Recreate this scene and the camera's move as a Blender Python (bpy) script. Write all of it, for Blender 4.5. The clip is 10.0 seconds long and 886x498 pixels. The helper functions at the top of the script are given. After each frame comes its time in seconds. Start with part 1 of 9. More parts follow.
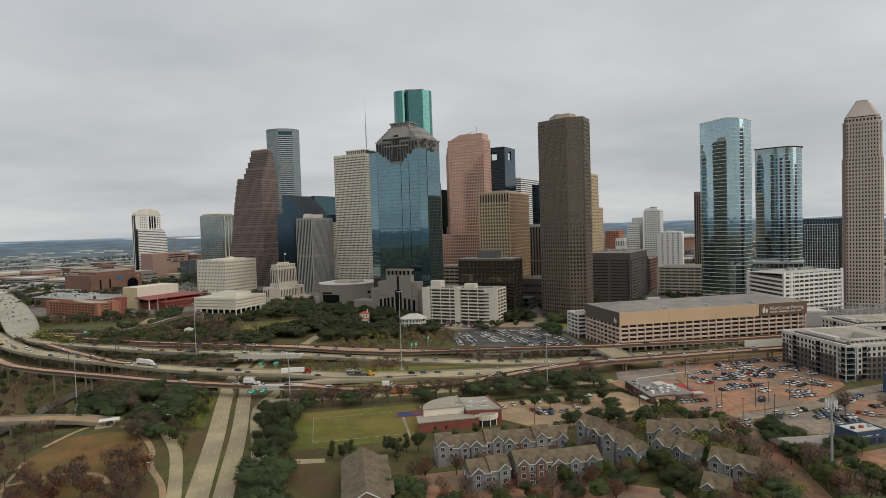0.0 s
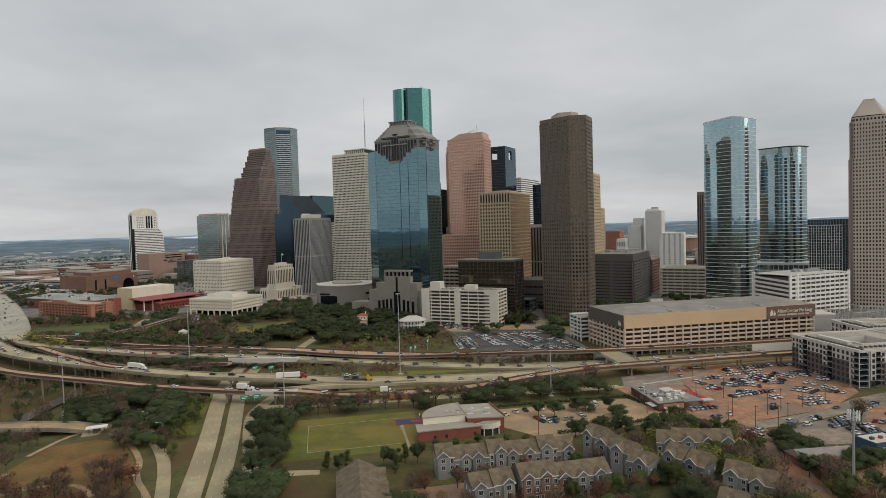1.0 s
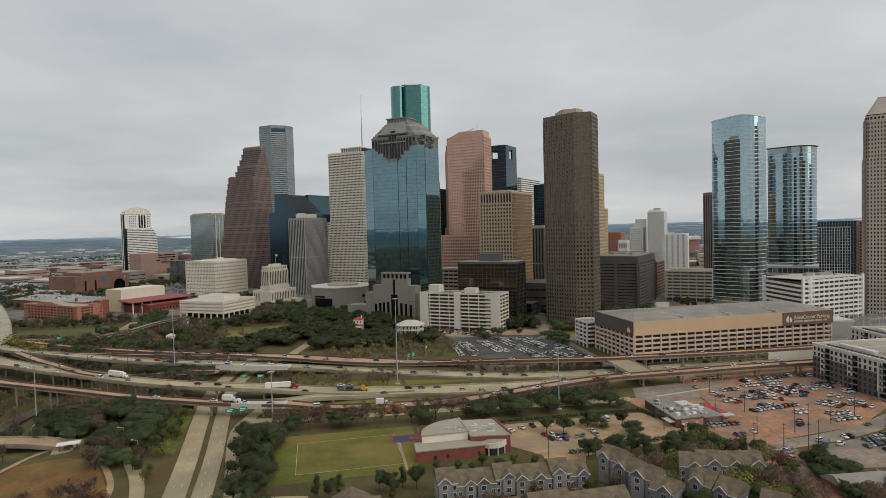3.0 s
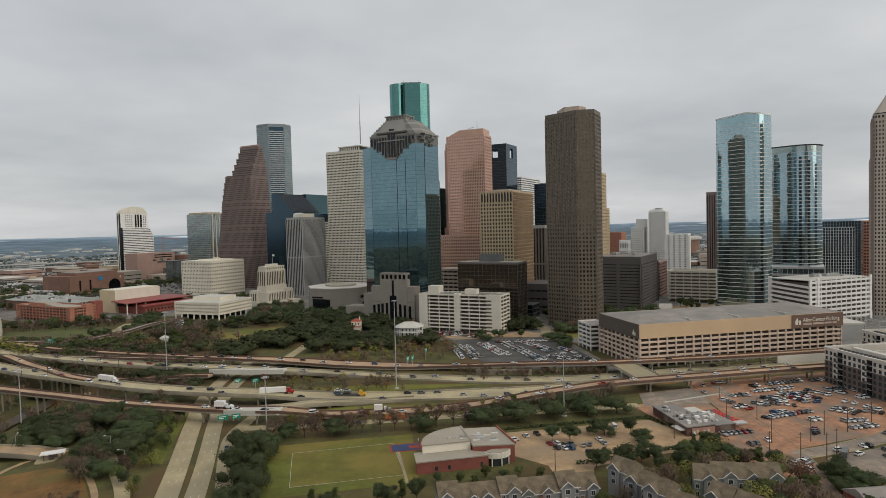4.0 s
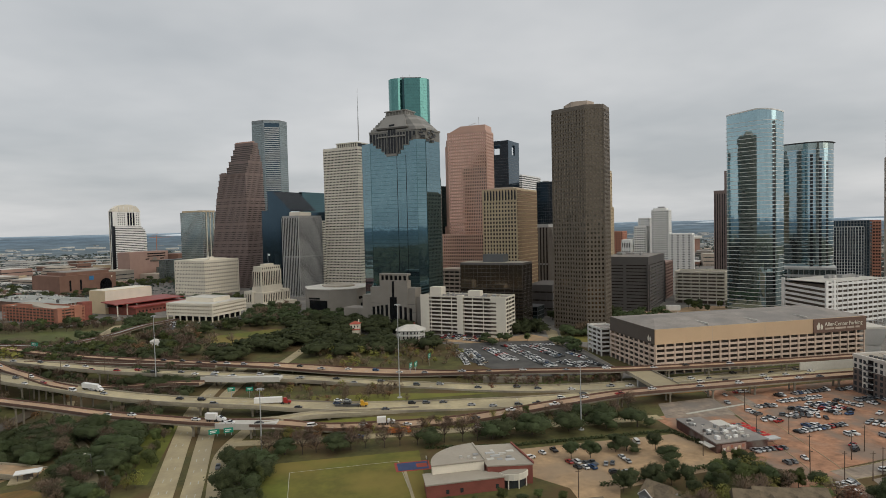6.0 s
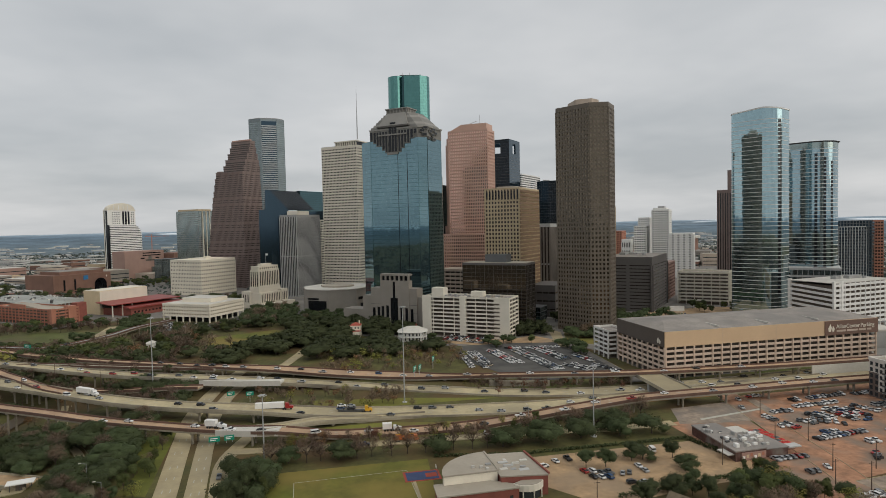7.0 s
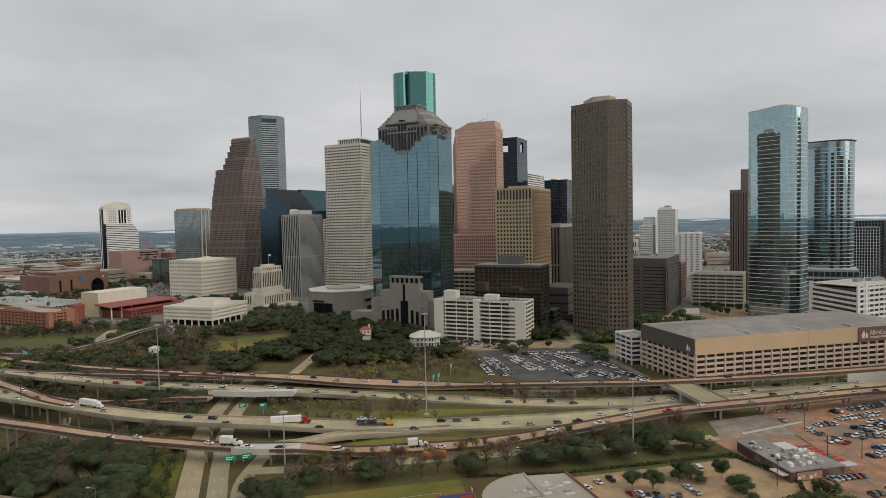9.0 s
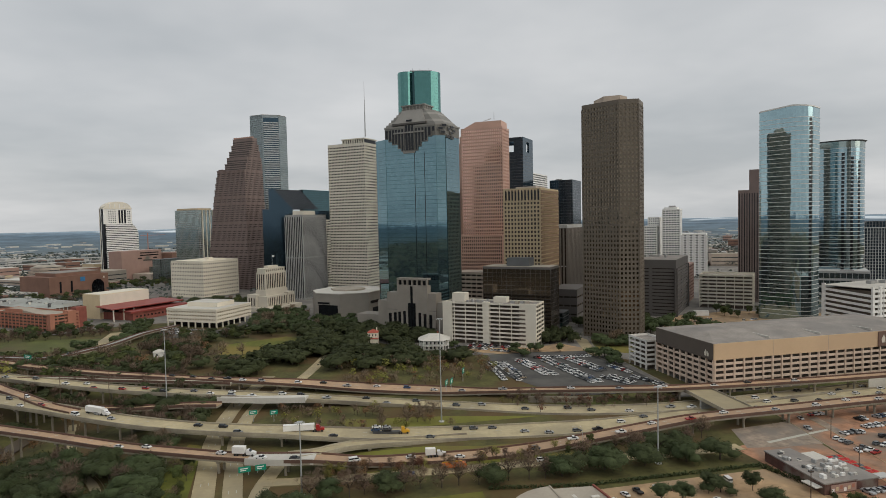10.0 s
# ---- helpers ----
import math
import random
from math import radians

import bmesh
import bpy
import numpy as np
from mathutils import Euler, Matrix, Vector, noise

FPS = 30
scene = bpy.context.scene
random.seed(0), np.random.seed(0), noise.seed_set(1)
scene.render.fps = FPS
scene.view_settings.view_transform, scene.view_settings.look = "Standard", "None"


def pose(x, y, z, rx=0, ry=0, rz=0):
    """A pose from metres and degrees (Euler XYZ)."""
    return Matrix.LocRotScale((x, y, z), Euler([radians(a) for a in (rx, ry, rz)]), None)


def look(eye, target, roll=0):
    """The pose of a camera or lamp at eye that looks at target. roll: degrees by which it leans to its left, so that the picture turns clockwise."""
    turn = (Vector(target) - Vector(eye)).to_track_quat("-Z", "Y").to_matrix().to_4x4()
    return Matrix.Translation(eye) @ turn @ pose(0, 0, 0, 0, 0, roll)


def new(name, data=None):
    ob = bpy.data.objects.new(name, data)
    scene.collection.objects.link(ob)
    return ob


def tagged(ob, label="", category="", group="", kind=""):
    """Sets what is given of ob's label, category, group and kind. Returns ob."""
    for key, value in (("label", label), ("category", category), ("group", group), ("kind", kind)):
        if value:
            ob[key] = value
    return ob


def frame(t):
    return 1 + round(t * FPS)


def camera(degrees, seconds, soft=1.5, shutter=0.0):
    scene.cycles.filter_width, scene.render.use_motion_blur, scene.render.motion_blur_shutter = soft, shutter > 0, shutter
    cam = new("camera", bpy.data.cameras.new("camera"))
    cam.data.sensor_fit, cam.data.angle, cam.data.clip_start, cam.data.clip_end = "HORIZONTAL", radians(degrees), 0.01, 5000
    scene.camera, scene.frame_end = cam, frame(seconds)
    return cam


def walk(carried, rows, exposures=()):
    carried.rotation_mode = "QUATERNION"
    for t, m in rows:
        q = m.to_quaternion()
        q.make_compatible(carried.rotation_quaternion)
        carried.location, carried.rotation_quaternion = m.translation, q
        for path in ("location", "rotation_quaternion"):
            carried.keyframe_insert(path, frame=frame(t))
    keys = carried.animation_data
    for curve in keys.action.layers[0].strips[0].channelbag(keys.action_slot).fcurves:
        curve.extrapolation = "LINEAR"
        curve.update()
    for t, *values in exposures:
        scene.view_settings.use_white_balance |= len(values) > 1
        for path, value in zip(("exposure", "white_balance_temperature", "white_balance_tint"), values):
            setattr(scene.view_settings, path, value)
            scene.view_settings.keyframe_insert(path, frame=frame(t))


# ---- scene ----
cam = camera(72.1, 10.0, soft=0.85)
METRES, EYE, TILT, LEAN, TURN = 120.0, 101.0, -0.7, 0.15, -11.6
ROWS = [
    (0.0, 0.0, 0.0, 0.0, -0.04, -1.43, 1.65),
    (0.5, -0.0027, 0.0499, 0.0012, -0.08, -1.42, 1.61),
    (1.0, -0.0058, 0.1004, 0.0031, -0.13, -1.42, 1.56),
    (1.5, -0.0089, 0.1499, 0.0051, -0.19, -1.41, 1.52),
    (2.0, -0.0121, 0.1999, 0.0062, -0.24, -1.4, 1.47),
    (2.5, -0.0162, 0.2499, 0.0074, -0.3, -1.39, 1.41),
    (4.0, -0.0295, 0.402, 0.0107, -0.49, -1.42, 1.31),
    (4.5, -0.0366, 0.4511, 0.0138, -0.56, -1.47, 1.28),
    (5.0, -0.0466, 0.4988, 0.0153, -0.64, -1.5, 1.25),
    (5.5, -0.0603, 0.545, 0.0167, -0.73, -1.53, 1.24),
    (7.0, -0.1297, 0.6717, 0.0243, -1.29, -1.66, 1.15),
    (7.5, -0.159, 0.7101, 0.0298, -1.49, -1.71, 1.12),
    (8.0, -0.1908, 0.7485, 0.0361, -1.6, -1.75, 1.11),
    (8.5, -0.2246, 0.7862, 0.0422, -1.69, -1.78, 1.1),
    (9.0, -0.2598, 0.8214, 0.0509, -1.78, -1.86, 1.11),
    (9.5, -0.2983, 0.8562, 0.0596, -1.88, -1.9, 1.11),
    (10.0, -0.335, 0.8908, 0.0692, -1.95, -1.94, 1.11),
]
walk(cam, [(t, pose(0, 0, EYE, TILT, LEAN, TURN) @ pose(METRES * x, METRES * y, METRES * z, 90 + pitch, roll, yaw)) for t, x, y, z, yaw, pitch, roll in ROWS])

# ---- world, sun, exposure ----
SUN_AZ, SUN_EL = 130.0, 40.0      # degrees clockwise from +y, and above the horizon
wd = bpy.data.worlds.new("overcast_sky")
scene.world = wd
wd.use_nodes = True
wn, wl = wd.node_tree.nodes, wd.node_tree.links
wn.clear()
w_out = wn.new("ShaderNodeOutputWorld")
w_bg = wn.new("ShaderNodeBackground")
w_sky = wn.new("ShaderNodeTexSky")
w_sky.sky_type, w_sky.sun_disc = 'NISHITA', False
w_sky.sun_elevation, w_sky.sun_rotation = radians(SUN_EL), radians(SUN_AZ)
w_sky.air_density, w_sky.dust_density = 1.0, 4.0
w_tc = wn.new("ShaderNodeTexCoord")
w_sep = wn.new("ShaderNodeSeparateXYZ")
wl.new(w_tc.outputs["Generated"], w_sep.inputs[0])
# the cloud deck is a flat layer: project the direction on a plane overhead
w_z = wn.new("ShaderNodeMath"); w_z.operation = 'MAXIMUM'; w_z.inputs[1].default_value = 0.0
wl.new(w_sep.outputs[2], w_z.inputs[0])
w_za = wn.new("ShaderNodeMath"); w_za.operation = 'ADD'; w_za.inputs[1].default_value = 0.16
wl.new(w_z.outputs[0], w_za.inputs[0])
w_dx = wn.new("ShaderNodeMath"); w_dx.operation = 'DIVIDE'
w_dy = wn.new("ShaderNodeMath"); w_dy.operation = 'DIVIDE'
wl.new(w_sep.outputs[0], w_dx.inputs[0]); wl.new(w_za.outputs[0], w_dx.inputs[1])
wl.new(w_sep.outputs[1], w_dy.inputs[0]); wl.new(w_za.outputs[0], w_dy.inputs[1])
w_cmb = wn.new("ShaderNodeCombineXYZ")
wl.new(w_dx.outputs[0], w_cmb.inputs[0]); wl.new(w_dy.outputs[0], w_cmb.inputs[1])
w_n1 = wn.new("ShaderNodeTexNoise")
w_n1.inputs["Scale"].default_value, w_n1.inputs["Detail"].default_value = 0.5, 5.0
w_n1.inputs["Roughness"].default_value = 0.52
wl.new(w_cmb.outputs[0], w_n1.inputs["Vector"])
w_ramp = wn.new("ShaderNodeValToRGB")
w_ramp.color_ramp.elements[0].position, w_ramp.color_ramp.elements[0].color = 0.36, (0.475, 0.50, 0.518, 1)
w_ramp.color_ramp.elements[1].position, w_ramp.color_ramp.elements[1].color = 0.64, (0.70, 0.706, 0.71, 1)
wl.new(w_n1.outputs[0], w_ramp.inputs[0])
w_gain = wn.new("ShaderNodeMix"); w_gain.data_type = 'RGBA'; w_gain.blend_type = 'MULTIPLY'
w_gain.inputs[0].default_value = 1.0
w_gain.inputs[7].default_value = (0.1, 0.1, 0.1, 1)
wl.new(w_sky.outputs[0], w_gain.inputs[6])
w_mix = wn.new("ShaderNodeMix"); w_mix.data_type = 'RGBA'; w_mix.blend_type = 'MIX'
w_mix.inputs[0].default_value = 0.9
wl.new(w_gain.outputs[2], w_mix.inputs[6]); wl.new(w_ramp.outputs[0], w_mix.inputs[7])
wl.new(w_mix.outputs[2], w_bg.inputs[0])
w_bg.inputs[1].default_value = 1.0
wl.new(w_bg.outputs[0], w_out.inputs[0])

sun_data = bpy.data.lights.new("sun", 'SUN')
sun_data.energy, sun_data.angle, sun_data.color = 1.35, radians(75), (1.0, 0.93, 0.80)
sun = new("sun", sun_data)
sa, se = radians(SUN_AZ), radians(SUN_EL)
sun.matrix_world = look((0, 0, 600), (-math.sin(sa) * math.cos(se), -math.cos(sa) * math.cos(se), 600 - math.sin(se)))
scene.view_settings.exposure = 0.0

# ---- materials ----
MATS = {}


def ramp_mix(nt, fac, a, b):
    m = nt.nodes.new("ShaderNodeMix"); m.data_type = 'RGBA'
    nt.links.new(fac, m.inputs[0])
    m.inputs[6].default_value, m.inputs[7].default_value = (*a, 1), (*b, 1)
    return m.outputs[2]


def matte(name, col, rough=0.8, var=0.18, scale=0.25, fine=3.0, bump=0.1, metal=0.0, alt=None, alt_amt=0.0, rnd=0.0):
    """Rough surface: two scales of noise move the colour round its base; alt is a second colour in stains."""
    if name in MATS:
        return MATS[name]
    m = bpy.data.materials.new(name); m.use_nodes = True
    nt = m.node_tree; b = nt.nodes["Principled BSDF"]
    tc = nt.nodes.new("ShaderNodeTexCoord")
    n1 = nt.nodes.new("ShaderNodeTexNoise"); n1.inputs["Scale"].default_value, n1.inputs["Detail"].default_value = scale, 4
    n2 = nt.nodes.new("ShaderNodeTexNoise"); n2.inputs["Scale"].default_value, n2.inputs["Detail"].default_value = fine, 3
    nt.links.new(tc.outputs["Object"], n1.inputs["Vector"]); nt.links.new(tc.outputs["Object"], n2.inputs["Vector"])
    add = nt.nodes.new("ShaderNodeMath"); add.operation = 'MULTIPLY_ADD'
    nt.links.new(n2.outputs[0], add.inputs[0]); add.inputs[1].default_value = 0.5
    nt.links.new(n1.outputs[0], add.inputs[2])
    mr = nt.nodes.new("ShaderNodeMapRange"); mr.inputs[1].default_value, mr.inputs[2].default_value = 0.5, 1.0
    mr.inputs[3].default_value, mr.inputs[4].default_value = 0.0, 1.0
    nt.links.new(add.outputs[0], mr.inputs[0])
    lo = tuple(c * (1 - var) for c in col); hi = tuple(min(1, c * (1 + var)) for c in col)
    out = ramp_mix(nt, mr.outputs[0], lo, hi)
    if alt:
        n3 = nt.nodes.new("ShaderNodeTexNoise"); n3.inputs["Scale"].default_value, n3.inputs["Detail"].default_value = scale * 0.37, 5
        nt.links.new(tc.outputs["Object"], n3.inputs["Vector"])
        r3 = nt.nodes.new("ShaderNodeMapRange"); r3.inputs[1].default_value, r3.inputs[2].default_value = 0.45, 0.62
        r3.inputs[4].default_value = alt_amt
        nt.links.new(n3.outputs[0], r3.inputs[0])
        mx = nt.nodes.new("ShaderNodeMix"); mx.data_type = 'RGBA'
        nt.links.new(r3.outputs[0], mx.inputs[0]); nt.links.new(out, mx.inputs[6]); mx.inputs[7].default_value = (*alt, 1)
        out = mx.outputs[2]
    if rnd:
        oi = nt.nodes.new("ShaderNodeObjectInfo")
        hv = nt.nodes.new("ShaderNodeHueSaturation")
        rr = nt.nodes.new("ShaderNodeMapRange"); rr.inputs[3].default_value, rr.inputs[4].default_value = 1 - rnd, 1 + rnd
        nt.links.new(oi.outputs["Random"], rr.inputs[0]); nt.links.new(rr.outputs[0], hv.inputs["Value"])
        nt.links.new(out, hv.inputs["Color"]); out = hv.outputs[0]
    nt.links.new(out, b.inputs["Base Color"])
    b.inputs["Roughness"].default_value, b.inputs["Metallic"].default_value = rough, metal
    if bump:
        bp = nt.nodes.new("ShaderNodeBump"); bp.inputs["Strength"].default_value = bump; bp.inputs["Distance"].default_value = 0.1
        nt.links.new(n2.outputs[0], bp.inputs["Height"]); nt.links.new(bp.outputs[0], b.inputs["Normal"])
    MATS[name] = m
    return m


def glass(name, tint, metal=0.85, rough=0.06, wave=0.008, panel=1.6, floor=3.9):
    """Reflective curtain wall glass: tinted coating, panes that lie a little out of true."""
    if name in MATS:
        return MATS[name]
    m = bpy.data.materials.new(name); m.use_nodes = True
    nt = m.node_tree; b = nt.nodes["Principled BSDF"]
    tc = nt.nodes.new("ShaderNodeTexCoord")
    sc = nt.nodes.new("ShaderNodeVectorMath"); sc.operation = 'MULTIPLY'; sc.inputs[1].default_value = (1 / panel, 1 / panel, 1 / floor)
    fl = nt.nodes.new("ShaderNodeVectorMath"); fl.operation = 'FLOOR'
    wn_ = nt.nodes.new("ShaderNodeTexWhiteNoise"); wn_.noise_dimensions = '3D'
    nt.links.new(tc.outputs["Object"], sc.inputs[0]); nt.links.new(sc.outputs[0], fl.inputs[0]); nt.links.new(fl.outputs[0], wn_.inputs["Vector"])
    mr = nt.nodes.new("ShaderNodeMapRange"); mr.inputs[3].default_value, mr.inputs[4].default_value = 0.94, 1.05
    nt.links.new(wn_.outputs["Value"], mr.inputs[0])
    hv = nt.nodes.new("ShaderNodeHueSaturation"); hv.inputs["Color"].default_value = (*tint, 1)
    nt.links.new(mr.outputs[0], hv.inputs["Value"]); nt.links.new(hv.outputs[0], b.inputs["Base Color"])
    b.inputs["Metallic"].default_value, b.inputs["Roughness"].default_value = metal, rough
    # each pane tilts its normal by a hair
    sub = nt.nodes.new("ShaderNodeVectorMath"); sub.operation = 'SUBTRACT'; sub.inputs[1].default_value = (0.5, 0.5, 0.5)
    nt.links.new(wn_.outputs["Color"], sub.inputs[0])
    ml = nt.nodes.new("ShaderNodeVectorMath"); ml.operation = 'SCALE'; ml.inputs["Scale"].default_value = wave
    nt.links.new(sub.outputs[0], ml.inputs[0])
    geo = nt.nodes.new("ShaderNodeNewGeometry")
    ad = nt.nodes.new("ShaderNodeVectorMath"); ad.operation = 'ADD'
    nt.links.new(geo.outputs["Normal"], ad.inputs[0]); nt.links.new(ml.outputs[0], ad.inputs[1])
    nz = nt.nodes.new("ShaderNodeVectorMath"); nz.operation = 'NORMALIZE'
    nt.links.new(ad.outputs[0], nz.inputs[0]); nt.links.new(nz.outputs[0], b.inputs["Normal"])
    MATS[name] = m
    return m


G_BLUE = glass("glass_blue", (0.172, 0.275, 0.315), metal=0.9, rough=0.03, panel=3.2, wave=0.002)
G_BLUE_D = glass("glass_blue_spandrel", (0.115, 0.215, 0.24), metal=0.85, rough=0.08, panel=3.2, wave=0.01)
G_TEAL = glass("glass_teal", (0.112, 0.262, 0.245), metal=0.85, rough=0.05, panel=4.0)
G_SKY = glass("glass_pale_aqua", (0.355, 0.495, 0.535), metal=0.93, rough=0.03, panel=3.0, wave=0.006)
G_STEEL = glass("glass_steel_blue", (0.30, 0.42, 0.47), metal=0.92, rough=0.03, panel=3.0, wave=0.006)
G_NAVY = glass("glass_navy", (0.055, 0.09, 0.12), metal=0.8, rough=0.1)
G_BLACK = glass("glass_black", (0.02, 0.022, 0.026), metal=0.5, rough=0.12)
G_GREEN = glass("glass_dark_green", (0.04, 0.085, 0.09), metal=0.9, rough=0.1)
G_GREY = glass("glass_grey", (0.33, 0.395, 0.385), metal=0.85, rough=0.1)
G_BRONZE = glass("glass_bronze", (0.075, 0.062, 0.054), metal=0.6, rough=0.1)
G_GOLD = glass("glass_gold_bronze", (0.17, 0.135, 0.095), metal=0.9, rough=0.08, wave=0.03)
G_ROSE = glass("glass_rose_copper", (0.66, 0.42, 0.35), metal=0.92, rough=0.06, wave=0.02)
G_UMBER = glass("glass_umber", (0.15, 0.122, 0.095), metal=0.85, rough=0.08, wave=0.012)
G_WIN = glass("window_glass", (0.06, 0.07, 0.08), metal=0.4, rough=0.1)
# dark base colour carries the shade inside the garages
SHADE = matte("shaded_garage_concrete", (0.13, 0.105, 0.085), 0.95, 0.3, 0.3)

WHITE = matte("white_concrete", (0.68, 0.66, 0.615), 0.85, 0.08, 0.05, 1.0, alt=(0.45, 0.43, 0.40), alt_amt=0.5)
CREAM = matte("cream_stone", (0.76, 0.70, 0.58), 0.85, 0.08, 0.06, 1.2, alt=(0.60, 0.54, 0.43), alt_amt=0.5)
IVORY = matte("ivory_travertine", (0.68, 0.635, 0.54), 0.8, 0.07, 0.08, 1.2)
GREYC = matte("grey_concrete", (0.32, 0.32, 0.31), 0.85, 0.12, 0.06, 1.0, alt=(0.22, 0.22, 0.21), alt_amt=0.6)
PALEC = matte("pale_grey_concrete", (0.46, 0.46, 0.45), 0.85, 0.1, 0.06, 1.0, alt=(0.34, 0.34, 0.33), alt_amt=0.5)
TAUPE = matte("taupe_granite", (0.265, 0.238, 0.205), 0.6, 0.12, 0.08, 1.5)
GRAN_BR = matte("red_brown_granite", (0.215, 0.16, 0.145), 0.6, 0.14, 0.05, 1.5, rnd=0.06)
GRAN_DK = matte("dark_brown_granite", (0.134, 0.110, 0.084), 0.55, 0.14, 0.05, 1.5, rnd=0.05)
GRAN_PK = matte("pink_granite", (0.53, 0.335, 0.262), 0.5, 0.1, 0.05, 1.5, rnd=0.04)
GRAN_GY = matte("grey_granite", (0.235, 0.275, 0.295), 0.6, 0.12, 0.06, 1.5)
TAN = matte("tan_panel", (0.53, 0.42, 0.275), 0.75, 0.1, 0.05, 1.5, rnd=0.05)
OCHRE = matte("ochre_panel", (0.22, 0.14, 0.08), 0.6, 0.12, 0.05, 1.5, rnd=0.05)
BEIGE = matte("beige_precast", (0.50, 0.43, 0.37), 0.8, 0.1, 0.06, 1.5, rnd=0.03)
PEACH = matte("peach_painted_panel", (0.60, 0.43, 0.27), 0.8, 0.06, 0.05, 1.0, alt=(0.52, 0.37, 0.24), alt_amt=0.6)
SIGN_BR = matte("sign_brown_paint", (0.145, 0.085, 0.062), 0.7, 0.08, 0.05, 1.0)
UMBER = matte("umber_painted_panel", (0.105, 0.085, 0.07), 0.8, 0.1, 0.05, 1.0)
BUFF = matte("buff_concrete", (0.46, 0.38, 0.31), 0.85, 0.12, 0.1, 1.5, alt=(0.34, 0.28, 0.23), alt_amt=0.6, rnd=0.05)
GARAGE_C = matte("warm_cream_concrete", (0.64, 0.50, 0.395), 0.85, 0.1, 0.1, 1.5, alt=(0.50, 0.39, 0.31), alt_amt=0.6, rnd=0.04)
BRICK_R = matte("red_brick", (0.24, 0.075, 0.055), 0.85, 0.18, 0.2, 4.0)
BRICK_O = matte("orange_brick", (0.40, 0.175, 0.115), 0.85, 0.14, 0.08, 2.0, alt=(0.33, 0.14, 0.09), alt_amt=0.6)
BRICK_B = matte("brown_brick", (0.20, 0.11, 0.08), 0.85, 0.15, 0.08, 2.0)
ROSE_S = matte("rose_stone", (0.34, 0.22, 0.18), 0.8, 0.1, 0.06, 1.0)
ROOF_G = matte("grey_membrane_roof", (0.27, 0.245, 0.22), 0.9, 0.2, 0.1, 0.8, alt=(0.19, 0.18, 0.17), alt_amt=0.7)
ROOF_G2 = matte("weathered_green_grey_roof", (0.33, 0.345, 0.32), 0.8, 0.15, 0.08, 0.8, alt=(0.24, 0.24, 0.22), alt_amt=0.7)
ROOF_W = matte("pale_membrane_roof", (0.55, 0.53, 0.48), 0.9, 0.12, 0.05, 0.8, alt=(0.40, 0.38, 0.35), alt_amt=0.6)
ROOF_T = matte("tan_membrane_roof", (0.37, 0.33, 0.27), 0.9, 0.12, 0.08, 0.8, alt=(0.28, 0.25, 0.20), alt_amt=0.6)
SLATE = matte("dark_slate_roof", (0.10, 0.105, 0.11), 0.45, 0.15, 0.1, 1.5)
SHINGLE = matte("brown_grey_shingles", (0.145, 0.112, 0.072), 0.9, 0.38, 0.35, 1.6, bump=0.3)
RED_MET = matte("red_metal_roof", (0.26, 0.05, 0.04), 0.5, 0.1, 0.1, 1.0)
ASPHALT = matte("asphalt", (0.065, 0.063, 0.06), 0.9, 0.25, 0.12, 1.5, alt=(0.11, 0.105, 0.095), alt_amt=0.8)
ROADC = matte("road_concrete", (0.385, 0.32, 0.19), 0.9, 0.2, 0.09, 0.5, alt=(0.275, 0.235, 0.155), alt_amt=0.8)
DECK = matte("deck_concrete", (0.425, 0.36, 0.222), 0.9, 0.22, 0.09, 0.5, alt=(0.29, 0.25, 0.165), alt_amt=0.7)
# greyer than deck_concrete, for the far decks
DECK_G = matte("grey_deck_concrete", (0.40, 0.375, 0.295), 0.9, 0.22, 0.09, 0.5, alt=(0.29, 0.27, 0.215), alt_amt=0.7)
DECK_P = matte("rust_tinted_deck", (0.44, 0.295, 0.185), 0.9, 0.22, 0.09, 0.5, alt=(0.33, 0.23, 0.155), alt_amt=0.7)
BARRIER = matte("barrier_concrete", (0.36, 0.32, 0.235), 0.9, 0.2, 0.1, 1.0, alt=(0.19, 0.165, 0.135), alt_amt=0.8)
GIRDER = matte("girder_concrete", (0.31, 0.275, 0.205), 0.9, 0.15, 0.1, 1.0, alt=(0.20, 0.175, 0.145), alt_amt=0.7)
LAWN_D = matte("dull_green_lawn", (0.15, 0.152, 0.022), 0.95, 0.2, 0.06, 1.2, bump=0.3, alt=(0.135, 0.10, 0.03), alt_amt=0.8)
# darker lawn copy, with its shade held in the base colour
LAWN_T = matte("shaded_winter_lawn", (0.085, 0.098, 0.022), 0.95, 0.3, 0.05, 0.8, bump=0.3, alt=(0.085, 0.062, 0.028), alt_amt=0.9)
RUST = matte("rust_stained_barrier", (0.13, 0.075, 0.055), 0.9, 0.2, 0.1, 1.0)
LOT = matte("red_dirt_pavement", (0.35, 0.182, 0.105), 0.95, 0.42, 0.13, 0.45, alt=(0.22, 0.165, 0.125), alt_amt=0.95)
LOT_W = matte("worn_street_asphalt", (0.27, 0.215, 0.165), 0.95, 0.4, 0.16, 0.5, alt=(0.19, 0.165, 0.14), alt_amt=0.95)
LOT_T = matte("tan_pavement", (0.385, 0.26, 0.145), 0.95, 0.3, 0.13, 0.45, alt=(0.28, 0.21, 0.14), alt_amt=0.7)
PAVE_G = matte("street_pavement", (0.20, 0.185, 0.165), 0.95, 0.3, 0.08, 0.4, alt=(0.13, 0.125, 0.115), alt_amt=0.8)
GRASS = matte("winter_grass", (0.080, 0.076, 0.020), 0.95, 0.5, 0.07, 0.4, bump=0.3, alt=(0.10, 0.06, 0.021), alt_amt=0.9)
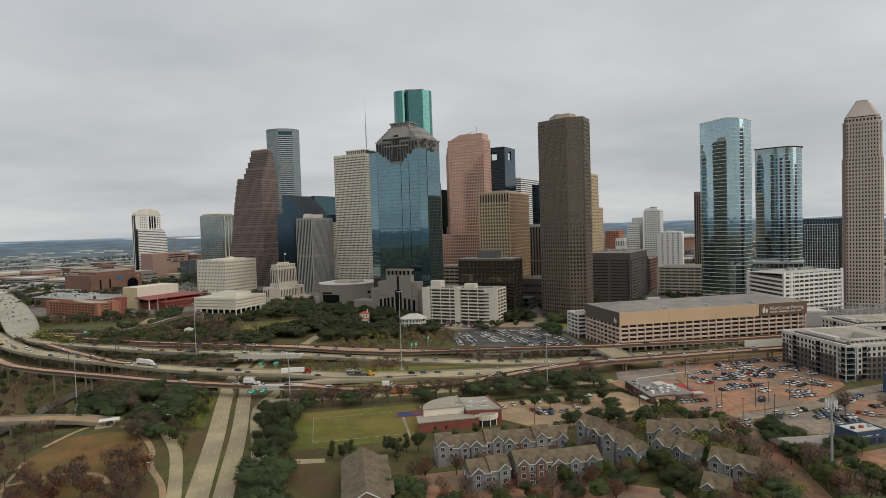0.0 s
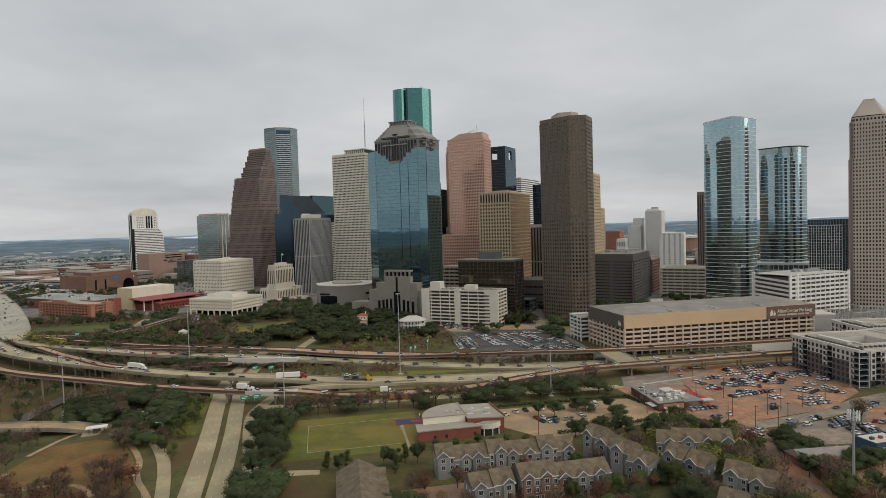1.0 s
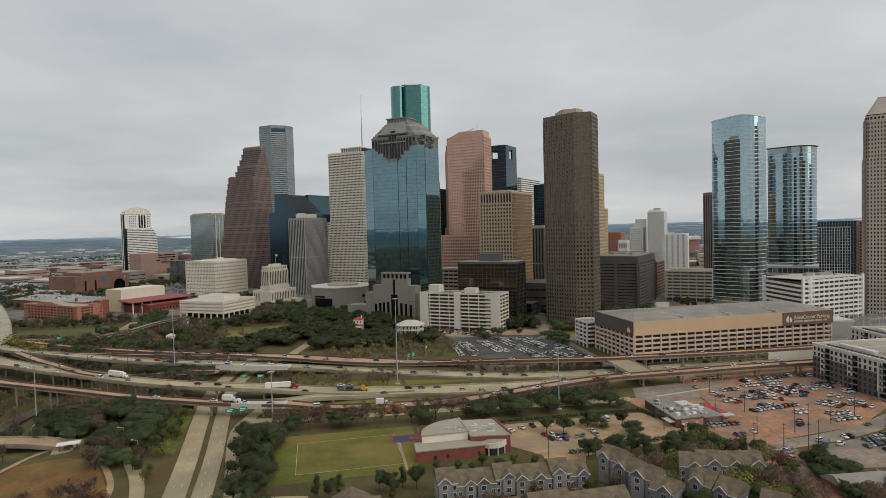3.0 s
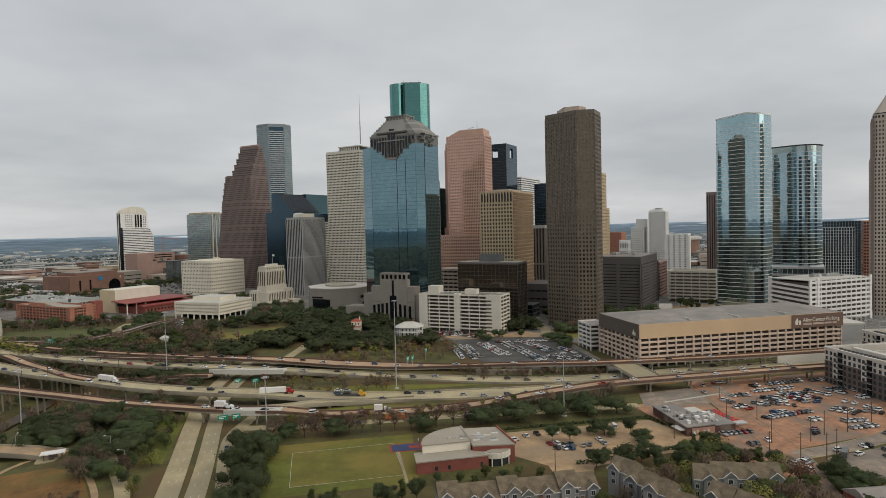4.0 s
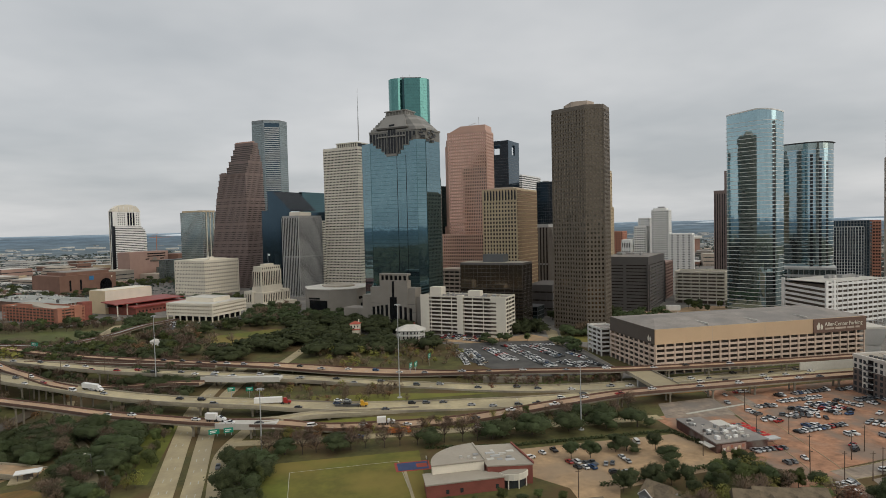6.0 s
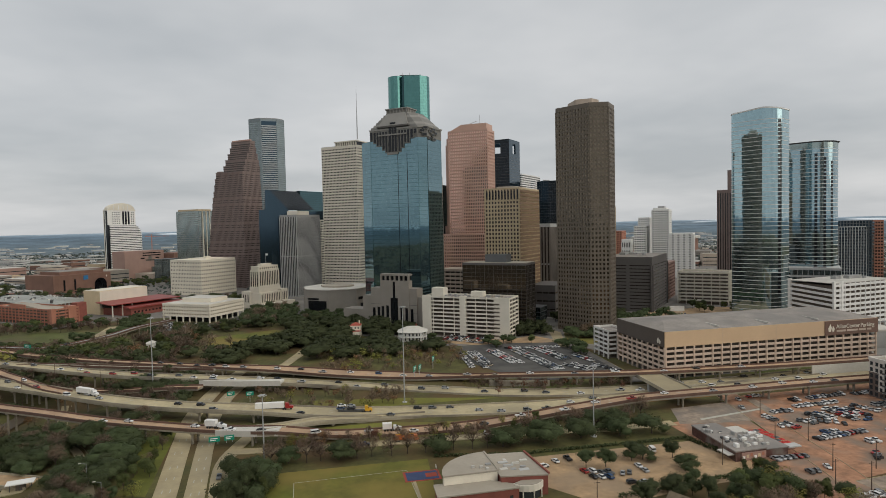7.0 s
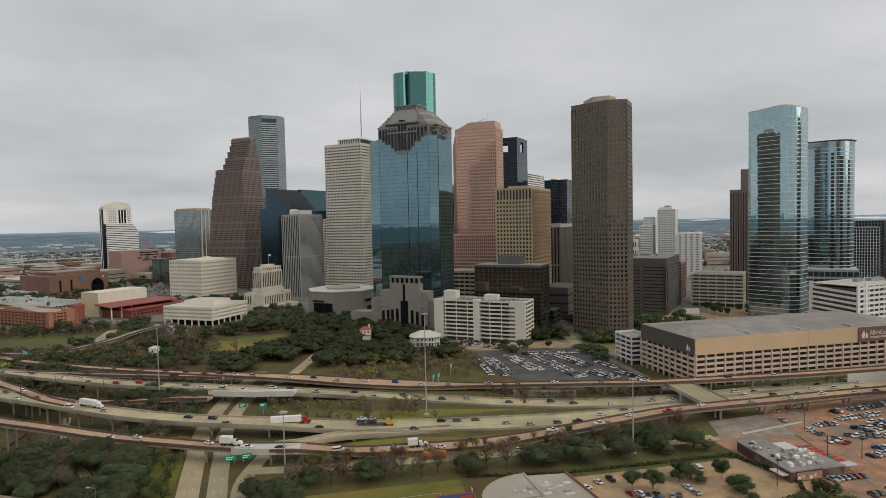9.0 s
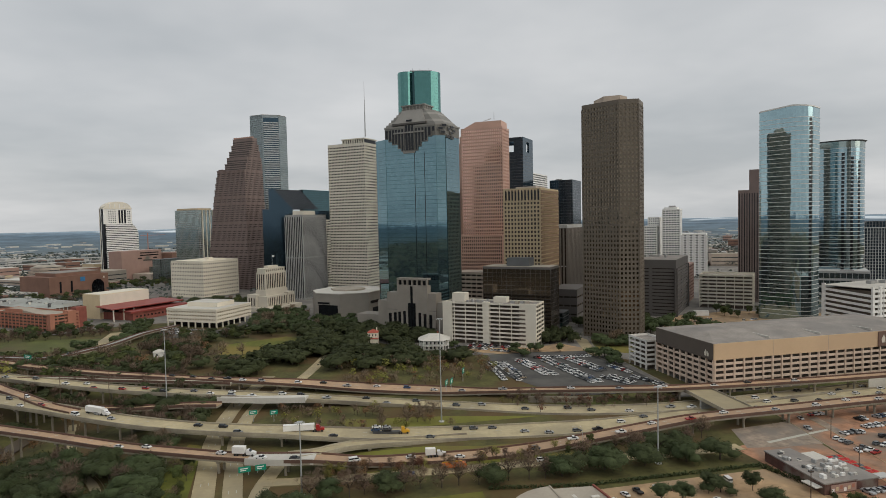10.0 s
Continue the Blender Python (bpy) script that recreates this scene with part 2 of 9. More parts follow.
GRASS_G = matte("mown_green_grass", (0.105, 0.115, 0.014), 0.95, 0.34, 0.05, 0.35, bump=0.3, alt=(0.205, 0.155, 0.035), alt_amt=0.9)
GRASS_P = matte("worn_pitch_grass", (0.128, 0.118, 0.018), 0.95, 0.25, 0.1, 0.45, bump=0.3, alt=(0.205, 0.155, 0.035), alt_amt=0.7)
GRASS_B = matte("dormant_brown_grass", (0.185, 0.095, 0.025), 0.95, 0.4, 0.07, 0.45, bump=0.3, alt=(0.125, 0.11, 0.022), alt_amt=0.8)
LINE_P = matte("white_line_paint", (0.42, 0.41, 0.35), 0.8, 0.15, 0.5)
WATER = matte("muddy_water", (0.075, 0.055, 0.032), 0.5, 0.1, 0.05, 0.3, bump=0.05)
STEEL = matte("galvanised_steel", (0.42, 0.43, 0.43), 0.5, 0.1, 0.3, metal=0.4)
DARKSTEEL = matte("dark_steel", (0.09, 0.09, 0.09), 0.5, 0.2, 0.3, metal=0.3)
WOOD = matte("creosoted_wood", (0.10, 0.065, 0.045), 0.9, 0.2, 0.6)
SIGN_G = matte("sign_green", (0.0, 0.22, 0.14), 0.5, 0.08, 0.5)
SIGN_W = matte("sign_white", (0.75, 0.75, 0.72), 0.6, 0.05, 0.5)
PAINT_W = matte("white_paint", (0.74, 0.73, 0.70), 0.6, 0.08, 0.2)
BLUE_B = matte("blue_painted_block", (0.035, 0.065, 0.13), 0.7, 0.12, 0.2)
CLAY = matte("clay_tile_roof", (0.36, 0.08, 0.05), 0.8, 0.15, 0.5)
BARK = matte("bark", (0.075, 0.058, 0.045), 0.95, 0.25, 1.0, bump=0.4)


def leafy(name, col, var=0.45):
    m = bpy.data.materials.new(name); m.use_nodes = True
    nt = m.node_tree; b = nt.nodes["Principled BSDF"]
    geo = nt.nodes.new("ShaderNodeNewGeometry"); oi = nt.nodes.new("ShaderNodeObjectInfo")
    out = ramp_mix(nt, geo.outputs["Random Per Island"], tuple(c * (1 - var) for c in col), tuple(c * (1 + var) for c in col))
    hv = nt.nodes.new("ShaderNodeHueSaturation")
    r1 = nt.nodes.new("ShaderNodeMapRange"); r1.inputs[3].default_value, r1.inputs[4].default_value = 0.75, 1.25
    r2 = nt.nodes.new("ShaderNodeMapRange"); r2.inputs[3].default_value, r2.inputs[4].default_value = 0.485, 0.515
    nt.links.new(oi.outputs["Random"], r1.inputs[0]); nt.links.new(oi.outputs["Random"], r2.inputs[0])
    nt.links.new(r1.outputs[0], hv.inputs["Value"]); nt.links.new(r2.outputs[0], hv.inputs["Hue"]); nt.links.new(out, hv.inputs["Color"])
    nt.links.new(hv.outputs[0], b.inputs["Base Color"])
    b.inputs["Roughness"].default_value = 0.8
    b.inputs["Specular IOR Level"].default_value = 0.25
    # thin leaves let part of the light through
    tr = nt.nodes.new("ShaderNodeBsdfTranslucent"); nt.links.new(hv.outputs[0], tr.inputs["Color"])
    mx = nt.nodes.new("ShaderNodeMixShader"); mx.inputs[0].default_value = 0.35
    nt.links.new(b.outputs[0], mx.inputs[1]); nt.links.new(tr.outputs[0], mx.inputs[2])
    nt.links.new(mx.outputs[0], nt.nodes["Material Output"].inputs["Surface"])
    MATS[name] = m
    return m


LEAF_DK = leafy("live_oak_leaves", (0.076, 0.096, 0.042), 0.28)
LEAF_MD = leafy("evergreen_leaves", (0.096, 0.115, 0.038), 0.28)
LEAF_YG = leafy("yellow_green_leaves", (0.215, 0.20, 0.055), 0.3)
LEAF_RD = leafy("rusty_leaves", (0.20, 0.105, 0.06), 0.32)
TWIG = leafy("bare_twigs", (0.225, 0.163, 0.115), 0.32)


# ---- building blocks ----
def bx(bm, x0, x1, y0, y1, z0, z1):
    v = [bm.verts.new(p) for p in ((x0, y0, z0), (x1, y0, z0), (x1, y1, z0), (x0, y1, z0), (x0, y0, z1), (x1, y0, z1), (x1, y1, z1), (x0, y1, z1))]
    for f in ((3, 2, 1, 0), (4, 5, 6, 7), (0, 1, 5, 4), (1, 2, 6, 5), (2, 3, 7, 6), (3, 0, 4, 7)):
        bm.faces.new([v[i] for i in f])
    return bm


def box(x0, x1, y0, y1, z0, z1):
    return bx(bmesh.new(), x0, x1, y0, y1, z0, z1)


def prism(pts, z0, z1, bm=None, top=None):
    """Upright prism over a plan outline (counter-clockwise); top gives another outline for the upper end."""
    bm = bm or bmesh.new()
    a = [bm.verts.new((x, y, z0)) for x, y in pts]
    b = [bm.verts.new((x, y, z1)) for x, y in (top or pts)]
    n = len(pts)
    for i in range(n):
        bm.faces.new((a[i], a[(i + 1) % n], b[(i + 1) % n], b[i]))
    bm.faces.new(b); bm.faces.new(a[::-1])
    return bm


def rod(bm, p, q, r0, r1, n=6):
    """Tapered round bar from p to q."""
    p, q = Vector(p), Vector(q)
    d = (q - p).normalized()
    s = d.orthogonal().normalized(); t = d.cross(s)
    a = [bm.verts.new(p + r0 * (math.cos(k * 2 * math.pi / n) * s + math.sin(k * 2 * math.pi / n) * t)) for k in range(n)]
    b = [bm.verts.new(q + r1 * (math.cos(k * 2 * math.pi / n) * s + math.sin(k * 2 * math.pi / n) * t)) for k in range(n)]
    for k in range(n):
        bm.faces.new((a[k], a[(k + 1) % n], b[(k + 1) % n], b[k]))
    bm.faces.new(b); bm.faces.new(a[::-1])
    return bm


def to_mesh(bm, name, mat):
    me = bpy.data.meshes.new(name)
    bm.to_mesh(me); bm.free()
    for m in (mat if isinstance(mat, (list, tuple)) else [mat]):
        me.materials.append(m)
    return me


def part(name, bm, mat, parent, label=""):
    ob = new(name, to_mesh(bm, name, mat))
    ob.parent = parent
    if label:
        ob["label"] = label
    return ob


def piece(name, me, parent, loc=(0, 0, 0), rz=0.0):
    """One more object on a shared mesh."""
    ob = new(name, me)
    ob.parent = parent
    ob.location = loc
    ob.rotation_euler = (0, 0, rz)
    return ob


def thing(name, m, label, category, group="", kind=""):
    ob = new(name)
    ob.empty_display_size = 1.0
    ob.matrix_basis = m
    return tagged(ob, label, category, group, kind)


def solid(name, bm, mat, label, category, m=None, group="", kind=""):
    ob = new(name, to_mesh(bm, name, mat))
    if m is not None:
        ob.matrix_basis = m
    return tagged(ob, label, category, group, kind)


def smooth(a, b, x):
    t = min(1.0, max(0.0, (x - a) / (b - a)))
    return t * t * (3 - 2 * t)


def ground_z(x, y):
    """Height of the land: level, falling to the bayou park, rising far off towards the horizon."""
    z = -5.0 * smooth(-80, -150, x) * (1 - smooth(480, 580, y)) * smooth(-400, -100, y)
    z -= 4.0 * math.exp(-((x + 178 - 0.12 * (y - 400)) / 16) ** 2) * (1 - smooth(470, 540, y)) * smooth(100, 250, y)
    r = math.hypot(x, y)
    return z + 70.0 * smooth(2400, 5200, r) * 1.25

# ---- land ----
def axis(lo, hi, dense_lo, dense_hi, step, far):
    a = [lo + (dense_lo - lo) * (1 - (1 - k / far) ** 2) for k in range(far)]
    n = int((dense_hi - dense_lo) / step)
    a += [dense_lo + k * step for k in range(n)]
    return a + [dense_hi + (hi - dense_hi) * (k / far) ** 2 for k in range(far + 1)]


def ground_sheet():
    xs, ys = axis(-5200, 5200, -300, 400, 10, 34), axis(-5200, 5200, 60, 680, 10, 34)
    vs = [(x, y, ground_z(x, y)) for y in ys for x in xs]
    n = len(xs)
    fs = [(j * n + i, j * n + i + 1, (j + 1) * n + i + 1, (j + 1) * n + i) for j in range(len(ys) - 1) for i in range(n - 1)]
    me = bpy.data.meshes.new("ground")
    me.from_pydata(vs, [], fs)
    me.materials.append(GRASS)
    for p in me.polygons:
        p.use_smooth = True
    return tagged(new("ground", me), "level ground with patchy winter grass and bare earth", "ground", kind="structure")


ground_sheet()


def patch(name, pts, mat, label, z=0.05, category="ground", kind="structure", drape=0.0):
    """Flat area of another surface on the ground; drape cuts it up so that it follows the land."""
    if not drape:
        bm = bmesh.new()
        f = bm.faces.new([bm.verts.new((x, y, z)) for x, y in pts])
        r = bmesh.ops.extrude_face_region(bm, geom=[f])
        for v in r["geom"]:
            if isinstance(v, bmesh.types.BMVert):
                v.co.z -= 0.25
        bmesh.ops.recalc_face_normals(bm, faces=bm.faces)
        return solid(name, bm, mat, label, category, kind=kind)
    bm = bmesh.new()
    bm.faces.new([bm.verts.new((x, y, 0)) for x, y in pts])
    x0, x1 = min(p[0] for p in pts), max(p[0] for p in pts)
    y0, y1 = min(p[1] for p in pts), max(p[1] for p in pts)
    for k in range(int((x1 - x0) / drape)):
        bmesh.ops.bisect_plane(bm, geom=bm.verts[:] + bm.edges[:] + bm.faces[:], plane_co=(x0 + (k + 1) * drape, 0, 0), plane_no=(1, 0, 0))
    for k in range(int((y1 - y0) / drape)):
        bmesh.ops.bisect_plane(bm, geom=bm.verts[:] + bm.edges[:] + bm.faces[:], plane_co=(0, y0 + (k + 1) * drape, 0), plane_no=(0, 1, 0))
    for v in bm.verts:
        v.co.z = ground_z(v.co.x, v.co.y) + z
    return solid(name, bm, mat, label, category, kind=kind)


def curve_pts(pts, step=6.0):
    """Smooth way through the given points."""
    P = [Vector(p) for p in pts]
    P = [2 * P[0] - P[1]] + P + [2 * P[-1] - P[-2]]
    out = []
    for i in range(1, len(P) - 2):
        a, b, c, d = P[i - 1:i + 3]
        n = max(2, int((c - b).length / step))
        for k in range(n):
            t = k / n
            out.append(0.5 * (2 * b + (c - a) * t + (2 * a - 5 * b + 4 * c - d) * t * t + (3 * b - a - 3 * c + d) * t ** 3))
    out.append(P[-2])
    return out


def side(way, i):
    a, b = way[max(0, i - 1)], way[min(len(way) - 1, i + 1)]
    d = (b - a); d.z = 0
    d.normalize()
    return Vector((d.y, -d.x, 0)), d


def at_(o, i):
    return o[i] if isinstance(o, list) else o


def strip(way, o0, o1, z0, z1, bm=None, skip=None):
    """Bar that follows a way, between two offsets to its right and two heights above it."""
    bm = bm or bmesh.new()
    prev = None
    for i, p in enumerate(way):
        s, _ = side(way, i)
        ring = [bm.verts.new(p + s * o + Vector((0, 0, z))) for o, z in ((at_(o0, i), z0), (at_(o1, i), z0), (at_(o1, i), z1), (at_(o0, i), z1))]
        if prev and not (skip and skip(i)):
            for k in range(4):
                bm.faces.new((prev[k], ring[k], ring[(k + 1) % 4], prev[(k + 1) % 4]))
        else:
            bm.faces.new(ring)
        if i == len(way) - 1:
            bm.faces.new(ring[::-1])
        prev = ring
    bmesh.ops.recalc_face_normals(bm, faces=bm.faces)
    return bm


def dashes(way, offsets, gap=12.0, z=0.06, bm=None, long=3.0, wide=0.16):
    bm = bm or bmesh.new()
    run, last = 0.0, way[0]
    for i in range(1, len(way)):
        run += (way[i] - way[i - 1]).length
        if run >= gap:
            run = 0.0
            s, d = side(way, i)
            for o in offsets:
                c = way[i] + s * o + Vector((0, 0, z))
                bm.faces.new([bm.verts.new(c + d * a + s * b) for a, b in ((-long / 2, -wide), (long / 2, -wide), (long / 2, wide), (-long / 2, wide))])
    bmesh.ops.recalc_face_normals(bm, faces=bm.faces)
    return bm


ROADS = {}


def column_mesh(h, r):
    bm = rod(bmesh.new(), (0, 0, -h), (0, 0, 0), r, r, 8)
    return to_mesh(bm, "column", GIRDER)


def viaduct(key, label, pts, width, mat, bar, lanes, every=26.0, low=2.6, solid_rail=True):
    """Road on columns; a point may carry its own width as a fourth number."""
    four = curve_pts([p if len(p) == 4 else (*p, width) for p in pts])
    way = [Vector(p[:3]) for p in four]
    half = [p[3] / 2 for p in four]
    ROADS[key] = (way, width)
    root = thing("elevated_road", Matrix(), label, "road", kind="structure")
    part("deck", strip(way, [-h for h in half], half, -0.5, 0), mat, root)
    part("girder", strip(way, [-h - 0.05 for h in half], [h + 0.05 for h in half], -1.5, -0.5), GIRDER, root)
    for s in (-1, 1):
        part("barrier", strip(way, [s * h - 0.2 for h in half], [s * h + 0.2 for h in half], -0.6, 0.85), bar, root)
    part("lane_lines", dashes(way, lanes), LINE_P, root)
    run = 0.0
    cap = to_mesh(box(-width / 2 + 0.6, width / 2 - 0.6, -0.8, 0.8, -2.5, -1.3), "cap_beam", GIRDER)
    cols = {}
    for i in range(1, len(way)):
        run += (way[i] - way[i - 1]).length
        p = way[i]
        if run >= every and p.z - ground_z(p.x, p.y) > low:
            run = 0.0
            s, d = side(way, i)
            rz = math.atan2(s.y, s.x)
            piece("cap_beam", cap, root, p, rz)
            for o in ((-width * 0.3, width * 0.3) if width < 13 else (-width * 0.36, 0, width * 0.36)):
                q = p + s * o
                h = round(p.z - 2.5 - ground_z(q.x, q.y) + 0.6)
                if h not in cols:
                    cols[h] = column_mesh(h, 0.6)
                piece("column", cols[h], root, (q.x, q.y, p.z - 2.4))
    return root


def street(key, label, pts, width, mat, lanes=(), kerb=True, z=0.08, name="road"):
    way = [Vector((p.x, p.y, ground_z(p.x, p.y) + z)) for p in curve_pts([(x, y, 0) for x, y in pts])]
    ROADS[key] = (way, width)
    root = thing(name, Matrix(), label, "road", kind="structure")
    part("road_surface", strip(way, -width / 2, width / 2, -0.5, 0), mat, root)
    if kerb:
        for s in (-1, 1):
            part("kerb", strip(way, s * width / 2 - 0.12, s * width / 2 + 0.12, -0.5, 0.14), ROADC, root)
    if lanes:
        part("lane_lines", dashes(way, lanes, z=0.02), LINE_P, root)
    return root


viaduct("A", "elevated ramp with rust-tinted deck on round columns", [(-330, 650, 8), (-242, 525, 7.5), (-206, 490, 7), (-169, 464, 7), (-137, 443, 7), (-102, 419, 7), (-75, 404, 7), (-48, 390, 7), (-25, 381.5, 7, 9), (-12.5, 379, 6.5, 9), (0, 378, 4.6, 9), (13, 379.5, 2, 9), (30, 380, 0.6, 10), (45, 378, 0.5, 11), (64, 376.5, 0.4, 11), (80, 376.3, 0.6, 11), (95, 376, 1.4, 10), (114, 375, 3.2, 9), (137, 374, 5.4, 9), (170, 375.5, 7, 8), (200, 376, 7, 8), (235, 375, 7, 8.5), (290, 374, 7, 8.5), (420, 366, 7, 8.5)], 7.0, DECK_P, RUST, (-1.6, 1.6))
viaduct("B", "elevated concrete freeway carriageway with traffic lanes", [(-600, 1215, 9, 24), (-500, 1010, 9, 24), (-408, 840, 9, 22), (-336, 700, 9, 19), (-255, 582, 8, 15), (-192, 523, 7.2), (-156, 496, 7), (-114, 463, 7), (-83, 443, 7), (-55, 429, 7), (-27, 419, 6.5, 13), (-6, 415, 4.6, 15), (19, 413, 2, 17), (54, 408, 0.4, 18), (105, 399, 0.3, 19), (144, 396, 0.3, 17), (186, 398, 0.3, 15), (243, 399, 0.3, 15), (340, 401, 0.3, 15), (480, 396, 0.3, 15)], 12.0, DECK, BARRIER, (-2.0, 1.8))
viaduct("C", "elevated concrete freeway carriageway over the parkway", [(-290, 668, 8), (-255, 618, 7.5), (-204, 580, 7), (-181, 564, 7), (-133, 532, 7), (-96, 512, 7), (-67, 498, 7), (-19, 482, 5), (21, 472, 2), (61, 456, 0.4, 12), (114, 430, 0.3, 15), (151, 418, 0.3, 15), (190, 412, 0.3, 14), (243, 413, 0.3), (335, 414, 0.3), (480, 408, 0.3)], 10.5, DECK, BARRIER, (-1.8, 1.8))
viaduct("D", "long elevated road with rust-tinted deck", [(-258, 661, 6), (-246, 651, 6), (-199, 613, 6), (-148, 580, 6), (-105, 556, 6), (-73, 539, 6), (-21, 519, 4.6, 13), (22, 501, 2.6, 16), (65, 482, 2, 15), (95, 467, 3), (123, 454, 4.6), (160, 437, 6.6), (198, 426, 7), (262, 418, 7), (321, 413, 7), (480, 405, 7)], 7.5, DECK_P, RUST, (-1.6, 1.6))
viaduct("E", "narrow elevated road to the theatre district", [(-420, 700, 6), (-300, 684, 6), (-253, 668, 6), (-226, 656, 6), (-207, 656, 6), (-192, 676, 6), (-179, 704, 5.5), (-168, 755, 4.5), (-152, 800, 2.5), (-140, 840, 0.6)], 7.0, GREYC, RUST, (0,))
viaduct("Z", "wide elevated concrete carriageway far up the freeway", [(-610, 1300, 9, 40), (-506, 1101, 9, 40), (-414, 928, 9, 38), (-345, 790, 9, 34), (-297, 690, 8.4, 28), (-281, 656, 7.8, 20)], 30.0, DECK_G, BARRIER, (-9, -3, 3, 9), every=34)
viaduct("H", "low connecting ramp between the carriageways", [(-150, 520, -1), (-110, 498, 2.5), (-85, 487, 5), (-64, 478, 6)], 6.0, DECK_P, RUST, (0,), every=18)
viaduct("Q", "short concrete link from the ramp up to the carriageway", [(-24, 384, 6.7), (-12.3, 386, 6.2), (-4.5, 392.2, 5.0), (5, 398, 3.6), (20.5, 401.5, 2.0), (40, 402, 0.8), (62, 400.5, 0.5)], 7.0, DECK, BARRIER, (), every=18)
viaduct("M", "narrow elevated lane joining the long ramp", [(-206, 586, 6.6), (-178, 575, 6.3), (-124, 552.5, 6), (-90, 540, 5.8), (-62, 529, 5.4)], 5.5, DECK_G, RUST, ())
viaduct("G", "rust-tinted ramp that joins the freeway carriageway", [(-238, 596, 7.4), (-222, 575, 7.8), (-204, 551, 8), (-181, 526, 7.6), (-158, 500, 7.2), (-140, 484, 7.1)], 6.5, DECK_P, RUST, (0,))
street("P1", "concrete parkway carriageway with worn lane marks", [(20, -700), (-4, -300), (-36, 40), (-43.5, 150), (-49.2, 245), (-53.6, 318), (-59.2, 390), (-61.5, 440), (-55, 500), (-40, 560)], 8.6, ROADC, (-1.5, 1.5))
street("P2", "concrete parkway carriageway with worn lane marks", [(30, -700), (6, -300), (-26, 40), (-34, 150), (-39.2, 242), (-42.6, 318), (-47.6, 386), (-50, 440), (-42, 495), (-20, 540), (-9, 572), (2, 612), (6, 630)], 7.6, ROADC, (-1.5, 1.5))
street("P3", "slip road curving off the parkway", [(-25, 240), (-30.5, 290), (-35.5, 335), (-36.5, 360), (-32.5, 380), (-24, 405)], 6.5, ROADC, z=0.10)
street("W", "park road under the trees", [(-46, 160), (-55, 220), (-58, 247), (-69, 301), (-86, 345), (-103, 392), (-116, 416), (-130, 445), (-146, 500)], 5.2, ROADC, z=0.09)
street("N", "frontage street beside the playing field", [(-34, 374), (-4, 369), (40, 365), (98, 360), (140, 354), (180, 352)], 7.0, ROADC, z=0.125)
street("S", "wide street between the parking lots", [(246, 420), (238, 390), (231, 362), (219, 320), (206, 275), (193, 243), (178, 205), (160, 160)], 13.0, LOT)
street("T", "cross street beside the new apartments", [(206, 268), (232, 270), (262, 276), (290, 286), (330, 292), (420, 300)], 9.0, LOT_W, z=0.11)
street("U", "downtown street past the garage", [(205, 428), (208, 470), (212, 520), (214, 570), (250, 640), (330, 740), (420, 850)], 10.0, PAVE_G)

patch("pavement_downtown", [(-460, 1000), (-362, 886), (-262, 806), (-215, 842), (-150, 850), (-60, 800), (0, 745), (60, 640), (120, 575), (205, 575), (225, 520), (225, 425), (700, 425), (1600, 700), (1600, 1900), (-900, 1900), (-900, 1100)], PAVE_G, "worn grey downtown street paving", 0.03, "pavement")
patch("parking_lot_downtown", [(112, 530), (138, 452), (208, 440), (212, 562), (160, 574), (128, 574)], ASPHALT, "dark asphalt parking lot full of cars", 0.09, "parking lot")
patch("garage_forecourt", [(100, 606), (150, 566), (176, 562), (214, 566), (200, 600), (180, 590)], LOT_T, "tan paved yard in front of the white garage", 0.085, "parking lot")
patch("sports_field", [(-21, 343), (51, 341), (45, 284), (-19, 285)], GRASS_G, "mown green school playing field", 0.05, "field")
patch("school_lot", [(88, 330), (172, 328), (182, 300), (172, 286), (140, 284), (118, 280), (108, 262), (98, 264), (100, 286), (90, 300)], LOT_T, "tan paved school parking lot", 0.06, "parking lot")
patch("dirt_parking_lot", [(240, 383), (336, 383), (322, 330), (300, 300), (262, 280), (212, 274), (224, 318)], LOT, "red dirt parking lot with rows of cars", 0.055, "parking lot")
patch("restaurant_yard", [(176, 352), (222, 362), (212, 320), (200, 270), (190, 246), (170, 255), (176, 290)], LOT, "worn paved yard round the restaurant", 0.05, "parking lot")
patch("corner_lot", [(215, 262), (262, 268), (300, 284), (320, 280), (280, 240), (250, 232), (206, 240)], LOT_W, "grey paved corner parking lot", 0.06, "parking lot")
patch("townhouse_court", [(30, 242), (104, 243), (112, 236), (110, 214), (128, 200), (120, 150), (20, 150), (24, 205)], LOT, "reddish paved court between the town houses", 0.045, "pavement")
patch("park_lawn", [(-142, 318), (-134, 350), (-112, 349), (-94, 333), (-80, 300), (-74, 281), (-83, 255), (-118, 262)], GRASS_B, "oval park lawn of dormant brown grass", 0.06, "lawn", drape=12)
patch("meadow", [(-90, 690), (-30, 715), (-10, 690), (-60, 610), (-80, 620)], GRASS_G, "green park meadow among trees", 0.05, "lawn")
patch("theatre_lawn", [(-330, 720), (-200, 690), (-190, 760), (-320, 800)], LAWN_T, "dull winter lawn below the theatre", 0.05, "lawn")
patch("interchange_grass", [(0, 448), (60, 436), (110, 421), (60, 423), (10, 424)], LAWN_D, "grass strip between the carriageways", 0.05, "lawn")

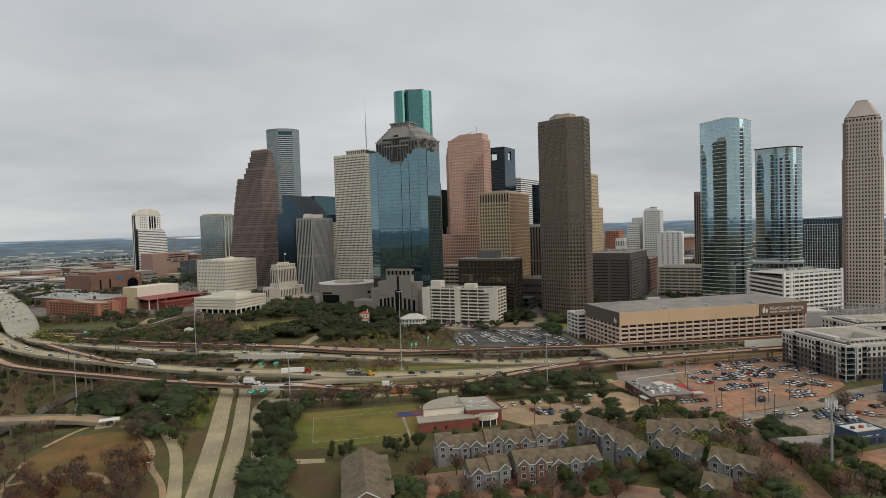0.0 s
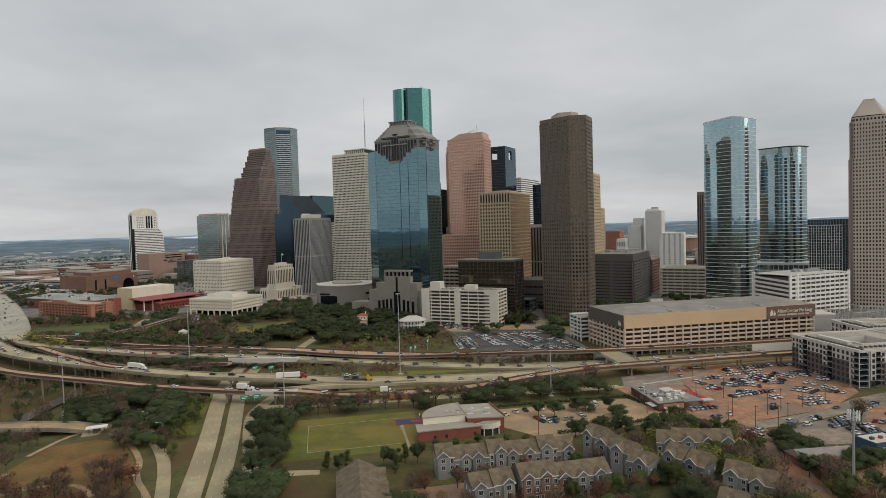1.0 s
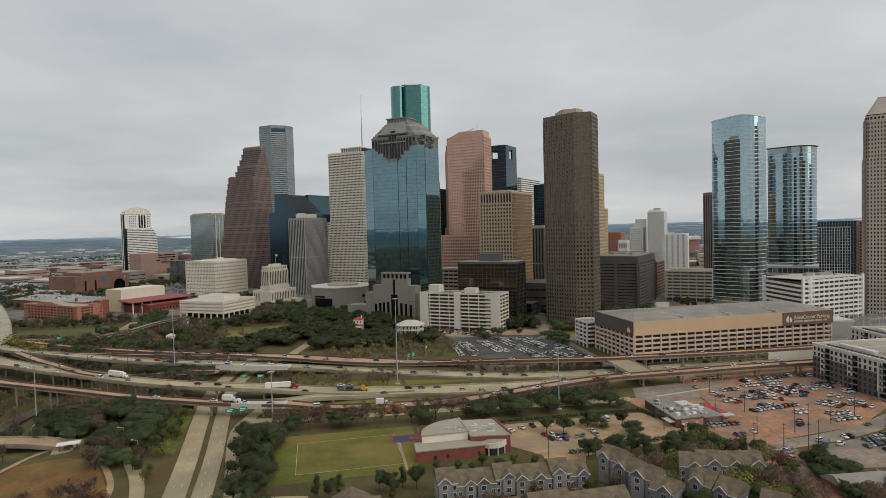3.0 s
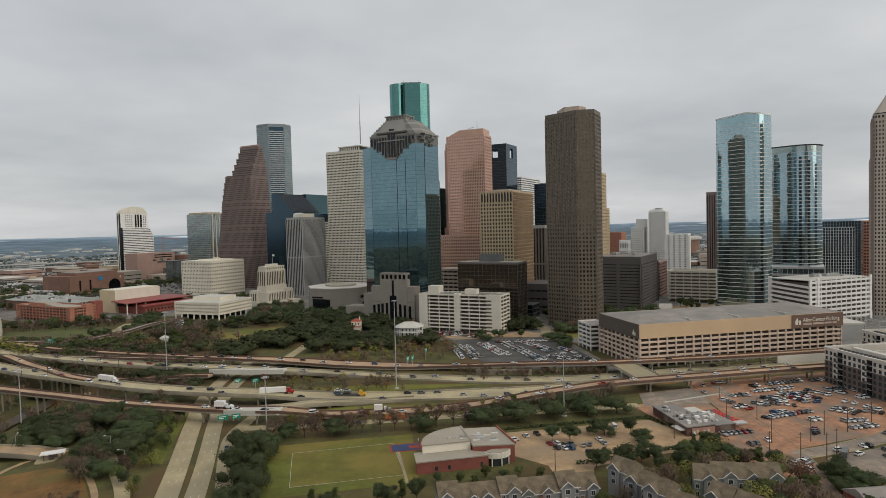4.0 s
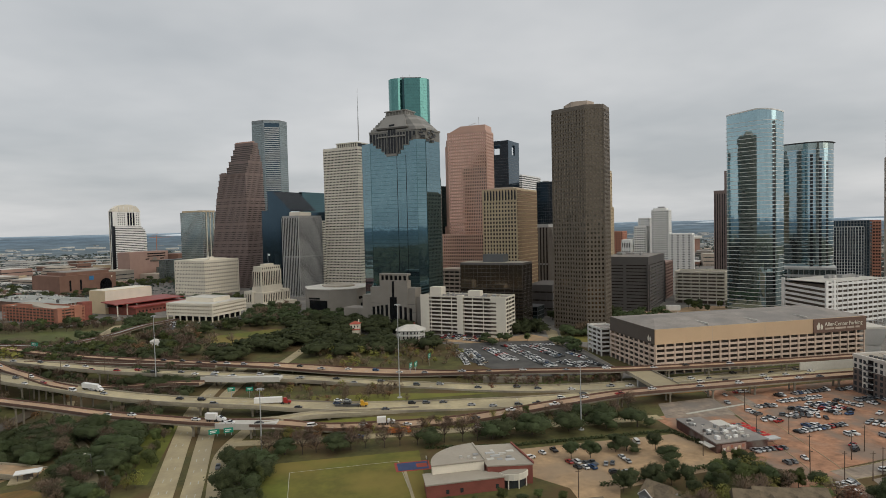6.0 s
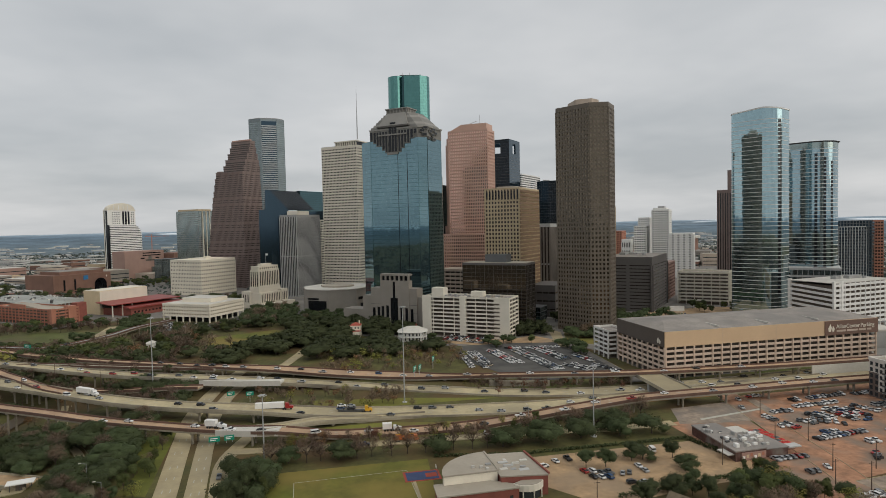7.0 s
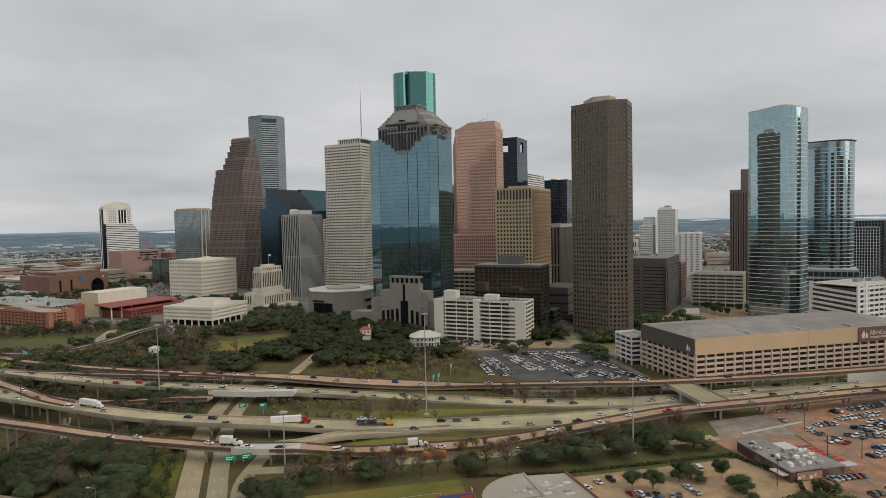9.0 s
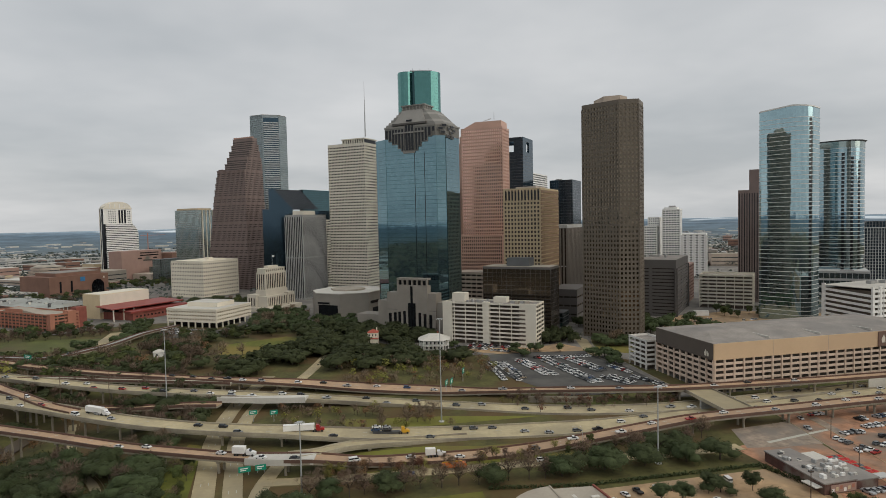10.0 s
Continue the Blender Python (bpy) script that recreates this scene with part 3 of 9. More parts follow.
patch("parkway_verge", [(-62, 334), (-64.5, 395), (-66.5, 428), (-73, 432), (-80, 392), (-71, 360), (-74, 338)], GRASS_G, "green verge beside the parkway", 0.045, "lawn", drape=8)
patch("wedge_lawn", [(0, 397), (12, 396.5), (38, 395.5), (66, 388), (96, 385), (88, 383), (60, 384), (40, 386), (20, 388), (4, 388)], LAWN_D, "green wedge of grass between ramp and carriageway", 0.05, "lawn")
patch("bank_lawn", [(-10, 372), (30, 373.5), (80, 370), (110, 368.5), (110, 364), (40, 369), (-10, 371)], LAWN_D, "grass bank below the ramp", 0.05, "lawn")
patch("cross_path", [(-19.5, 275.6), (-19.5, 269), (-0.7, 266.7), (-0.6, 271.4)], ROADC, "pale concrete drive beside the field", 0.05, "pavement")
patch("dirt_corner", [(273, 270), (288, 276), (296, 262), (272, 248), (259, 248), (263, 260)], LOT, "bare orange dirt corner beside the lot", 0.075, "ground")
patch("construction_lot", [(330, 640), (372, 690), (454, 700), (530, 655), (500, 600), (420, 560), (330, 540)], LOT_T, "bare tan construction lot behind the garage", 0.06, "ground")
patch("grass_island", [(218, 560), (232, 600), (262, 610), (280, 580), (240, 540)], GRASS_G, "small green lawn before the granite tower", 0.07, "lawn")
patch("staff_lot", [(-152, 748), (-163, 812), (-104, 774), (-60, 840), (-58, 800), (-90, 745)], ASPHALT, "dark asphalt lot before the cream block", 0.06, "parking lot")
patch("lot_stripes", [(196, 352), (236, 358), (237, 360), (196, 354)], LINE_P, "faded crosswalk stripe", 0.09, "line marking")
patch("theatre_drive", [(-203, 700), (-190, 706), (-194, 800), (-207, 800)], ROADC, "pale concrete drive below the theatre", 0.08, "pavement")
# bayou water and the bridge over it
wb = bmesh.new()
wy = curve_pts([(-205, 150, -7.0), (-195, 280, -7.0), (-180, 390, -7.0), (-168, 470, -7.0), (-160, 540, -7.0)], 15)
strip(wy, -5, 5, -0.6, 0, wb)
solid("water", wb, WATER, "muddy brown bayou water between bare banks", "water", kind="structure")
viaduct("K", "old concrete street bridge over the bayou", [(-320, 392, 1), (-240, 388, 0.6), (-179, 382, 0), (-140, 375, -0.6), (-112, 366, -2.4)], 11.0, LOT_T, BARRIER, (0,), every=20)

patch("side_yard", [(200, 210), (226, 214), (262, 218), (256, 180), (206, 176)], LOT, "worn reddish yard beside the blue shop", 0.045, "pavement")
patch("service_lane", [(128, 206), (134, 210), (162, 178), (196, 150), (188, 146), (156, 172)], LOT, "reddish dirt lane between the town houses", 0.05, "pavement")
# pitch lines on the field
patch("ball_pitch", [(-5.8, 293.2), (40, 291.4), (39.8, 330.8), (-5.8, 330.8)], GRASS_P, "worn brown-green pitch in the playing field", 0.062, "field")
patch("street_crossing", [(192, 373), (247, 376), (240, 350), (224, 344), (200, 346), (182, 350)], LOT_W, "worn grey street crossing with faded stripes", 0.07, "pavement")
patch("freeway_verge", [(150, 388), (430, 384), (430, 392), (150, 391)], GRASS_B, "brown verge between the carriageways", 0.05, "lawn")
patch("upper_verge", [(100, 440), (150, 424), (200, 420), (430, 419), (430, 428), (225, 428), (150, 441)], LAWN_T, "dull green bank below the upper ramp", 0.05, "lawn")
lines = bmesh.new()
for x0, x1, y0, y1 in ((-6, 40, 330.8, 331.0), (-6, 40, 293, 293.2), (-6.1, -5.9, 293, 331), (39.9, 40.1, 291, 331)):
    bx(lines, x0, x1, y0, y1, 0.03, 0.075)
solid("pitch_lines", lines, LINE_P, "faded white lines of a ball pitch", "line marking", kind="structure")

# street slab over the sunken carriageways
slab = thing("street_overpass", Matrix(), "short concrete street overpass across the freeway", "bridge", kind="structure")
part("deck", prism([(196, 378), (213, 377), (217, 428), (201, 430)], 4.9, 6.0), ROADC, slab)
for a, b in (((196, 378), (201, 430)), ((213, 377), (217, 428))):
    part("barrier", strip([Vector((*a, 6)), Vector((*b, 6))], -0.2, 0.2, -1.2, 0.8), BARRIER, slab)
part("pier_wall", box(198, 215, 404.5, 406, -0.5, 4.9), GREYC, slab)
# retaining walls that carry the ramps down to grade
part_wall = thing("retaining_wall", Matrix(), "concrete retaining wall beside the ramp", "wall", kind="structure")
part("wall", strip([Vector((112, 446.5, 0)), Vector((132, 440, 0)), Vector((148, 435, 0))], -0.3, 0.3, -0.5, 3.8), GIRDER, part_wall)
far_wall = thing("retaining_wall", Matrix(), "concrete retaining wall under the upper ramp", "wall", kind="structure")
part("wall", strip([Vector((318, 409, 0)), Vector((370, 406, 0)), Vector((430, 404, 0))], -0.3, 0.3, -0.5, 6.2), ROOF_W, far_wall)

# ---- towers ----
def plinth(x, y, phi=0.0, z=0.0):
    return pose(x, y, z, 0, 0, phi)


def facade(root, x0, x1, y0, y1, z0, z1, floors, nx, ny, wall, band=0.45, pier=0.4, out=0.35, top=None, piers=True, pier_mat=None, band_mat=None, pier_out=None):
    """Floor bands and piers that stand proud of a glazed core, a piece each on the two open sides."""
    h = (z1 - z0) / floors
    bh = h * band
    th = top if top else bh
    part("parapet", box(x0 - out - 0.05, x1 + out + 0.05, y0 - out - 0.05, y1 + out + 0.05, z1, z1 + th), wall, root)
    po = out + 0.08 if pier_out is None else pier_out
    sx, sy = (x1 - x0) / nx, (y1 - y0) / ny
    if root.matrix_basis.translation.length > 860:
        # far off: bands and piers are one grid
        grid = bmesh.new()
        for k in range(floors):
            bx(grid, x0 - out, x1 + out, y0 - out, y1 + out, z0 + k * h, z0 + k * h + bh)
        part("facade_grid", grid, band_mat or wall, root)["kind"] = "stuff"
        if piers:
            grid = bmesh.new()
            for k in range(nx + 1):
                bx(grid, x0 + (k - pier / 2) * sx, x0 + (k + pier / 2) * sx, y0 - po, y0 + 0.1, z0, z1)
            for k in range(ny + 1):
                bx(grid, x1 - 0.1, x1 + po, y0 + (k - pier / 2) * sy, y0 + (k + pier / 2) * sy, z0, z1)
            part("pier_grid", grid, pier_mat or wall, root)["kind"] = "stuff"
        return
    bm_ = to_mesh(box(x0 - out, x1 + out, y0 - out, y1 + out, 0, bh), "floor_band", band_mat or wall)
    for k in range(floors):
        piece("floor_band", bm_, root, (0, 0, z0 + k * h))
    if piers:
        px_ = to_mesh(box(-sx * pier / 2, sx * pier / 2, -po, 0.1, z0, z1), "pier", pier_mat or wall)
        py_ = to_mesh(box(-0.1, po, -sy * pier / 2, sy * pier / 2, z0, z1), "pier", pier_mat or wall)
        for k in range(nx + 1):
            piece("pier", px_, root, (x0 + k * sx, y0, 0))
        for k in range(ny + 1):
            piece("pier", py_, root, (x1, y0 + k * sy, 0))
        rest = bmesh.new()
        for k in range(nx + 1):
            bx(rest, x0 + (k - pier / 2) * sx, x0 + (k + pier / 2) * sx, y1 - 0.1, y1 + po, z0, z1)
        for k in range(ny + 1):
            bx(rest, x0 - po, x0 + 0.1, y0 + (k - pier / 2) * sy, y0 + (k + pier / 2) * sy, z0, z1)
        part("far_side_piers", rest, pier_mat or wall, root)["kind"] = "stuff"


def roof_kit(root, x0, x1, y0, y1, z, seed, n=5, mat=GREYC):
    """Plant boxes on a flat roof."""
    rng = random.Random(seed)
    for k in range(n):
        a, b = rng.uniform(2, (x1 - x0) * 0.22), rng.uniform(2, (y1 - y0) * 0.22)
        cx, cy = rng.uniform(x0 + a + 1, x1 - a - 1), rng.uniform(y0 + b + 1, y1 - b - 1)
        part("rooftop_plant", box(cx - a / 2, cx + a / 2, cy - b / 2, cy + b / 2, z, z + rng.uniform(1.5, 3.5)), mat, root)


def block(name, label, C, phi, w, d, H, floors, nx, ny, wall, core, band=0.45, pier=0.4, out=0.35, top=None, roof=ROOF_G, plant=0, seed=1, z0=0.0, inset=0.0, piers=True, **kw):
    """Rectangular building: near corner C, w to the left, d to the right."""
    root = thing(name, plinth(C[0], C[1], phi), label, "building")
    part("glazing", box(-w + inset, -inset, inset, d - inset, -0.5, H), core, root)
    facade(root, -w, 0, 0, d, z0, H - (top or 0), floors, nx, ny, wall, band, pier, out, top, piers, **kw)
    part("roof", box(-w + 0.2, -0.2, 0.2, d - 0.2, H, H + 0.3), roof, root)
    if plant:
        roof_kit(root, -w, 0, 0, d, H + 0.3, seed, plant)
    return root


DUSK = matte("dusky_brown_stone", (0.105, 0.097, 0.092), 0.7, 0.1, 0.06, 1.2)
# slim white tower with a rounded crown
def yz_prism(pts, x0, x1, bm=None):
    """Solid with an outline in the y-z plane, drawn out along x."""
    bm = bm or bmesh.new()
    a = [bm.verts.new((x0, y, z)) for y, z in pts]
    b = [bm.verts.new((x1, y, z)) for y, z in pts]
    n = len(pts)
    for i in range(n):
        bm.faces.new((a[i], b[i], b[(i + 1) % n], a[(i + 1) % n]))
    bm.faces.new(b); bm.faces.new(a[::-1])
    bmesh.ops.recalc_face_normals(bm, faces=bm.faces)
    return bm


t1 = thing("white_tower", plinth(-423, 1574, -40), "slim white banded office tower with a barrel-domed crown", "skyscraper")
SHOULDER = ((0, 81), (96, 81), (104, 78.5), (111, 74), (117, 67))
part("glazing", yz_prism([(4, -0.5), (81, -0.5), (81, 96), (78.5, 104), (74, 111), (67, 116.6), (4, 116.6)], -14, 0), G_BLACK, t1)
fb_ = bmesh.new()
for k in range(29):
    z = k * 4.0
    y1 = next(b[1] + (a[1] - b[1]) * (b[0] - z - 2.6) / (b[0] - a[0]) for a, b in zip(SHOULDER, SHOULDER[1:]) if z + 2.6 <= b[0])
    bx(fb_, -5, 0.6, 3.4, y1 + 0.6, z, z + 2.6)
part("floor_band", fb_, PAINT_W, t1)["kind"] = "stuff"
part("shoulder_cap", box(-13, 0.8, 3.4, 67.8, 115.4, 117.6), PAINT_W, t1)
part("upper_shaft", box(-14, -1.5, -1, 68, 117, 150), PAINT_W, t1)
for y in (35, 41.5, 48.5):
    part("dark_strip", box(-2, -1.1, y, y + 4.4, 118, 148), G_BLACK, t1)
slit = to_mesh(box(-0.5, 0.3, 0, 2.2, 0, 1.8), "window", G_WIN)
for k in range(7):
    for y in (11, 16, 21, 26, 57, 61.5):
        piece("window", slit, t1, (-1.5, y, 119.5 + k * 4.1))
part("cornice", box(-14.8, -0.7, -1.8, 68.8, 150, 151.6), IVORY, t1)
part("crown_dome", yz_prism([(0, 151.6), (67, 151.6), (66, 155), (63.5, 158.5), (59, 162), (51, 164.6), (43, 166), (35, 166.6), (27, 166), (19, 164.6), (11, 162), (5, 158.5), (1, 155)], -14, -1.5), IVORY, t1)
for y in (14, 25.5, 37, 48.5):
    part("crown_rib", box(-1.8, -0.8, y, y + 1.6, 151.6, 161.5), PAINT_W, t1)
part("edge_pier", box(-10, -8, -1.6, 5, 0, 150), PAINT_W, t1)
part("corner_strip", box(-14.4, -2, -1.2, 4, 0, 149), G_BLACK, t1)
part("edge_pier", box(-15, -13, -1.6, 5, 0, 150), IVORY, t1)

gl = block("glass_block", "grey glass office block with a cream corner", (-197, 1336), -40, 61, 36, 138, 34, 20, 10, GREYC, G_GREY, 0.18, 0.1, 0.2, roof=TAN)
part("cream_frame", box(-0.3, 0.9, 10, 36, 20, 128), G_GREY, gl)
for k in range(4):
    part("cream_pier", box(-0.3, 1.6, 9 + k * 8.6, 11 + k * 8.6, 0, 138), CREAM, gl)
part("roof_cap", box(-58, -2, 2, 34, 138.3, 142), TAN, gl)

# stepped red-brown granite tower
gb = thing("stepped_tower", plinth(-98, 1176, -40), "red-brown granite tower with stepped gables", "skyscraper")
PROFILE = ((-0.5, -90), (60, -87), (155, -72), (199, -62), (204, -47), (254, -44))
TIERS = 19


def gable_x(z):
    for (z0, x0), (z1, x1) in zip(PROFILE, PROFILE[1:]):
        if z <= z1:
            return x0 + (x1 - x0) * max(0, z - z0) / (z1 - z0)
    return PROFILE[-1][1]


top_z = []
for k in range(TIERS):
    zlo = -0.5 if k == 0 else 60 + (k - 1) * 10.8
    zhi = 60 + k * 10.8
    xl = gable_x(zhi - 5)
    y0 = 21 * smooth(196, 262, zhi)
    yr = 47 - 5 * smooth(100, 200, zhi) - 11 * smooth(205, 262, zhi)
    part("tier", box(xl, 0, y0, yr, zlo, zhi), GRAN_BR, gb)
    part("tier_coping", box(xl - 0.4, 0.4, y0 - 0.4, yr + 0.4, zhi - 0.5, zhi + 0.6), GRAN_BR, gb)
    top_z.append((zhi, xl, y0, yr))
    nb = int((zhi - max(0, zlo)) / 3.6)
    wm = to_mesh(box(xl - 0.05, 0.14, y0 - 0.14, yr + 0.05, 0, 1.7), "window_band", G_BRONZE)
    for j in range(nb):
        piece("window_band", wm, gb, (0, 0, max(0, zlo) + 0.9 + j * 3.6))
pm = to_mesh(box(-0.55, 0.55, -0.4, 0.3, 0, 1), "pier", GRAN_BR)
for k in range(31):
    x = -86 + k * 2.85
    hs = [t[0] for t in top_z if t[1] <= x and t[2] < 0.3]
    o = piece("pier", pm, gb, (x, 0, 0)); o.scale = (1, 1, max(hs) if hs else 60)
for k in range(14):
    y = 1.5 + k * 2.9
    hs = [t[0] for t in top_z if t[2] <= y <= t[3]]
    o = piece("pier", pm, gb, (0, y, 0), math.pi / 2); o.scale = (1, 1, max(hs) if hs else 60)
for k in range(10):
    part("finial", box(-43 + k * 4.4, -41.6 + k * 4.4, 21, 26, top_z[-1][0], top_z[-1][0] + 3.2), ROSE_S, gb)
for k in range(4):
    part("finial", box(-60 + k * 2.7, -58.8 + k * 2.7, 0.5, 6, 190, 203), GRAN_BR, gb)

# tall grey five-sided tower
ch = thing("grey_tower", plinth(-62, 1298, -40), "tall pale grey granite tower with a glazed chamfered face", "skyscraper")
cp = [(-33.3, -11.9), (-5.1, -10.3), (15.4, 11.6), (15.5, 31), (-5, 50), (-45, 10)]
part("shaft", prism(cp, -0.5, 311), GRAN_GY, ch)
def ring_out(pts, o):
    """Outline moved outwards by o."""
    n = len(pts); res = []
    for i in range(n):
        a, b, c = Vector(pts[i - 1]), Vector(pts[i]), Vector(pts[(i + 1) % n])
        d1, d2 = (b - a).normalized(), (c - b).normalized()
        n1, n2 = Vector((d1.y, -d1.x)), Vector((d2.y, -d2.x))
        m = (n1 + n2); m = m / max(0.3, m.dot(n1))
        res.append(tuple(b + m * o))
    return res
gm = bmesh.new()
for k in range(75):
    prism(ring_out(cp, 0.12), 6 + k * 4.0, 7.7 + k * 4.0, gm)
part("window_band", gm, G_GREY, ch)["kind"] = "stuff"
d_ = (Vector(cp[2]) - Vector(cp[1])).normalized(); n_ = Vector((d_.y, -d_.x))
def face_strip(z0, z1, out, trim=1.2, bm=None):
    a, b = Vector(cp[1]) + d_ * trim, Vector(cp[2]) - d_ * trim
    return prism([tuple(a - n_ * 0.3), tuple(a + n_ * out), tuple(b + n_ * out), tuple(b - n_ * 0.3)], z0, z1, bm)
part("face_glazing", face_strip(4, 306, 0.3), G_NAVY, ch)
cm_ = bmesh.new()
for k in range(73):
    face_strip(8 + k * 4.0, 9.9 + k * 4.0, 0.7, 1.4, cm_)
part("white_band", cm_, PALEC, ch)["kind"] = "stuff"
part("roof", prism(ring_out(cp, -1.0), 311, 312), ROOF_G, ch)
for i in (0, 2):
    a, b = Vector(cp[i]), Vector(cp[i + 1])
    d = (b - a); n = max(2, int(d.length / 2.6)); d = d / n
    rib = to_mesh(box(-0.45, 0.45, -0.35, 0.3, 0, 311), "rib", GRAN_GY)
    for k in range(n + 1):
        q = a + d * k
        piece("rib", rib, ch, (q.x, q.y, 0), math.atan2(d.y, d.x))

# black trapezoid twin with slanted roof
pz = thing("black_slant_tower", plinth(-50, 1098, 3), "dark glass tower with a steep slanted roof", "skyscraper")
part("shaft", prism([(-18, 4), (0, 0), (28, 0), (28, 60), (0, 60), (-18, 40)], -0.5, 132), G_NAVY, pz)
part("low_shaft", box(28, 90, 0, 60, -0.5, 128), G_NAVY, pz)
wb_ = bmesh.new()
va = [wb_.verts.new(p) for p in ((-8, 2, 132), (0, 0, 132), (28, 0, 132), (71, 40, 132), (43, 40, 163), (0, 0, 163), (-8, 2, 163), (-8, 40, 163), (-8, 40, 132), (71, 60, 132), (43, 60, 163))]
for f in ((0, 1, 5, 6), (1, 2, 5), (0, 6, 7, 8), (6, 5, 4, 10, 7), (4, 3, 9, 10), (7, 10, 9, 8)):
    wb_.faces.new([va[i] for i in f])
bmesh.ops.recalc_face_normals(wb_, faces=wb_.faces)
part("upper_shaft", wb_, G_NAVY, pz)
sb = bmesh.new()
va = [sb.verts.new(p) for p in ((0, 0, 163), (28, 0, 132), (71, 40, 132), (43, 40, 163))]
sb.faces.new(va)
bmesh.ops.solidify(sb, geom=sb.faces[:], thickness=0.6)
bmesh.ops.recalc_face_normals(sb, faces=sb.faces)
part("slanted_roof", sb, glass("glass_slant_roof", (0.125, 0.135, 0.145), metal=0.75, rough=0.18), pz, "dark grey slanted roof")

st = block("ribbed_tower", "grey office tower with pale vertical ribs", (-9, 1000), -40, 31.4, 53, 121, 2, 10, 24, GREYC, G_BLACK, 0.03, 0.3, 0.2, top=3, pier_mat=PALEC, pier_out=0.9)
part("penthouse", box(-24, -4, 8, 34, 121.3, 127), IVORY, st)
block("teal_glass_block", "low teal glass block behind the towers", (-4, 1250), -40, 8, 100, 170, 42, 10, 30, G_BLUE_D, glass("glass_deep_teal", (0.075, 0.135, 0.15), metal=0.85, rough=0.08), 0.1, 0.05, 0.1, roof=G_TEAL, piers=False)
sh = block("white_banded_tower", "white travertine tower with close window bands", (80, 985), -40, 63.5, 44, 222, 52, 24, 16, IVORY, G_BLACK, 0.56, 0.24, 0.4, top=4)
part("crown_core", box(-40, -4, 6, 36, 222.3, 228), G_BLACK, sh)
for k in range(10):
    part("crown_post", box(-42 + k * 4, -40 + k * 4, 5, 7, 222.3, 228), IVORY, sh)
part("crown_cap", box(-43, -3, 4, 38, 228, 229.5), IVORY, sh)
an = bmesh.new(); rod(an, (-6, 12, 232), (-6, 12, 268), 0.9, 0.7); rod(an, (-6, 12, 268), (-6, 12, 310), 0.5, 0.15)
part("antenna_mast", an, STEEL, sh)
block("small_banded_block", "white banded block behind the ribbed tower", (28, 1080), -40, 20, 40, 112, 28, 6, 12, IVORY, G_BLACK, 0.5, 0.2)

# blue glass tower with a granite temple crown
he = thing("blue_glass_tower", plinth(116, 690, -40), "blue reflective glass tower with a stepped granite crown", "skyscraper")
hp = [(-73.5, 8), (-57, 0), (0, 0), (7, 7), (7, 38), (-73.5, 38)]
part("glazing", prism(hp, -0.5, 191), G_BLUE, he)
mull = to_mesh(prism(ring_out(hp, 0.03), 0, 0.5), "spandrel", G_BLUE_D)
for k in range(43):
    piece("spandrel", mull, he, (0, 0, 10 + k * 4.1))
for x in (-24, -13):
    part("seam", box(x - 0.25, x + 0.25, -0.15, 0.1, 0, 176), G_BLACK, he)
for x, y, a in ((-57, 0, 0), (0, 0, 22), (7, 7, 68)):
    m_ = part("corner_mullion", box(-0.3, 0.3, -0.12, 0.3, 0, 190), G_BLUE_D, he)
    m_.location, m_.rotation_euler = (x, y, 0), (0, 0, radians(a))
CROWN = matte("crown_granite", (0.17, 0.165, 0.15), 0.6, 0.12, 0.06, 1.5)
CROWN_L = matte("pale_crown_granite", (0.25, 0.24, 0.22), 0.6, 0.1, 0.06, 1.5)
STEP = matte("dark_step_granite", (0.10, 0.093, 0.085), 0.5, 0.15, 0.1, 1.5)
# granite body under the crown, then tiers that step on the left and slope on the other sides
part("crown_base", prism([(-57, -0.3), (0, -0.3), (7.3, 7), (7.3, 37.6), (-57, 37.6)], 191, 202), CROWN, he)
part("crown_cornice", prism([(-57.5, -1.1), (0.3, -1.1), (8.1, 6.7), (8.1, 38.2), (-57.5, 38.2)], 201, 202.6), CROWN_L, he)
NT = 6
for k in range(NT):
    z0, z1, g0, g1 = 202.6 + 2.6 * k, 202.6 + 2.6 * (k + 1), k / NT, (k + 1) / NT
    xl = -56.4 + 2.3 * k
    plan = lambda g: [(xl, 0.2 + 8 * g), (-0.5 - 15 * g, 0.2 + 8 * g), (6.6 - 15 * g, 7.2 + 6 * g), (6.6 - 15 * g, 37 - 8 * g), (xl, 37 - 8 * g)]
    part("crown_step", prism(plan(g0), z0, z1, top=plan(g1)), CROWN_L if k in (1, 4) else CROWN, he)
# pale sloping gable over the temple front
part("crown_gable", prism([(-47, -0.6), (-11, -0.6), (-14, 12), (-44, 12)], 205.5, 219.5, top=[(-41, 8.5), (-19, 8.5), (-20, 14), (-40, 14)]), CROWN_L, he)
part("gable_ledge", box(-48, -10, -1.4, 2, 203.8, 205.5), STEP, he)
part("gable_window", box(-32.5, -26.5, -0.2, 3, 207, 208.6), G_BLACK, he)
part("crown_block", box(-42, -17, 9, 27, 217, 223.4), CROWN, he)
for z, o in ((218.6, 0.5), (223.4, 1.0)):
    part("block_cornice", box(-42 - o, -17 + o, 9 - o, 27 + o, z, z + 1.1), CROWN_L, he)
for k in range(7):
    part("crown_post", box(-41.6 + k * 3.9, -40.4 + k * 3.9, 8.5, 9.2, 219.7, 223.4), CROWN_L, he)
for k in range(4):
    part("crown_post", box(-17.2, -16.5, 10 + k * 5, 11.2 + k * 5, 219.7, 223.4), CROWN_L, he)
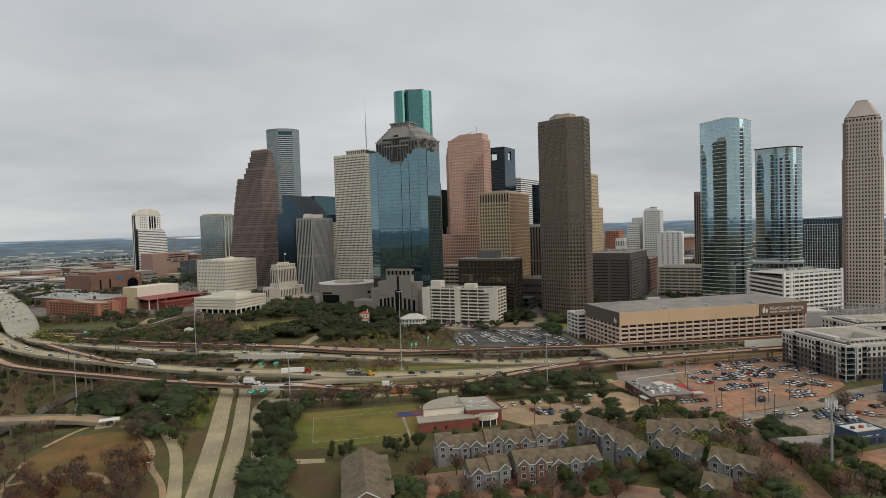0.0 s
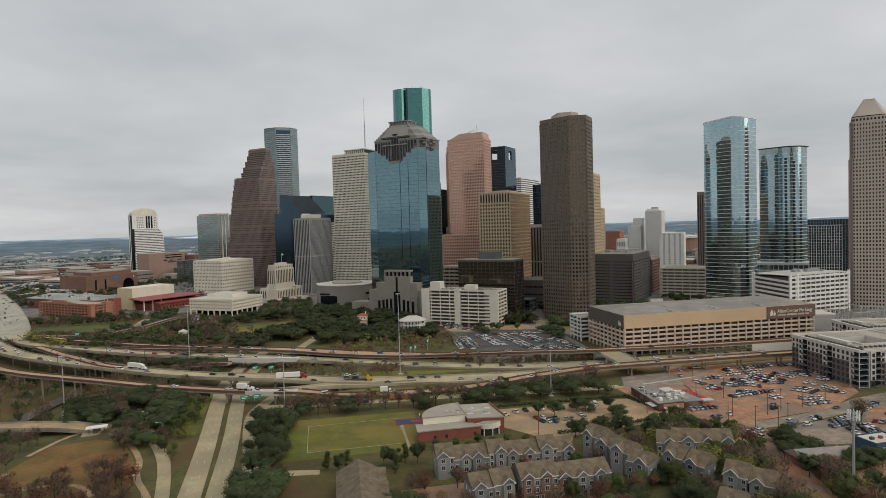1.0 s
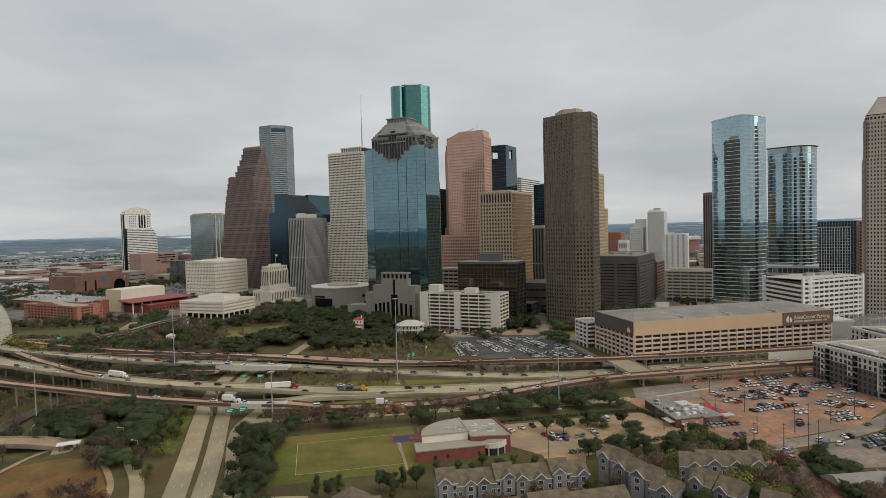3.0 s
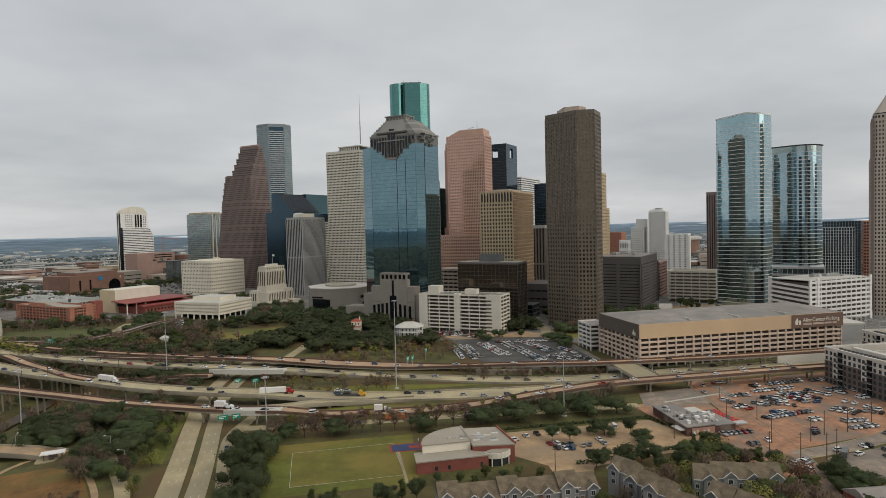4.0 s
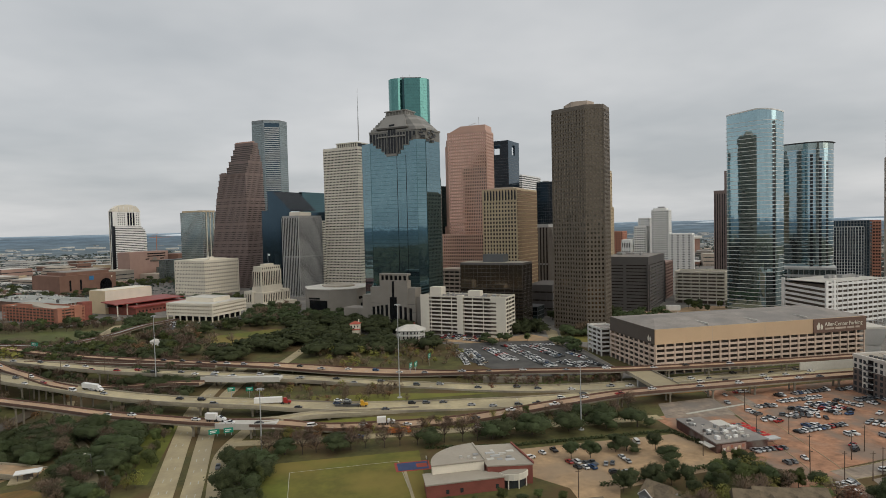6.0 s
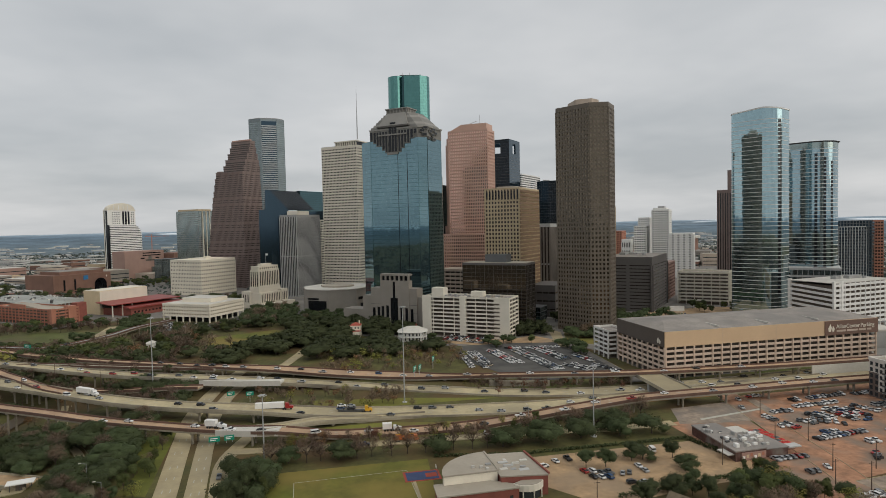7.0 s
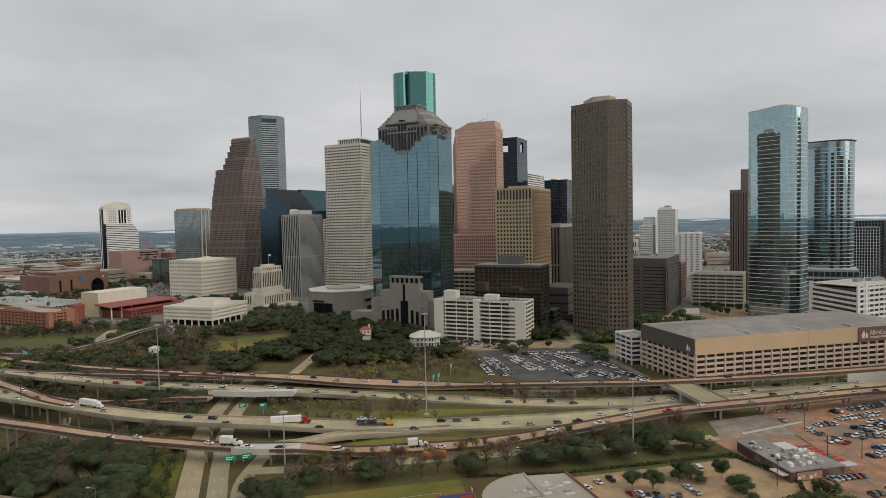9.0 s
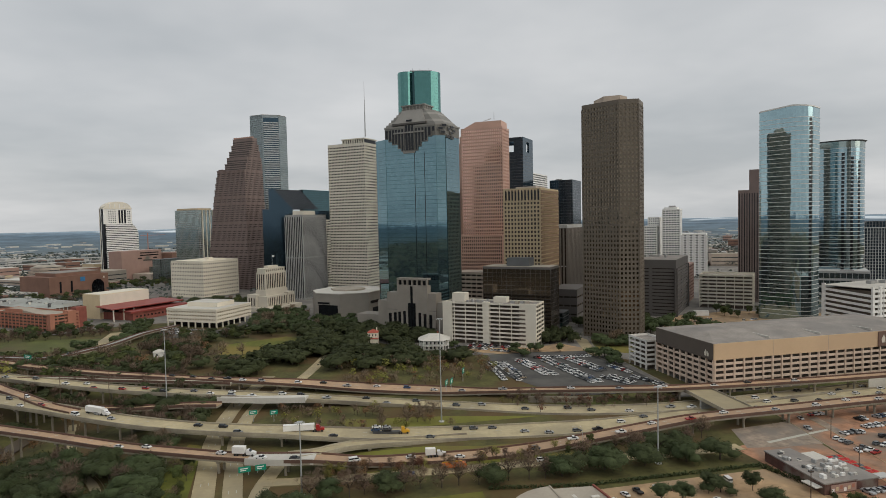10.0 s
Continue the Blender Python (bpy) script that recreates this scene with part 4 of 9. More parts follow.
# inverted stair of granite bays that hangs over the glass
for x0, x1, zb in ((-57, -53, 191), (-53, -49, 188), (-49, -42.3, 184.8), (-42.3, -38.4, 180.6), (-38.4, -19.5, 177.6), (-19.5, -15.8, 181.4), (-15.8, -8.7, 185.8), (-8.7, -4.3, 190.2), (-4.3, 0, 194.5)):
    part("granite_step", box(x0, x1, -0.9, 0.4, zb, 201), CROWN, he)
    n_ = max(1, round((x1 - x0) / 3.4))
    for k in range(n_):
        a_ = x0 + (k + 0.22) * (x1 - x0) / n_
        part("granite_recess", box(a_, a_ + (x1 - x0) / n_ * 0.6, -1.05, 0.3, zb + 0.9, 199.6), G_BLACK, he)
part("temple_window", box(-33.5, -23.5, -1.25, 0.4, 178.6, 203), G_BLACK, he)
for k in range(4):
    part("window_mullion", box(-33.7 + k * 3.3, -33.2 + k * 3.3, -1.5, 0.2, 178.6, 203), CROWN, he)
part("temple_band", box(-46.5, -12, -1.9, 0.4, 195.2, 196.6), CROWN_L, he)
part("temple_sill", box(-36, -23, -1.3, 0.4, 175.6, 177.6), CROWN_L, he)
for x, y, a, z in ((3.2, 3.2, 45, 196.2), (5.6, 5.6, 45, 199.2), (4.8, 4.8, 45, 192.6), (7, 12, 90, 196.2), (7, 19, 90, 198.6), (7, 17, 90, 192.8), (7, 23.5, 90, 195.2), (7, 10, 90, 189.2), (7, 20, 90, 188.6)):
    c_ = part("granite_cube", box(-2.6, 2.6, -1.8, 0.3, 0, 2.9), CROWN, he)
    c_.location, c_.rotation_euler = (x, y, z), (0, 0, radians(a))
    v_ = part("cube_window", box(-2.2, 2.2, -1.95, -1.7, 0.5, 2.5), G_BLACK, he)
    v_.location, v_.rotation_euler = (x, y, z), (0, 0, radians(a))
block("dark_slab", "dark slab beside the blue tower", (124, 700), -40, 1.0, 40, 152, 38, 1, 12, TAUPE, G_BLACK, 0.5, 0.1, 0.2)
# granite base of the blue tower
hb = thing("granite_podium", plinth(106, 662, -40), "stepped taupe granite entrance block with dark glazing", "building")
part("base", box(-64.5, 7.4, 2, 18, -0.5, 32), TAUPE, hb)
part("side_wall", box(-92, -64.5, 6, 24, -0.5, 17), TAUPE, hb)
part("side_step", box(7.4, 13, 3, 26, -0.5, 20), TAUPE, hb)
part("centre", box(-53, 0, 0, 12, -0.5, 40.5), TAUPE, hb)
part("tower", box(-41, -8.2, -1, 6, -0.5, 48), TAUPE, hb)
part("tower_back", box(-39.5, -9.7, 1, 6, 48, 52.8), G_BLACK, hb)
part("lintel", box(-41, -8.2, -1, 6.5, 52.8, 54.6), TAUPE, hb)
for k in range(7):
    part("top_column", box(-41 + k * 5.23, -39.6 + k * 5.23, -0.9, 1.4, 48, 52.8), TAUPE, hb)
part("portal", box(-29, -21, -1.4, 2, 0, 31), G_BLACK, hb)
part("slot", box(-26.2, -23.8, -1.3, 2, 31, 47), G_BLACK, hb)
for k in range(9):
    x = -51 + k * 5.5
    if not -31.5 < x < -19.5:
        part("side_opening", box(x, x + 2.9, -1.2 if -43 < x < -9 else -0.2, 1, 0, 24 - 0.9 * abs(k - 4)), G_BLACK, hb)
for z in (8, 16, 24):
    part("stone_joint", box(-53, 0, -0.06, 0.4, z, z + 0.35), DUSK, hb)

# tall teal tower with rounded ends
te = thing("teal_tower", plinth(150, 930, -10), "tall teal glass tower with rounded ends", "skyscraper")
tp = []
for k in range(9):
    a = math.pi / 2 + k * math.pi / 8
    tp.append((-15 + 14 * math.cos(a), 14 + 14 * math.sin(a)))
tp2 = [(-9, 0), (16, 0)] + [(16 + 14 * math.cos(-math.pi / 2 + k * math.pi / 8), 14 + 14 * math.sin(-math.pi / 2 + k * math.pi / 8)) for k in range(1, 9)]
part("shaft", prism(tp[::1] + [(-9, 3), (-6, 3), (-6, -1), (16, -1)] + tp2[2:], -0.5, 311), G_TEAL, te)
part("slot", box(-9.0, -6.2, -1.2, 4, 0, 310), G_GREEN, te)
tb = to_mesh(prism(ring_out([(-6, -1), (16, -1)] + tp2[2:], 0.04), 0, 0.16), "mullion", G_GREEN)
for k in range(36):
    piece("mullion", tb, te, (0, 0, 160 + k * 4.05))
part("roof", box(-12, 18, 4, 24, 311, 313), SLATE, te)
for x in (-8, 2, 14):
    part("roof_aerial", rod(bmesh.new(), (x, 10, 313), (x, 10, 318), 0.25, 0.1), STEEL, te)
block("dark_green_tower", "dark green glass tower behind", (162, 850), -40, 4, 44, 153, 38, 2, 12, G_GREEN, G_GREEN, 0.4, 0.1, 0.2)
block("sliver_tower", "slim blue glass tower edge", (62, 1120), -40, 14, 20, 205, 48, 4, 5, G_BLUE, G_BLUE, 0.1, 0.1, 0.1)

# rose tower with rounded stepped shoulder
pk = thing("rose_tower", plinth(240, 827, -35), "rose granite and copper glass tower with stepped shoulders", "skyscraper")
part("glazing", box(-62, -8.7, 0.2, 30, -0.5, 221), G_ROSE, pk)
facade(pk, -62, -8.5, 0, 30, 0, 221, 53, 22, 11, GRAN_PK, 0.42, 0.4, 0.3, 2.5)
for x0, x1, y0, y1, H_ in ((-65, -62, 1.5, 28, 214), (-67.5, -65, 4, 26, 206), (-71, -67.5, 6, 24, 100)):
    part("left_shoulder", box(x0, x1, y0, y1, -0.5, H_), GRAN_PK, pk)
part("crown", prism([(-60, 1), (-10, 1), (-10, 29), (-60, 29)], 223.5, 231, top=[(-44, 1), (-10, 1), (-10, 27), (-44, 27)]), GRAN_PK, pk)
cr = bmesh.new(); rod(cr, (-22, 12, 231), (-22, 12, 243), 0.4, 0.3); rod(cr, (-36, 12, 233), (-26, 12, 236), 0.4, 0.3)
part("roof_crane", cr, STEEL, pk)
block("rose_office", "pink granite office block with square windows", (222, 806), -35, 78, 20, 88, 21, 30, 8, GRAN_PK, G_ROSE, 0.42, 0.4, 0.3)

# dark tower with square openings at its top
ho = thing("dark_tower", plinth(283.6, 893, -40), "dark blue glass tower with square openings through its top", "skyscraper")
part("glazing", box(-37, 0, 0, 43, -0.5, 200), G_NAVY, ho)
for a, b, c, d in ((-37, -22, 0, 2.5), (-13, 0, 0, 2.5), (-2.5, 0, 2.5, 14), (-2.5, 0, 26, 43)):
    part("top_pillar", box(a, b, c, d, 200, 214), G_NAVY, ho)
for a in ((-37, 0, 0, 2.5), (-2.5, 0, 2.5, 43), (-37, -2.5, 40.5, 43), (-37, -34.5, 2.5, 40.5)):
    part("top_beam", box(*a, 214, 219.5), G_NAVY, ho)
hm = to_mesh(box(-37.06, 0.06, -0.06, 43.06, 0, 0.3), "mullion", SLATE)
for k in range(48):
    piece("mullion", hm, ho, (0, 0, 6 + k * 4))

block("striped_tower", "white and black striped tower far behind", (408, 1181), -40, 12, 110, 193, 46, 3, 20, PAINT_W, G_BLACK, 0.5, 0.05, 0.3)
block("navy_tower", "navy glass tower behind the granite one", (375, 933), -40, 34, 50, 164, 40, 10, 12, SLATE, G_NAVY, 0.07, 0.03, 0.1, plant=3, seed=4)
block("ribbed_slab", "grey ribbed slab with a pale parapet", (306, 806), -40, 46, 76, 100, 2, 11, 19, PALEC, G_BRONZE, 0.03, 0.5, 0.3, top=4, pier_mat=matte("brown_grey_ribs", (0.20, 0.175, 0.15), 0.8, 0.1, 0.06, 1.0), pier_out=0.9)
block("tan_tower", "slim tan concrete office tower", (344, 724), -40, 24, 33, 160, 38, 8, 9, TAN, G_BRONZE, 0.6, 0.45)
block("tan_slab", "tan concrete slab behind the granite tower", (390, 811), -40, 14, 46, 119, 28, 4, 14, TAN, G_BRONZE, 0.6, 0.45)

block("dusky_podium", "dark brown podium block between the towers", (262, 690), -40, 28, 50, 27, 3, 4, 6, DUSK, G_BRONZE, 0.8, 0.1, 0.2)
block("dark_pavilion", "low dark glass pavilion between the towers", (236, 668), -40, 14, 22, 14, 3, 5, 7, SLATE, G_GREEN, 0.15, 0.06, 0.15)

# dark brown granite tower with chamfered corners
sm = thing("granite_tower", plinth(0, 0), "tall dark brown granite tower with punched windows", "skyscraper")
sp = [(236.1, 621.5), (254.5, 590), (270, 584.5), (285, 602), (283, 640), (250, 648)]
part("glazing", prism(sp, -0.5, 205), G_GOLD, sm)
sband = to_mesh(prism(ring_out(sp, 0.4), 0, 1.9), "floor_band", GRAN_DK)
NF = 51
for k in range(NF):
    piece("floor_band", sband, sm, (0, 0, k * 205 / NF))
part("parapet", prism(ring_out(sp, 0.45), 205, 209), GRAN_DK, sm)
part("roof", prism(ring_out(sp, -1.5), 209, 209.3), ROOF_G, sm)
for i in range(3):
    a, b = Vector(sp[i]), Vector(sp[i + 1])
    n = max(3, int((b - a).length / 3.0))
    d = (b - a) / n
    ang = math.atan2(d.y, d.x)
    pmesh = to_mesh(box(-0.75, 0.75, -0.5, 0.2, 0, 205), "pier", GRAN_DK)
    for k in range(n + 1):
        q = a + d * k
        piece("pier", pmesh, sm, (q.x, q.y, 0), ang)
part("penthouse", prism([(250, 608), (262, 600), (272, 606), (272, 624), (252, 630)], 209.3, 215), BUFF, sm)

yl = block("tan_grid_tower", "tan office tower with a deep square window grid", (223.5, 692), -40, 38.8, 65, 138, 33, 11, 18, TAN, G_BRONZE, 0.42, 0.42, 0.5, roof=ROOF_T)
oc = to_mesh(box(-0.1, 1.2, 0.5, 64.5, 0, 2.7), "side_band", OCHRE)
for k in range(33):
    piece("side_band", oc, yl, (0, 0, 0.8 + k * 138 / 33))
for k in range(12):
    part("top_fin", box(-38.8 + k * 3.5, -37.4 + k * 3.5, -0.9, 0.2, 127, 138), TAN, yl)
part("roof_shed", box(-30, -8, 12, 46, 138.3, 142), BEIGE, yl)
for k in range(11):
    part("top_window", box(-37.2 + k * 3.5, -35.5 + k * 3.5, -0.7, 0.2, 128, 136.5), G_BLACK, yl)
bl_ = block("black_glass_block", "low black glass office block", (204, 623), -40, 66, 27, 64, 16, 14, 7, DUSK, G_UMBER, 0.05, 0.025, 0.06, top=2, roof=ROOF_T)
part("penthouse", box(-44, -22, 6, 20, 64.3, 72), SLATE, bl_)
block("brown_office", "dark brown banded office block", (374, 684), -43, 52, 88, 61, 14, 2, 2, DUSK, G_BRONZE, 0.74, 0.14, 0.2, top=9, plant=5, seed=9)
block("buff_low_block", "low buff block between the towers", (188, 760), -40, 40, 30, 47, 10, 6, 5, BUFF, G_BRONZE, 0.55, 0.1, plant=3)

# parking garages
def garage(name, label, C, phi, w, d, H, floors, nx, ny, wall, band=0.42, pier=0.16, roof=ROOF_G, **kw):
    root = thing(name, plinth(C[0], C[1], phi), label, "parking garage")
    # solid dark core and slabs stand in for shade behind the openings
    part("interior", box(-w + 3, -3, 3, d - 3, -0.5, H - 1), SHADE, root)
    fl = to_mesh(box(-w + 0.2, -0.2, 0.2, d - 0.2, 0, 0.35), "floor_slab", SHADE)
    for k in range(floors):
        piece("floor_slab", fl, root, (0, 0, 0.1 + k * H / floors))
    bh = H / floors * band
    th = 0.4
    for nm, b in (("spandrel", box(-w, 0, -0.3, th - 0.3, 0, bh)), ("spandrel", box(-0.1, 0.3, 0, d, 0, bh)), ("spandrel", box(-w - 0.3, -w + 0.1, 0, d, 0, bh)), ("spandrel", box(-w, 0, d - 0.1, d + 0.3, 0, bh))):
        me = to_mesh(b, nm, wall)
        for k in range(1, floors + 1):
            piece(nm, me, root, (0, 0, k * H / floors - 0.1))
    sx, sy = w / nx, d / ny
    mx = to_mesh(box(-sx * pier / 2, sx * pier / 2, -0.5, 0.4, 0, H + bh), "pier", wall)
    my = to_mesh(box(-0.4, 0.5, -sy * pier / 2, sy * pier / 2, 0, H + bh), "pier", wall)
    for k in range(nx + 1):
        piece("pier", mx, root, (-w + k * sx, 0, 0))
    for k in range(ny + 1):
        piece("pier", my, root, (0, k * sy, 0)); piece("pier", my, root, (-w, k * sy, 0))
    part("roof_deck", box(-w + 0.3, -0.3, 0.3, d - 0.3, H - 0.5, H), roof, root)
    return root


ap = garage("white_garage", "white concrete parking garage with a stair tower", (174, 586), -38, 84.5, 25, 35.2, 10, 8, 3, IVORY, 0.4, 0.05)
part("stair_tower", box(-47, -41, -0.9, 3, 0, 37.3), IVORY, ap)
part("end_wall", box(-84.9, -76, -0.7, 1, 0, 37), IVORY, ap)
part("end_wall", box(-14, 0.55, -0.7, 1, 0, 37), IVORY, ap)
# dark plates proud of the wall stand in for shaded openings
for k in range(9):
    part("narrow_opening", box(-14, -8.6, -0.85, -0.6, 2.0 + k * 3.52, 3.5 + k * 3.52), SHADE, ap)
part("lift_house", box(-80, -68, 10, 20, 35.2, 43), IVORY, ap)
part("stair_head", box(-42, -30, 14, 22, 35.2, 40), IVORY, ap)
for k in range(7):
    part("roof_unit", box(-66 + k * 3.4, -64.2 + k * 3.4, 9 + (k % 3) * 3, 11 + (k % 3) * 3, 35.2, 36.8 + (k % 2) * 0.9), GREYC, ap)
for k in range(4):
    part("roof_unit", box(-26 + k * 4.4, -23 + k * 4.4, 12, 16, 35.2, 37.2), (GREYC, ROOF_T)[k % 2], ap)

wg = thing("tall_white_garage", plinth(457, 528, 10), "white concrete garage with sloping ramp floors", "parking garage")
# dark core in place of the shade between the ramp floors
part("interior", box(3, 81, 3, 43, -0.5, 40), SHADE, wg)
for me, at in ((to_mesh(box(0, 84, -0.3, 0.2, 0, 2.2), "spandrel", PAINT_W), (0, 0)),):
    for k in range(9):
        piece("spandrel", me, wg, (0, 0, 4 + k * 4.4))
slp = bmesh.new()
a_ = [slp.verts.new(p) for p in ((-0.3, 0, 0), (-0.3, 45, 3.2), (0.2, 45, 3.2), (0.2, 0, 0), (-0.3, 0, 2.2), (-0.3, 45, 5.4), (0.2, 45, 5.4), (0.2, 0, 2.2))]
for f in ((0, 1, 5, 4), (2, 3, 7, 6), (4, 5, 6, 7), (3, 2, 1, 0), (0, 4, 7, 3), (1, 2, 6, 5)):
    slp.faces.new([a_[i] for i in f])
slm = to_mesh(slp, "ramp_spandrel", PAINT_W)
for k in range(8):
    piece("ramp_spandrel", slm, wg, (0, 0, 4 + k * 4.4))
for x in (0, 10, 84):
    part("corner_pier", box(x - 1.4, x + 1.4, -0.6, 1, 0, 44), PAINT_W, wg)
pmw = to_mesh(box(-0.4, 0.4, -0.5, 0.3, 0, 42), "pier", PAINT_W)
for k in range(1, 12):
    piece("pier", pmw, wg, (k * 7, 0, 0))
part("side_wall", box(-0.5, 1, 42, 45, 0, 44), PAINT_W, wg)
part("roof_deck", box(0.4, 83.6, 0.4, 44.6, 42, 42.6), ROOF_W, wg)
roof_kit(wg, 10, 80, 6, 40, 42.6, 3, 6)
garage("small_garage", "pale buff concrete parking garage with open decks", (483, 699), -43, 56, 38, 37, 9, 6, 4, IVORY, 0.5, 0.08, roof=ROOF_T)
block("pink_block", "pink banded office block", (455, 776), -43, 10, 46, 45, 11, 3, 10, ROSE_S, G_BRONZE, 0.5, 0.2)

# big peach garage with the lettered board
pg = thing("peach_garage", plinth(225, 429, 0), "long peach parking garage with open decks and grey roof", "parking garage")
GW, GD = 166, 60
# dark core and slabs paint the shaded depth of the open decks
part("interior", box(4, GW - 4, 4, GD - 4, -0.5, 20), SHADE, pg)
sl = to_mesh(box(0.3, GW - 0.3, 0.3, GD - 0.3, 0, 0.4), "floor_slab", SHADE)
sx_ = to_mesh(box(0, GW, -0.3, 0.2, 0, 1.5), "spandrel", GARAGE_C)
sy_ = to_mesh(box(-0.3, 0.2, 0, GD, 0, 1.5), "spandrel", GARAGE_C)
for k in range(5):
    z = 3.4 + k * 3.4
    piece("floor_slab", sl, pg, (0, 0, z - 0.2)); piece("spandrel", sx_, pg, (0, 0, z)); piece("spandrel", sy_, pg, (0, 0, z)); piece("spandrel", sy_, pg, (GW, 0, z))
pr = to_mesh(box(-0.5, 0.5, -0.6, 0.4, 0, 20.4), "pier", GARAGE_C)
for k in range(25):
    piece("pier", pr, pg, (0.4 + k * (GW - 0.8) / 24, 0, 0))
for k in range(10):
    piece("pier", pr, pg, (0, 0.4 + k * (GD - 0.8) / 9, 0), -math.pi / 2); piece("pier", pr, pg, (GW, 0.4 + k * (GD - 0.8) / 9, 0), math.pi / 2)
part("front_panel", box(-0.4, GW + 0.4, -0.7, 0.2, 20.4, 30.5), PEACH, pg)
part("end_panel", box(-0.75, -0.1, 0.2, GD, 20.4, 30.5), UMBER, pg)
part("far_panel", box(GW - 0.1, GW + 0.4, 0.2, GD, 20.4, 30.5), PEACH, pg)
part("back_panel", box(0, GW, GD - 0.4, GD + 0.2, 3, 30.5), PEACH, pg)
rb = bmesh.new()
rv = [rb.verts.new(p) for p in ((-0.4, -0.4, 30.5), (GW, -0.4, 30.5), (GW, GD, 30.5), (-0.4, GD, 30.5), (14, 24, 33.2), (GW - 8, 24, 33.2), (GW - 8, 38, 33.2), (14, 38, 33.2))]
for f in ((0, 1, 5, 4), (1, 2, 6, 5), (2, 3, 7, 6), (3, 0, 4, 7), (4, 5, 6, 7)):
    rb.faces.new([rv[i] for i in f])
part("roof", rb, ROOF_G, pg)
for x in (40, 78, 118):
    part("roof_seam", box(x, x + 0.8, 1, 23, 31.2, 32.2), ROOF_W, pg)
for x in (42, 83, 124):
    part("panel_joint", box(x - 0.1, x + 0.1, -0.78, 0, 20.4, 30.5), BUFF, pg)
board = part("sign_board", box(122, GW + 0.4, -1.2, -0.7, 20.6, 30.3), SIGN_BR, pg, "dark brown sign board")


def lettering(text, size, parent, loc, rot=(math.pi / 2, 0, 0), mat=None, name="lettering"):
    cu = bpy.data.curves.new(name, 'FONT')
    cu.body, cu.size, cu.extrude = text, size, 0.06
    tmp = bpy.data.objects.new(name, cu)
    scene.collection.objects.link(tmp)
    dg = bpy.context.evaluated_depsgraph_get()
    me = bpy.data.meshes.new_from_object(tmp.evaluated_get(dg))
    bpy.data.objects.remove(tmp)
    me.materials.clear(); me.materials.append(mat or SIGN_W)
    ob = new(name, me)
    ob.parent, ob.location, ob.rotation_euler = parent, loc, rot
    return ob


lettering("AllenCenter", 3.95, board, (131, -1.32, 25.0), mat=IVORY)
lettering("Parking", 3.95, board, (151.3, -1.32, 25.0), mat=IVORY)
for k, (a, b) in enumerate(((131.5, 139), (140, 149), (150, 156), (157, 160.5))):
    part("small_text", box(a, b, -1.34, -1.2, 22.6, 23.9), BUFF, board)
def flame(parent, x, y, z, s, turn=0):
    b = bmesh.new()
    for pts in ([(-1.3, 0), (-0.2, 0), (0.2, 1.6), (-0.4, 3.2), (-1.6, 1.4)], [(0.5, 0), (1.4, 0), (1.7, 1.2), (0.9, 2.4), (0.4, 1.0)]):
        prism([(u * s, -w * s) for u, w in pts][::-1], 0, 0.15, b)
    bmesh.ops.rotate(b, verts=b.verts, matrix=Matrix.Rotation(-math.pi / 2, 3, 'X'))
    bmesh.ops.recalc_face_normals(b, faces=b.faces)
    o = part("emblem", b, IVORY, parent)
    o.location, o.rotation_euler = (x, y, z), (0, 0, turn)
flame(board, 127, -1.35, 23, 1.6)
flame(pg, -0.9, 6, 22, 1.3, -math.pi / 2)
garage("annex_garage", "white concrete annex beside the peach garage", (234, 493), 0, 15, 22, 20, 6, 2, 3, WHITE, 0.45, 0.12)
dr = thing("ramp_tower", plinth(402, 440, -12), "square flared concrete tower beside the garage", "building")
part("base", prism([(-7.5, -7.5), (7.5, -7.5), (7.5, 7.5), (-7.5, 7.5)], -0.5, 8), PALEC, dr)
part("flared_block", prism([(-8, -8), (8, -8), (8, 8), (-8, 8)], 8, 20, top=[(-10.5, -10.5), (10.5, -10.5), (10.5, 10.5), (-10.5, 10.5)]), PALEC, dr)
part("cap", box(-10.8, 10.8, -10.8, 10.8, 20, 21.4), ROOF_W, dr)
part("side_block", box(-20, -10.9, 4, 16, -0.5, 24), PALEC, dr)

# rounded glass towers
def oval(a, b, n=40, p=2.6):
    out = []
    for k in range(n):
        t = 2 * math.pi * k / n
        c, s = math.cos(t), math.sin(t)
        out.append((a * math.copysign(abs(c) ** (2 / p), c), b * math.copysign(abs(s) ** (2 / p), s)))
    return out


def round_plan(w, d, near_left, near_right, far_right, far_left, out=0.0):
    """Rectangle with a radius of its own at each corner, counter-clockwise from the near left."""
    w, d = w / 2 + out, d / 2 + out
    pts = []
    for cx, cy, r, a0 in ((-1, -1, near_left, 180), (1, -1, near_right, 270), (1, 1, far_right, 0), (-1, 1, far_left, 90)):
        r += out
        n = max(4, int(r * 0.7))
        for k in range(n + 1):
            t = radians(a0 + 90 * k / n)
            pts.append((cx * (w - r) + r * math.cos(t), cy * (d - r) + r * math.sin(t)))
    return pts


